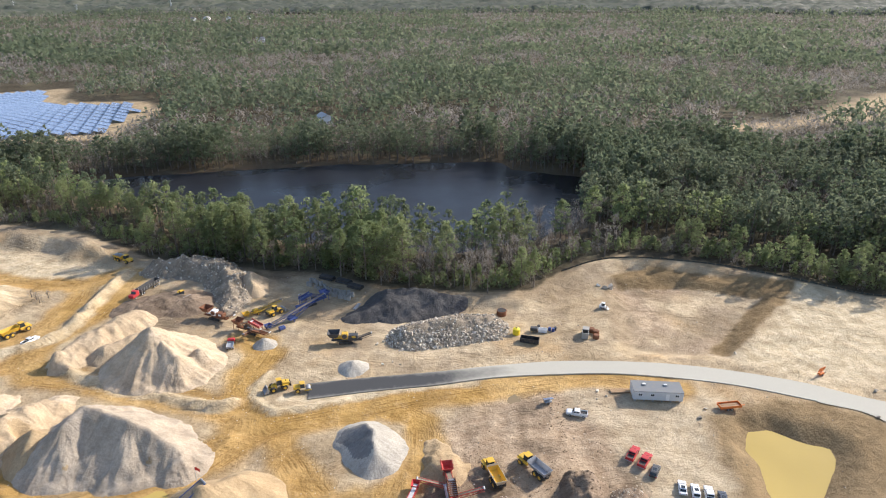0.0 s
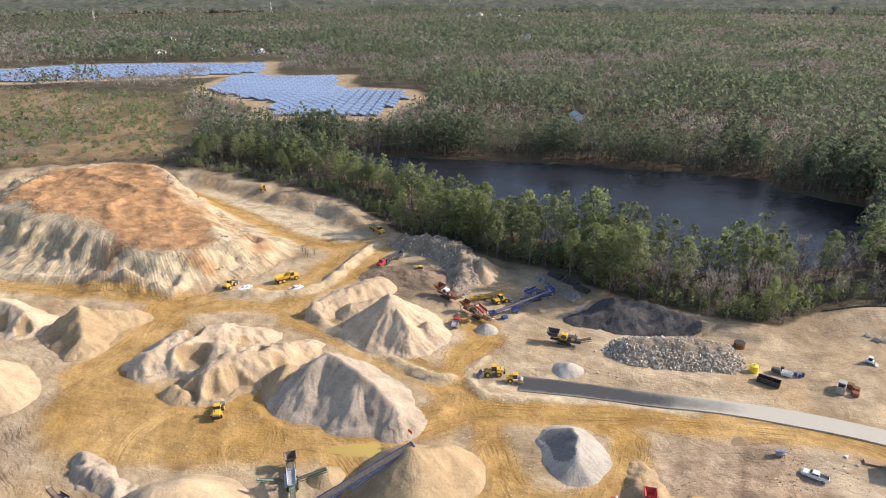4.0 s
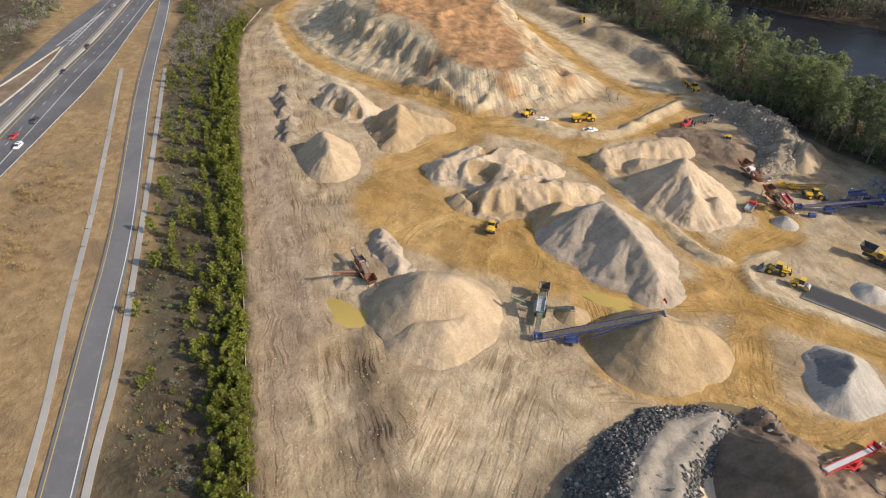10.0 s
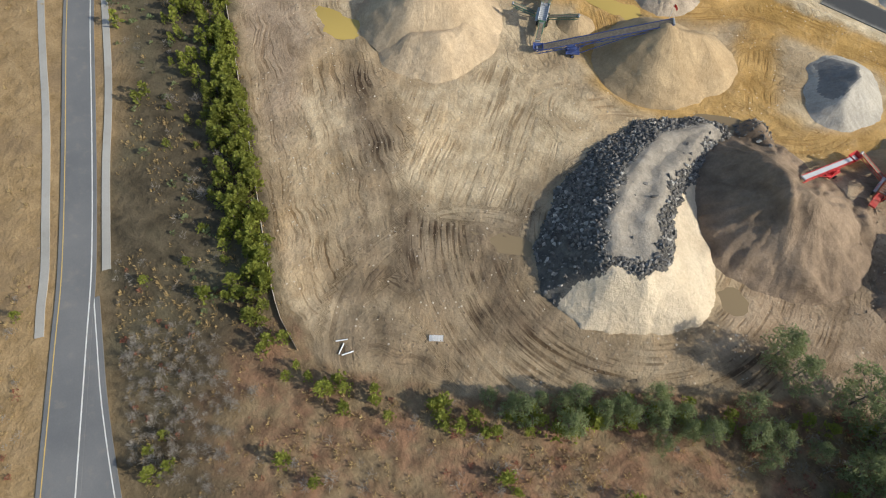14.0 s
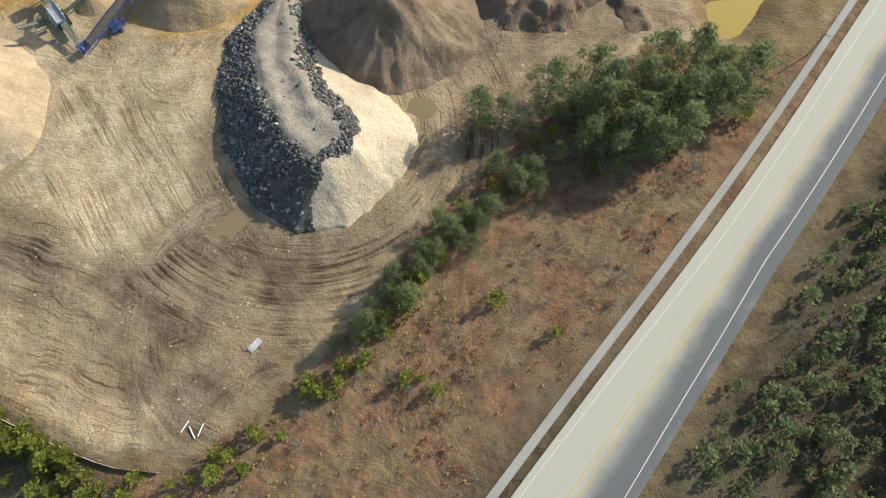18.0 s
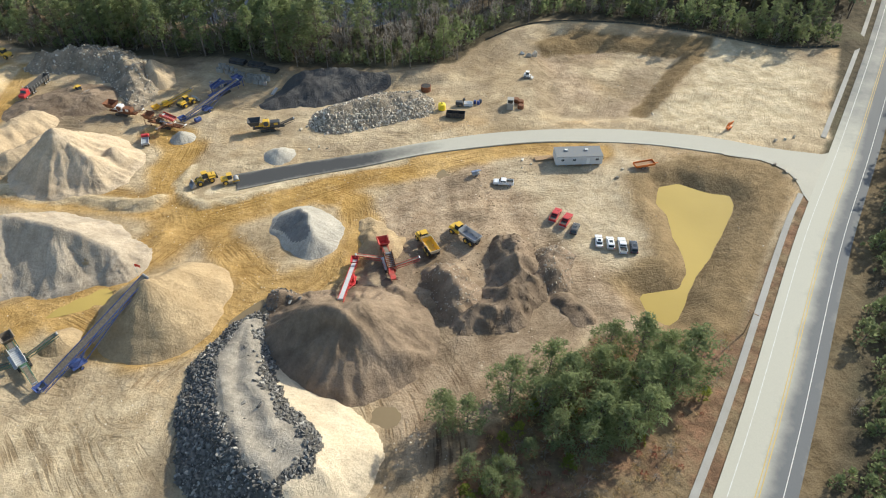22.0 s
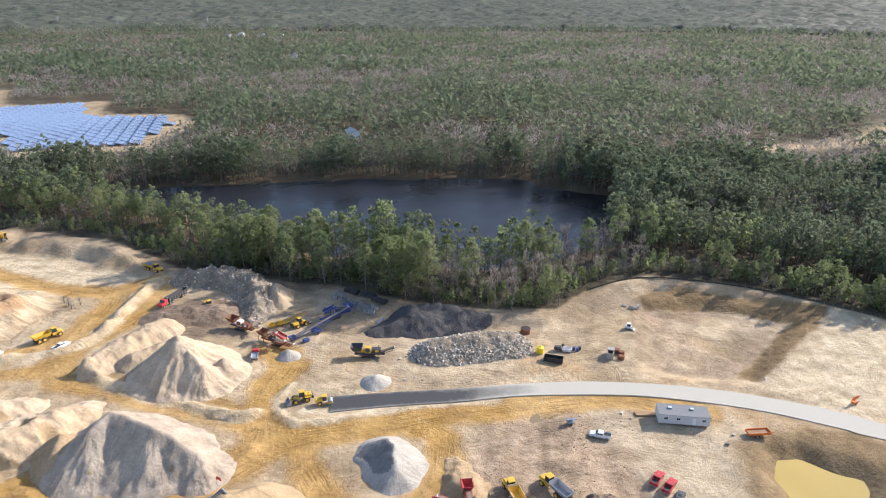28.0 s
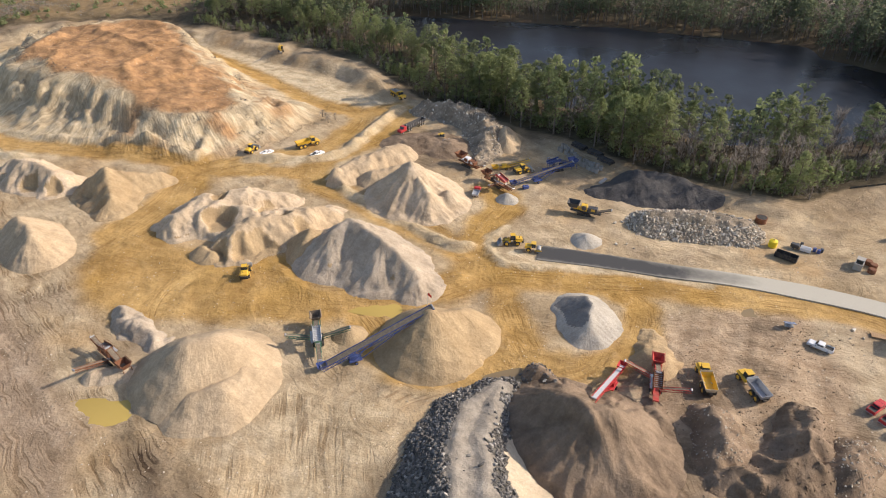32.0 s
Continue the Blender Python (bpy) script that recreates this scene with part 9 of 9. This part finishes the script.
# ---- boulders, boards and small clutter ----
stone_me = []
for k, (co, tr) in enumerate(ROCKS):
    me = np_mesh("boulder", co, tr, False)
    me.materials.append(M["rock_pale"])
    stone_me.append(me)
for k, (x, y, s) in enumerate([(119, 143.5, 1.0), (120.5, 139.5, 1.1), (121, 135.5, 0.9), (126, 155.5, 1.0), (129.5, 156, 0.9), (133, 156.5, 1.1), (94, 176.5, 0.9), (63, 224, 1.6), (66, 226, 2.2), (61, 226.5, 1.3),
                               (-19, 170.5, 0.7), (-16, 172, 0.6), (-13.5, 170.5, 0.5), (45, 156, 0.8), (47, 153.5, 0.6), (44, 152, 0.5), (70, 143, 0.9), (73, 147, 0.7), (-22, 183, 0.9), (-20, 184.5, 0.7)]):
    ob = tagged(new("boulder", stone_me[k % 6]), "pale grey loose boulder on the sand", "boulder", "loose boulders on the site")
    ob.matrix_world = Matrix.LocRotScale((x, y, zat(x, y) + 0.3 * s), Euler((0.2 * k, 0, k * 1.3)), Vector((s, s, s)))
board = thing("foam_board", "white sheet lying on bare dirt", "board", at(-31.8, 24.6, 0.05), 50)
bm = bmesh.new()
grid = [[bm.verts.new((-1.3 + 0.65 * i, -0.6 + 1.2 * j, 0.10 + 0.08 * math.sin(i * 1.3))) for j in (0, 1)] for i in range(5)]
for p, q in zip(grid, grid[1:]):
    bm.faces.new((p[0], q[0], q[1], p[1]))
bmesh.ops.solidify(bm, geom=bm.faces, thickness=0.05)
part("sheet", bm, "white", board)
for k, (x, y, r) in enumerate(((-42.5, 11.2, 60), (-41.2, 10.2, 120), (-39.8, 10.6, 70))):
    ob = thing("white_pipe", "white plastic pipe lying by the fence", "pipe", at(x, y, 0.06), r, "white pipes by the fence corner")
    pcyl(ob, "pipe", "white", 0.12, 2.2, (0, 0, 0.12), 'x', 10)
flag = thing("flagpole", "thin site pole with a small faded flag", "flagpole", at(-59, 119.5))
pcyl(flag, "pole", "galvanized", 0.06, 5.0, (0, 0, 2.5), 'z', 8)
bm = bmesh.new()
grid = [[bm.verts.new((0.06 + 0.3 * i, 0.15 * math.sin(i * 1.4), 4.0 + 0.9 * j - 0.1 * i)) for j in (0, 1)] for i in range(5)]
for p, q in zip(grid, grid[1:]):
    bm.faces.new((p[0], q[0], q[1], p[1]))
bmesh.ops.solidify(bm, geom=bm.faces, thickness=0.02)
part("cloth", bm, "red_dusty", flag)

# loose stones and clods over the worked ground
g_c = np.random.default_rng(44)
pc = np.stack([g_c.uniform(-260, 110, 9000), g_c.uniform(8, 235, 9000)], 1)
ok = (poly_in(pc[:, 0], pc[:, 1], SITE) > 1.5) & (g_c.random(9000) < 0.3 + 0.7 * smooth(0, 0.4, fbm(pc[:, 0], pc[:, 1], 18, 99)))
for pts, w in HAULS + [(ACCESS, 6)]:
    ok &= seg_dist(pc[:, 0], pc[:, 1], pts)[0] > w
pc = pc[ok]
bake("loose_stones", ROCKS, np.c_[pc, ground_z(pc[:, 0], pc[:, 1]) + 0.03], 0.06 + 0.3 * g_c.random(len(pc)) ** 4, turns(len(pc), g_c), "rock_pale", "loose stones strewn over the dirt", "stones")
f_b = g_c.random(420)
bx = np.stack([-428 + 16 * f_b + g_c.uniform(-8, 8, 420), 220 + 62 * f_b + g_c.uniform(-8, 8, 420)], 1)
forest("brush_pile", "heap of grey cut brush on the hill's back", bx, [far_bare(240 + k, 20, 0.22, 3.0, 2.2) for k in range(3)], "twigs", 0.6, 1.3, g_c, False)
for x, y in ((-154, 216), (-151, 213), (-157, 218), (-150, 217)):
    plant("shrub", "dark leafless brush clump below the hill", SHRUBS, int(-x), x, y, 1.8, g_c, "shrub")


# ---- fence, guardrail, poles ----
def fence_run(label, pts, step, h, mat, mesh_mat, name="fence"):
    f = thing(name, label, "fence")
    p = resample(pts, int(sum(math.dist(a, b) for a, b in zip(pts, pts[1:])) / step))
    bm = bmesh.new()
    bmesh.ops.create_cone(bm, cap_ends=True, segments=6, radius1=0.06, radius2=0.06, depth=h)
    me = mesh_of("post", bm, mat)
    z = ground_z(p[:, 0], p[:, 1])
    for (x, y), zz in zip(p, z):
        ob = new("post", me)
        ob.parent = f
        ob.matrix_basis = pose(x, y, zz + h / 2 - 0.1, g_c.normal() * 3, g_c.normal() * 3, 0)
    n = len(p)
    co = np.vstack([np.c_[p, z + 0.02], np.c_[p, z + h * 0.8], np.c_[offset(p, 0.03), z + h * 0.8], np.c_[offset(p, 0.03), z + 0.02]])
    i = np.arange(n - 1)
    q = np.vstack([np.stack([k * n + i, k * n + i + 1, ((k + 1) % 4) * n + i + 1, ((k + 1) % 4) * n + i], 1) for k in range(4)])
    me = np_mesh("fabric", co, q, False)
    me.materials.append(M[mesh_mat])
    ob = new("fabric", me)
    ob.parent = f
    return f


fence_run("sagging pale silt fence along the quarry boundary", [(-365, 160), (-324, 127), (-272, 101), (-197, 68), (-137, 42), (-90, 21), (-58, 6.5), (-46, 4)], 3.5, 1.1, "wood", "concrete")
fence_run("black silt fence at the foot of the woods", [(48, 236), (74, 248), (108, 242), (136, 228), (160, 216), (184, 214)], 3.0, 0.9, "wood", "fabric")


def guardrail(pts, off_m, label):
    f = thing("guardrail", label, "guardrail")
    p = offset(curve(pts, 4.0), off_m)
    p = p[np.hypot(p[:, 0], p[:, 1]) < 640]
    bm = bmesh.new()
    bmesh.ops.create_cube(bm, size=1.0)
    for v in bm.verts:
        v.co = Vector((v.co.x * 0.15, v.co.y * 0.15, v.co.z * 0.8))
    me = mesh_of("post", bm, "galvanized")
    for x, y in p:
        ob = new("post", me)
        ob.parent = f
        ob.matrix_basis = pose(x, y, 0.35)
    n = len(p)
    for lo, hi, o in ((0.5, 0.82, 0.09),):
        a, b = offset(p, o), offset(p, o + 0.07)
        co = np.vstack([np.c_[a, np.full(n, lo)], np.c_[a, np.full(n, hi)], np.c_[b, np.full(n, hi)], np.c_[b, np.full(n, lo)]])
        i = np.arange(n - 1)
        q = np.vstack([np.stack([k * n + i, k * n + i + 1, ((k + 1) % 4) * n + i + 1, ((k + 1) % 4) * n + i], 1) for k in range(4)])
        me = np_mesh("rail", co, q, False)
        me.materials.append(M["galvanized"])
        ob = new("rail", me)
        ob.parent = f


guardrail(HWY_N, -0.6, "galvanized steel guardrail along the highway")


def pole(label, x, y, h, lamp=0.0, wires=True, lean=0):
    t = thing("utility_pole", label, "pole", at(x, y), 50)
    pcyl(t, "shaft", "wood" if wires else "galvanized", 0.17, h, (0, 0, h / 2), 'z', 8, r2=0.11)
    if wires:
        beam(t, "crossarm", "wood", (0, -1.2, h - 0.6), (0, 1.2, h - 0.6), 0.1, 0.14)
        for s in (-1, 1):
            pcyl(t, "insulator", "grey_paint", 0.06, 0.25, (0, s * 1.05, h - 0.4), 'z', 6)
    if lamp:
        beam(t, "arm", "galvanized", (0, 0, h - 0.2), (lamp, 0, h + 0.2), 0.08, 0.08)
        pbox(t, "lamp_head", "grey_paint", (0.7, 0.3, 0.14), (lamp, 0, h + 0.2))
    return t


pole("wooden roadside pole casting a long shadow", 78.6, 82.9, 7.2)
for x, y in ((243, 240), (262, 262), (285, 290)):
    pole("weathered wooden utility pole by the road", x + (6 if x > 200 else -3), y, 9.5)
pole("grey steel street lamp at the junction", 240, 268, 9.0, 2.0, False)
for x, y in ((-470, 95), (-590, 100), (-640, 120)):
    pole("grey steel street lamp beyond the highway", x, y, 9.0, 1.8, False)


def highway_sign():
    t = thing("highway_sign", "large highway sign seen from behind", "sign", at(-566, 181), 60)
    for s in (-1, 1):
        pcyl(t, "post", "galvanized", 0.15, 7.0, (0, s * 2.0, 3.5), 'z', 8)
    pbox(t, "panel", "silver", (0.1, 6.5, 3.2), (0, 0, 6.2), bevel=0.02)


highway_sign()

# traffic on the highway
for k, (label, x, y, turn, m) in enumerate([("silver car driving on the highway", -424, 94, 150, "silver"), ("black car driving on the highway", -359, 62, -30, "charcoal"), ("dark car driving on the highway", -331, 44, -30, "navy"),
                                            ("black car driving in the outer lane", -282, 22, -35, "charcoal"), ("red car driving on the highway", -272, 12.5, -35, "red"), ("white car driving on the highway", -262, 12, -35, "white")]):
    suv(label, (x, y, 0.13), turn, m, "cars on the highway", k % 2 == 0, "car")
lorry("grey box truck driving on the highway", (-528, 166, 0.13), -30, "white", "grey_paint")


# ---- solar fields, houses, power line ----
def solar(name, outline, label, singles):
    f = thing(name, label, "solar array")
    face = Vector((0.947, 0.32, 0))
    along = Vector((-face.y, face.x, 0))
    bm = bmesh.new()
    for dz, mi in ((0.0, 0),):
        bmesh.ops.create_cube(bm, size=1.0)
    for v in bm.verts:
        v.co = Vector((v.co.x * 11.7, v.co.y * 8.4, v.co.z * 0.1))
    me = mesh_of("panel", bm, "panel")
    turn = math.degrees(math.atan2(along.y, along.x))
    x0, x1 = min(p[0] for p in outline), max(p[0] for p in outline)
    y0, y1 = min(p[1] for p in outline), max(p[1] for p in outline)
    c = Vector(((x0 + x1) / 2, (y0 + y1) / 2, 0))
    pts = []
    for i in range(-60, 61):
        for j in range(-40, 41):
            q = c + along * (12.0 * i) + face * (9.6 * j)
            pts.append((q.x, q.y))
    pts = np.array(pts)
    pts = pts[poly_in(pts[:, 0], pts[:, 1], outline) > 5]
    z = ground_z(pts[:, 0], pts[:, 1])
    order = np.argsort(np.hypot(pts[:, 0], pts[:, 1]))
    tilt = pose(0, 0, 0, 0, 0, turn) @ pose(0, 0, 0, 16, 0, 0)
    for k in order[:singles]:
        ob = new("panel", me)
        ob.parent = f
        ob.matrix_basis = pose(pts[k, 0], pts[k, 1], z[k] + 1.6) @ tilt
    rest = order[singles:]
    if len(rest):
        co = np.array([v.co[:] for v in me.vertices])
        fa = np.array([p.vertices[:] for p in me.polygons])
        rot = np.repeat(np.array(tilt.to_3x3())[None], len(rest), 0)
        bake("far_panels", [(co, fa)], np.c_[pts[rest], z[rest] + 1.6], np.ones(len(rest)), rot, "panel", "", "", parent=f)
    legs = np.c_[pts, z + 0.7]
    leg = tube(np.array([[0, 0, -0.8], [0, 0, 0.8]]), np.array([0.12, 0.12]), 4)
    bake("legs", [leg], legs, np.ones(len(legs)), np.repeat(np.eye(3)[None], len(legs), 0), "galvanized", "", "", parent=f)


solar("solar_field", SOLAR_B, "field of tilted blue solar panels", 280)
solar("solar_field", SOLAR_A, "distant strip of blue solar panels", 0)


def house(label, x, y, turn, w, d, h, wall="white", roof="roof_grey", wing=False):
    t = thing("house", label, "house", at(x, y), turn)
    pbox(t, "wall", wall, (w, d, h), (0, 0, h / 2), bevel=0)
    pprism(t, "roof", roof, [(-w / 2 - 0.5, h - 0.1), (0, h + w * 0.3), (w / 2 + 0.5, h - 0.1), (w / 2 + 0.3, h - 0.35), (0, h + w * 0.3 - 0.4), (-w / 2 - 0.3, h - 0.35)], -d / 2 - 0.4, d / 2 + 0.4, 0)
    pprism(t, "gable", wall, [(-w / 2, h), (0, h + w * 0.27), (w / 2, h)], -d / 2 + 0.02, d / 2 - 0.02, 0)
    for s in (-1, 1):
        for k in range(max(2, int(d / 3.5))):
            for lv in range(max(1, int(h / 2.8))):
                yy = -d / 2 + d * (k + 0.5) / max(2, int(d / 3.5))
                wn_ = pbox(t, "window", "white", (0.1, 1.2, 1.5), (s * (w / 2 + 0.02), yy, 1.6 + 2.8 * lv), bevel=0)
                pbox(wn_, "pane", "glass", (0.06, 0.95, 1.25), (s * (w / 2 + 0.06), yy, 1.6 + 2.8 * lv), bevel=0)
        for lv in range(max(1, int(h / 2.8))):
            wn_ = pbox(t, "window", "white", (1.2, 0.1, 1.5), (0.0, s * (d / 2 + 0.02), 1.6 + 2.8 * lv), bevel=0)
            pbox(wn_, "pane", "glass", (0.95, 0.06, 1.25), (0.0, s * (d / 2 + 0.06), 1.6 + 2.8 * lv), bevel=0)
    pbox(t, "chimney", "rust", (0.7, 0.7, 1.6), (w * 0.2, d * 0.2, h + w * 0.28), bevel=0)
    return t


house("pale house with a light roof above the lake", -98, 531, 30, 9, 14, 5.5, "white", "galvanized")
for k, (x, y, w, d, h) in enumerate(HOUSES):
    house("white wooden house among the woods", x, y, 25 * k, w, d, h)
house("white building with a blue-grey roof in a clearing", 478, 632, -17, 12, 24, 6, "white", "navy")
wh = thing("warehouse", "large white flat-roofed warehouse", "warehouse", at(-1055, 168), -25.5)
pbox(wh, "wall", "siding", (290, 200, 10), (0, 0, 5), bevel=0)
pbox(wh, "roof", "white", (291, 201, 0.6), (0, 0, 10.2), bevel=0)
for k in range(8):
    pbox(wh, "dock_door", "grey_paint", (0.2, 3.5, 4.0), (145.1, -80 + 22 * k, 2.2), bevel=0)
    pbox(wh, "roof_unit", "galvanized", (4, 4, 2), (-80 + 22 * k, 10 * (k % 3) - 10, 11.4), bevel=0)
ribbon("loop_road", LOOP, -5, 5, 0.14, 0.4, "asphalt_dusty", "pale asphalt service road beyond the highway")
ribbon("loop_road", [(-420, -40), (-440, 0), (-478, 30), (-540, 40), (-633, 52), (-760, 90)], -5, 5, 0.16, 0.4, "asphalt_dusty", "pale asphalt service road beyond the highway")


def pylon(x, y, h=34):
    t = thing("transmission_tower", "tall pale lattice transmission tower", "tower", at(x, y), 30, "towers of the power line")
    for sx in (-1, 1):
        for sy in (-1, 1):
            beam(t, "leg", "galvanized", (sx * 3.2, sy * 3.2, 0), (sx * 0.6, sy * 0.6, h), 0.5, 0.5)
    for k in range(5):
        z0, z1 = h * k / 6, h * (k + 1) / 6
        w0, w1 = 3.2 - 2.6 * k / 6, 3.2 - 2.6 * (k + 1) / 6
        for s in (-1, 1):
            beam(t, "brace", "galvanized", (-w0, s * w0, z0), (w1, s * w1, z1), 0.25, 0.25)
            beam(t, "brace", "galvanized", (s * w0, w0, z0), (s * w1, -w1, z1), 0.25, 0.25)
    for z in (h * 0.72, h * 0.85, h * 0.97):
        beam(t, "crossarm", "galvanized", (-7, 0, z), (7, 0, z), 0.4, 0.4)


for x, y in ((-1806, 1050), (-1640, 1400), (-1424, 1929), (-1443, 2300), (-1200, 2240), (-2100, 1020), (-1000, 2520)):
    pylon(x, y)
hb = np.stack([g_c.uniform(-370, -150, 4000), g_c.uniform(110, 260, 4000)], 1)
lip_b = poly_in(hb[:, 0], hb[:, 1], HILL_TOP)
hb = hb[(lip_b > -16) & (lip_b < 3) & (fbm(hb[:, 0], hb[:, 1], 14, 75) > 0.12)]
forest("hill_brush", "dark dead brush and roots along the hill's lip", hb, [bush_shape(330 + k, 0.9, 0.8, 16, 0.16, 0.5) for k in range(3)], "bark", 0.5, 1.6, g_c, False)
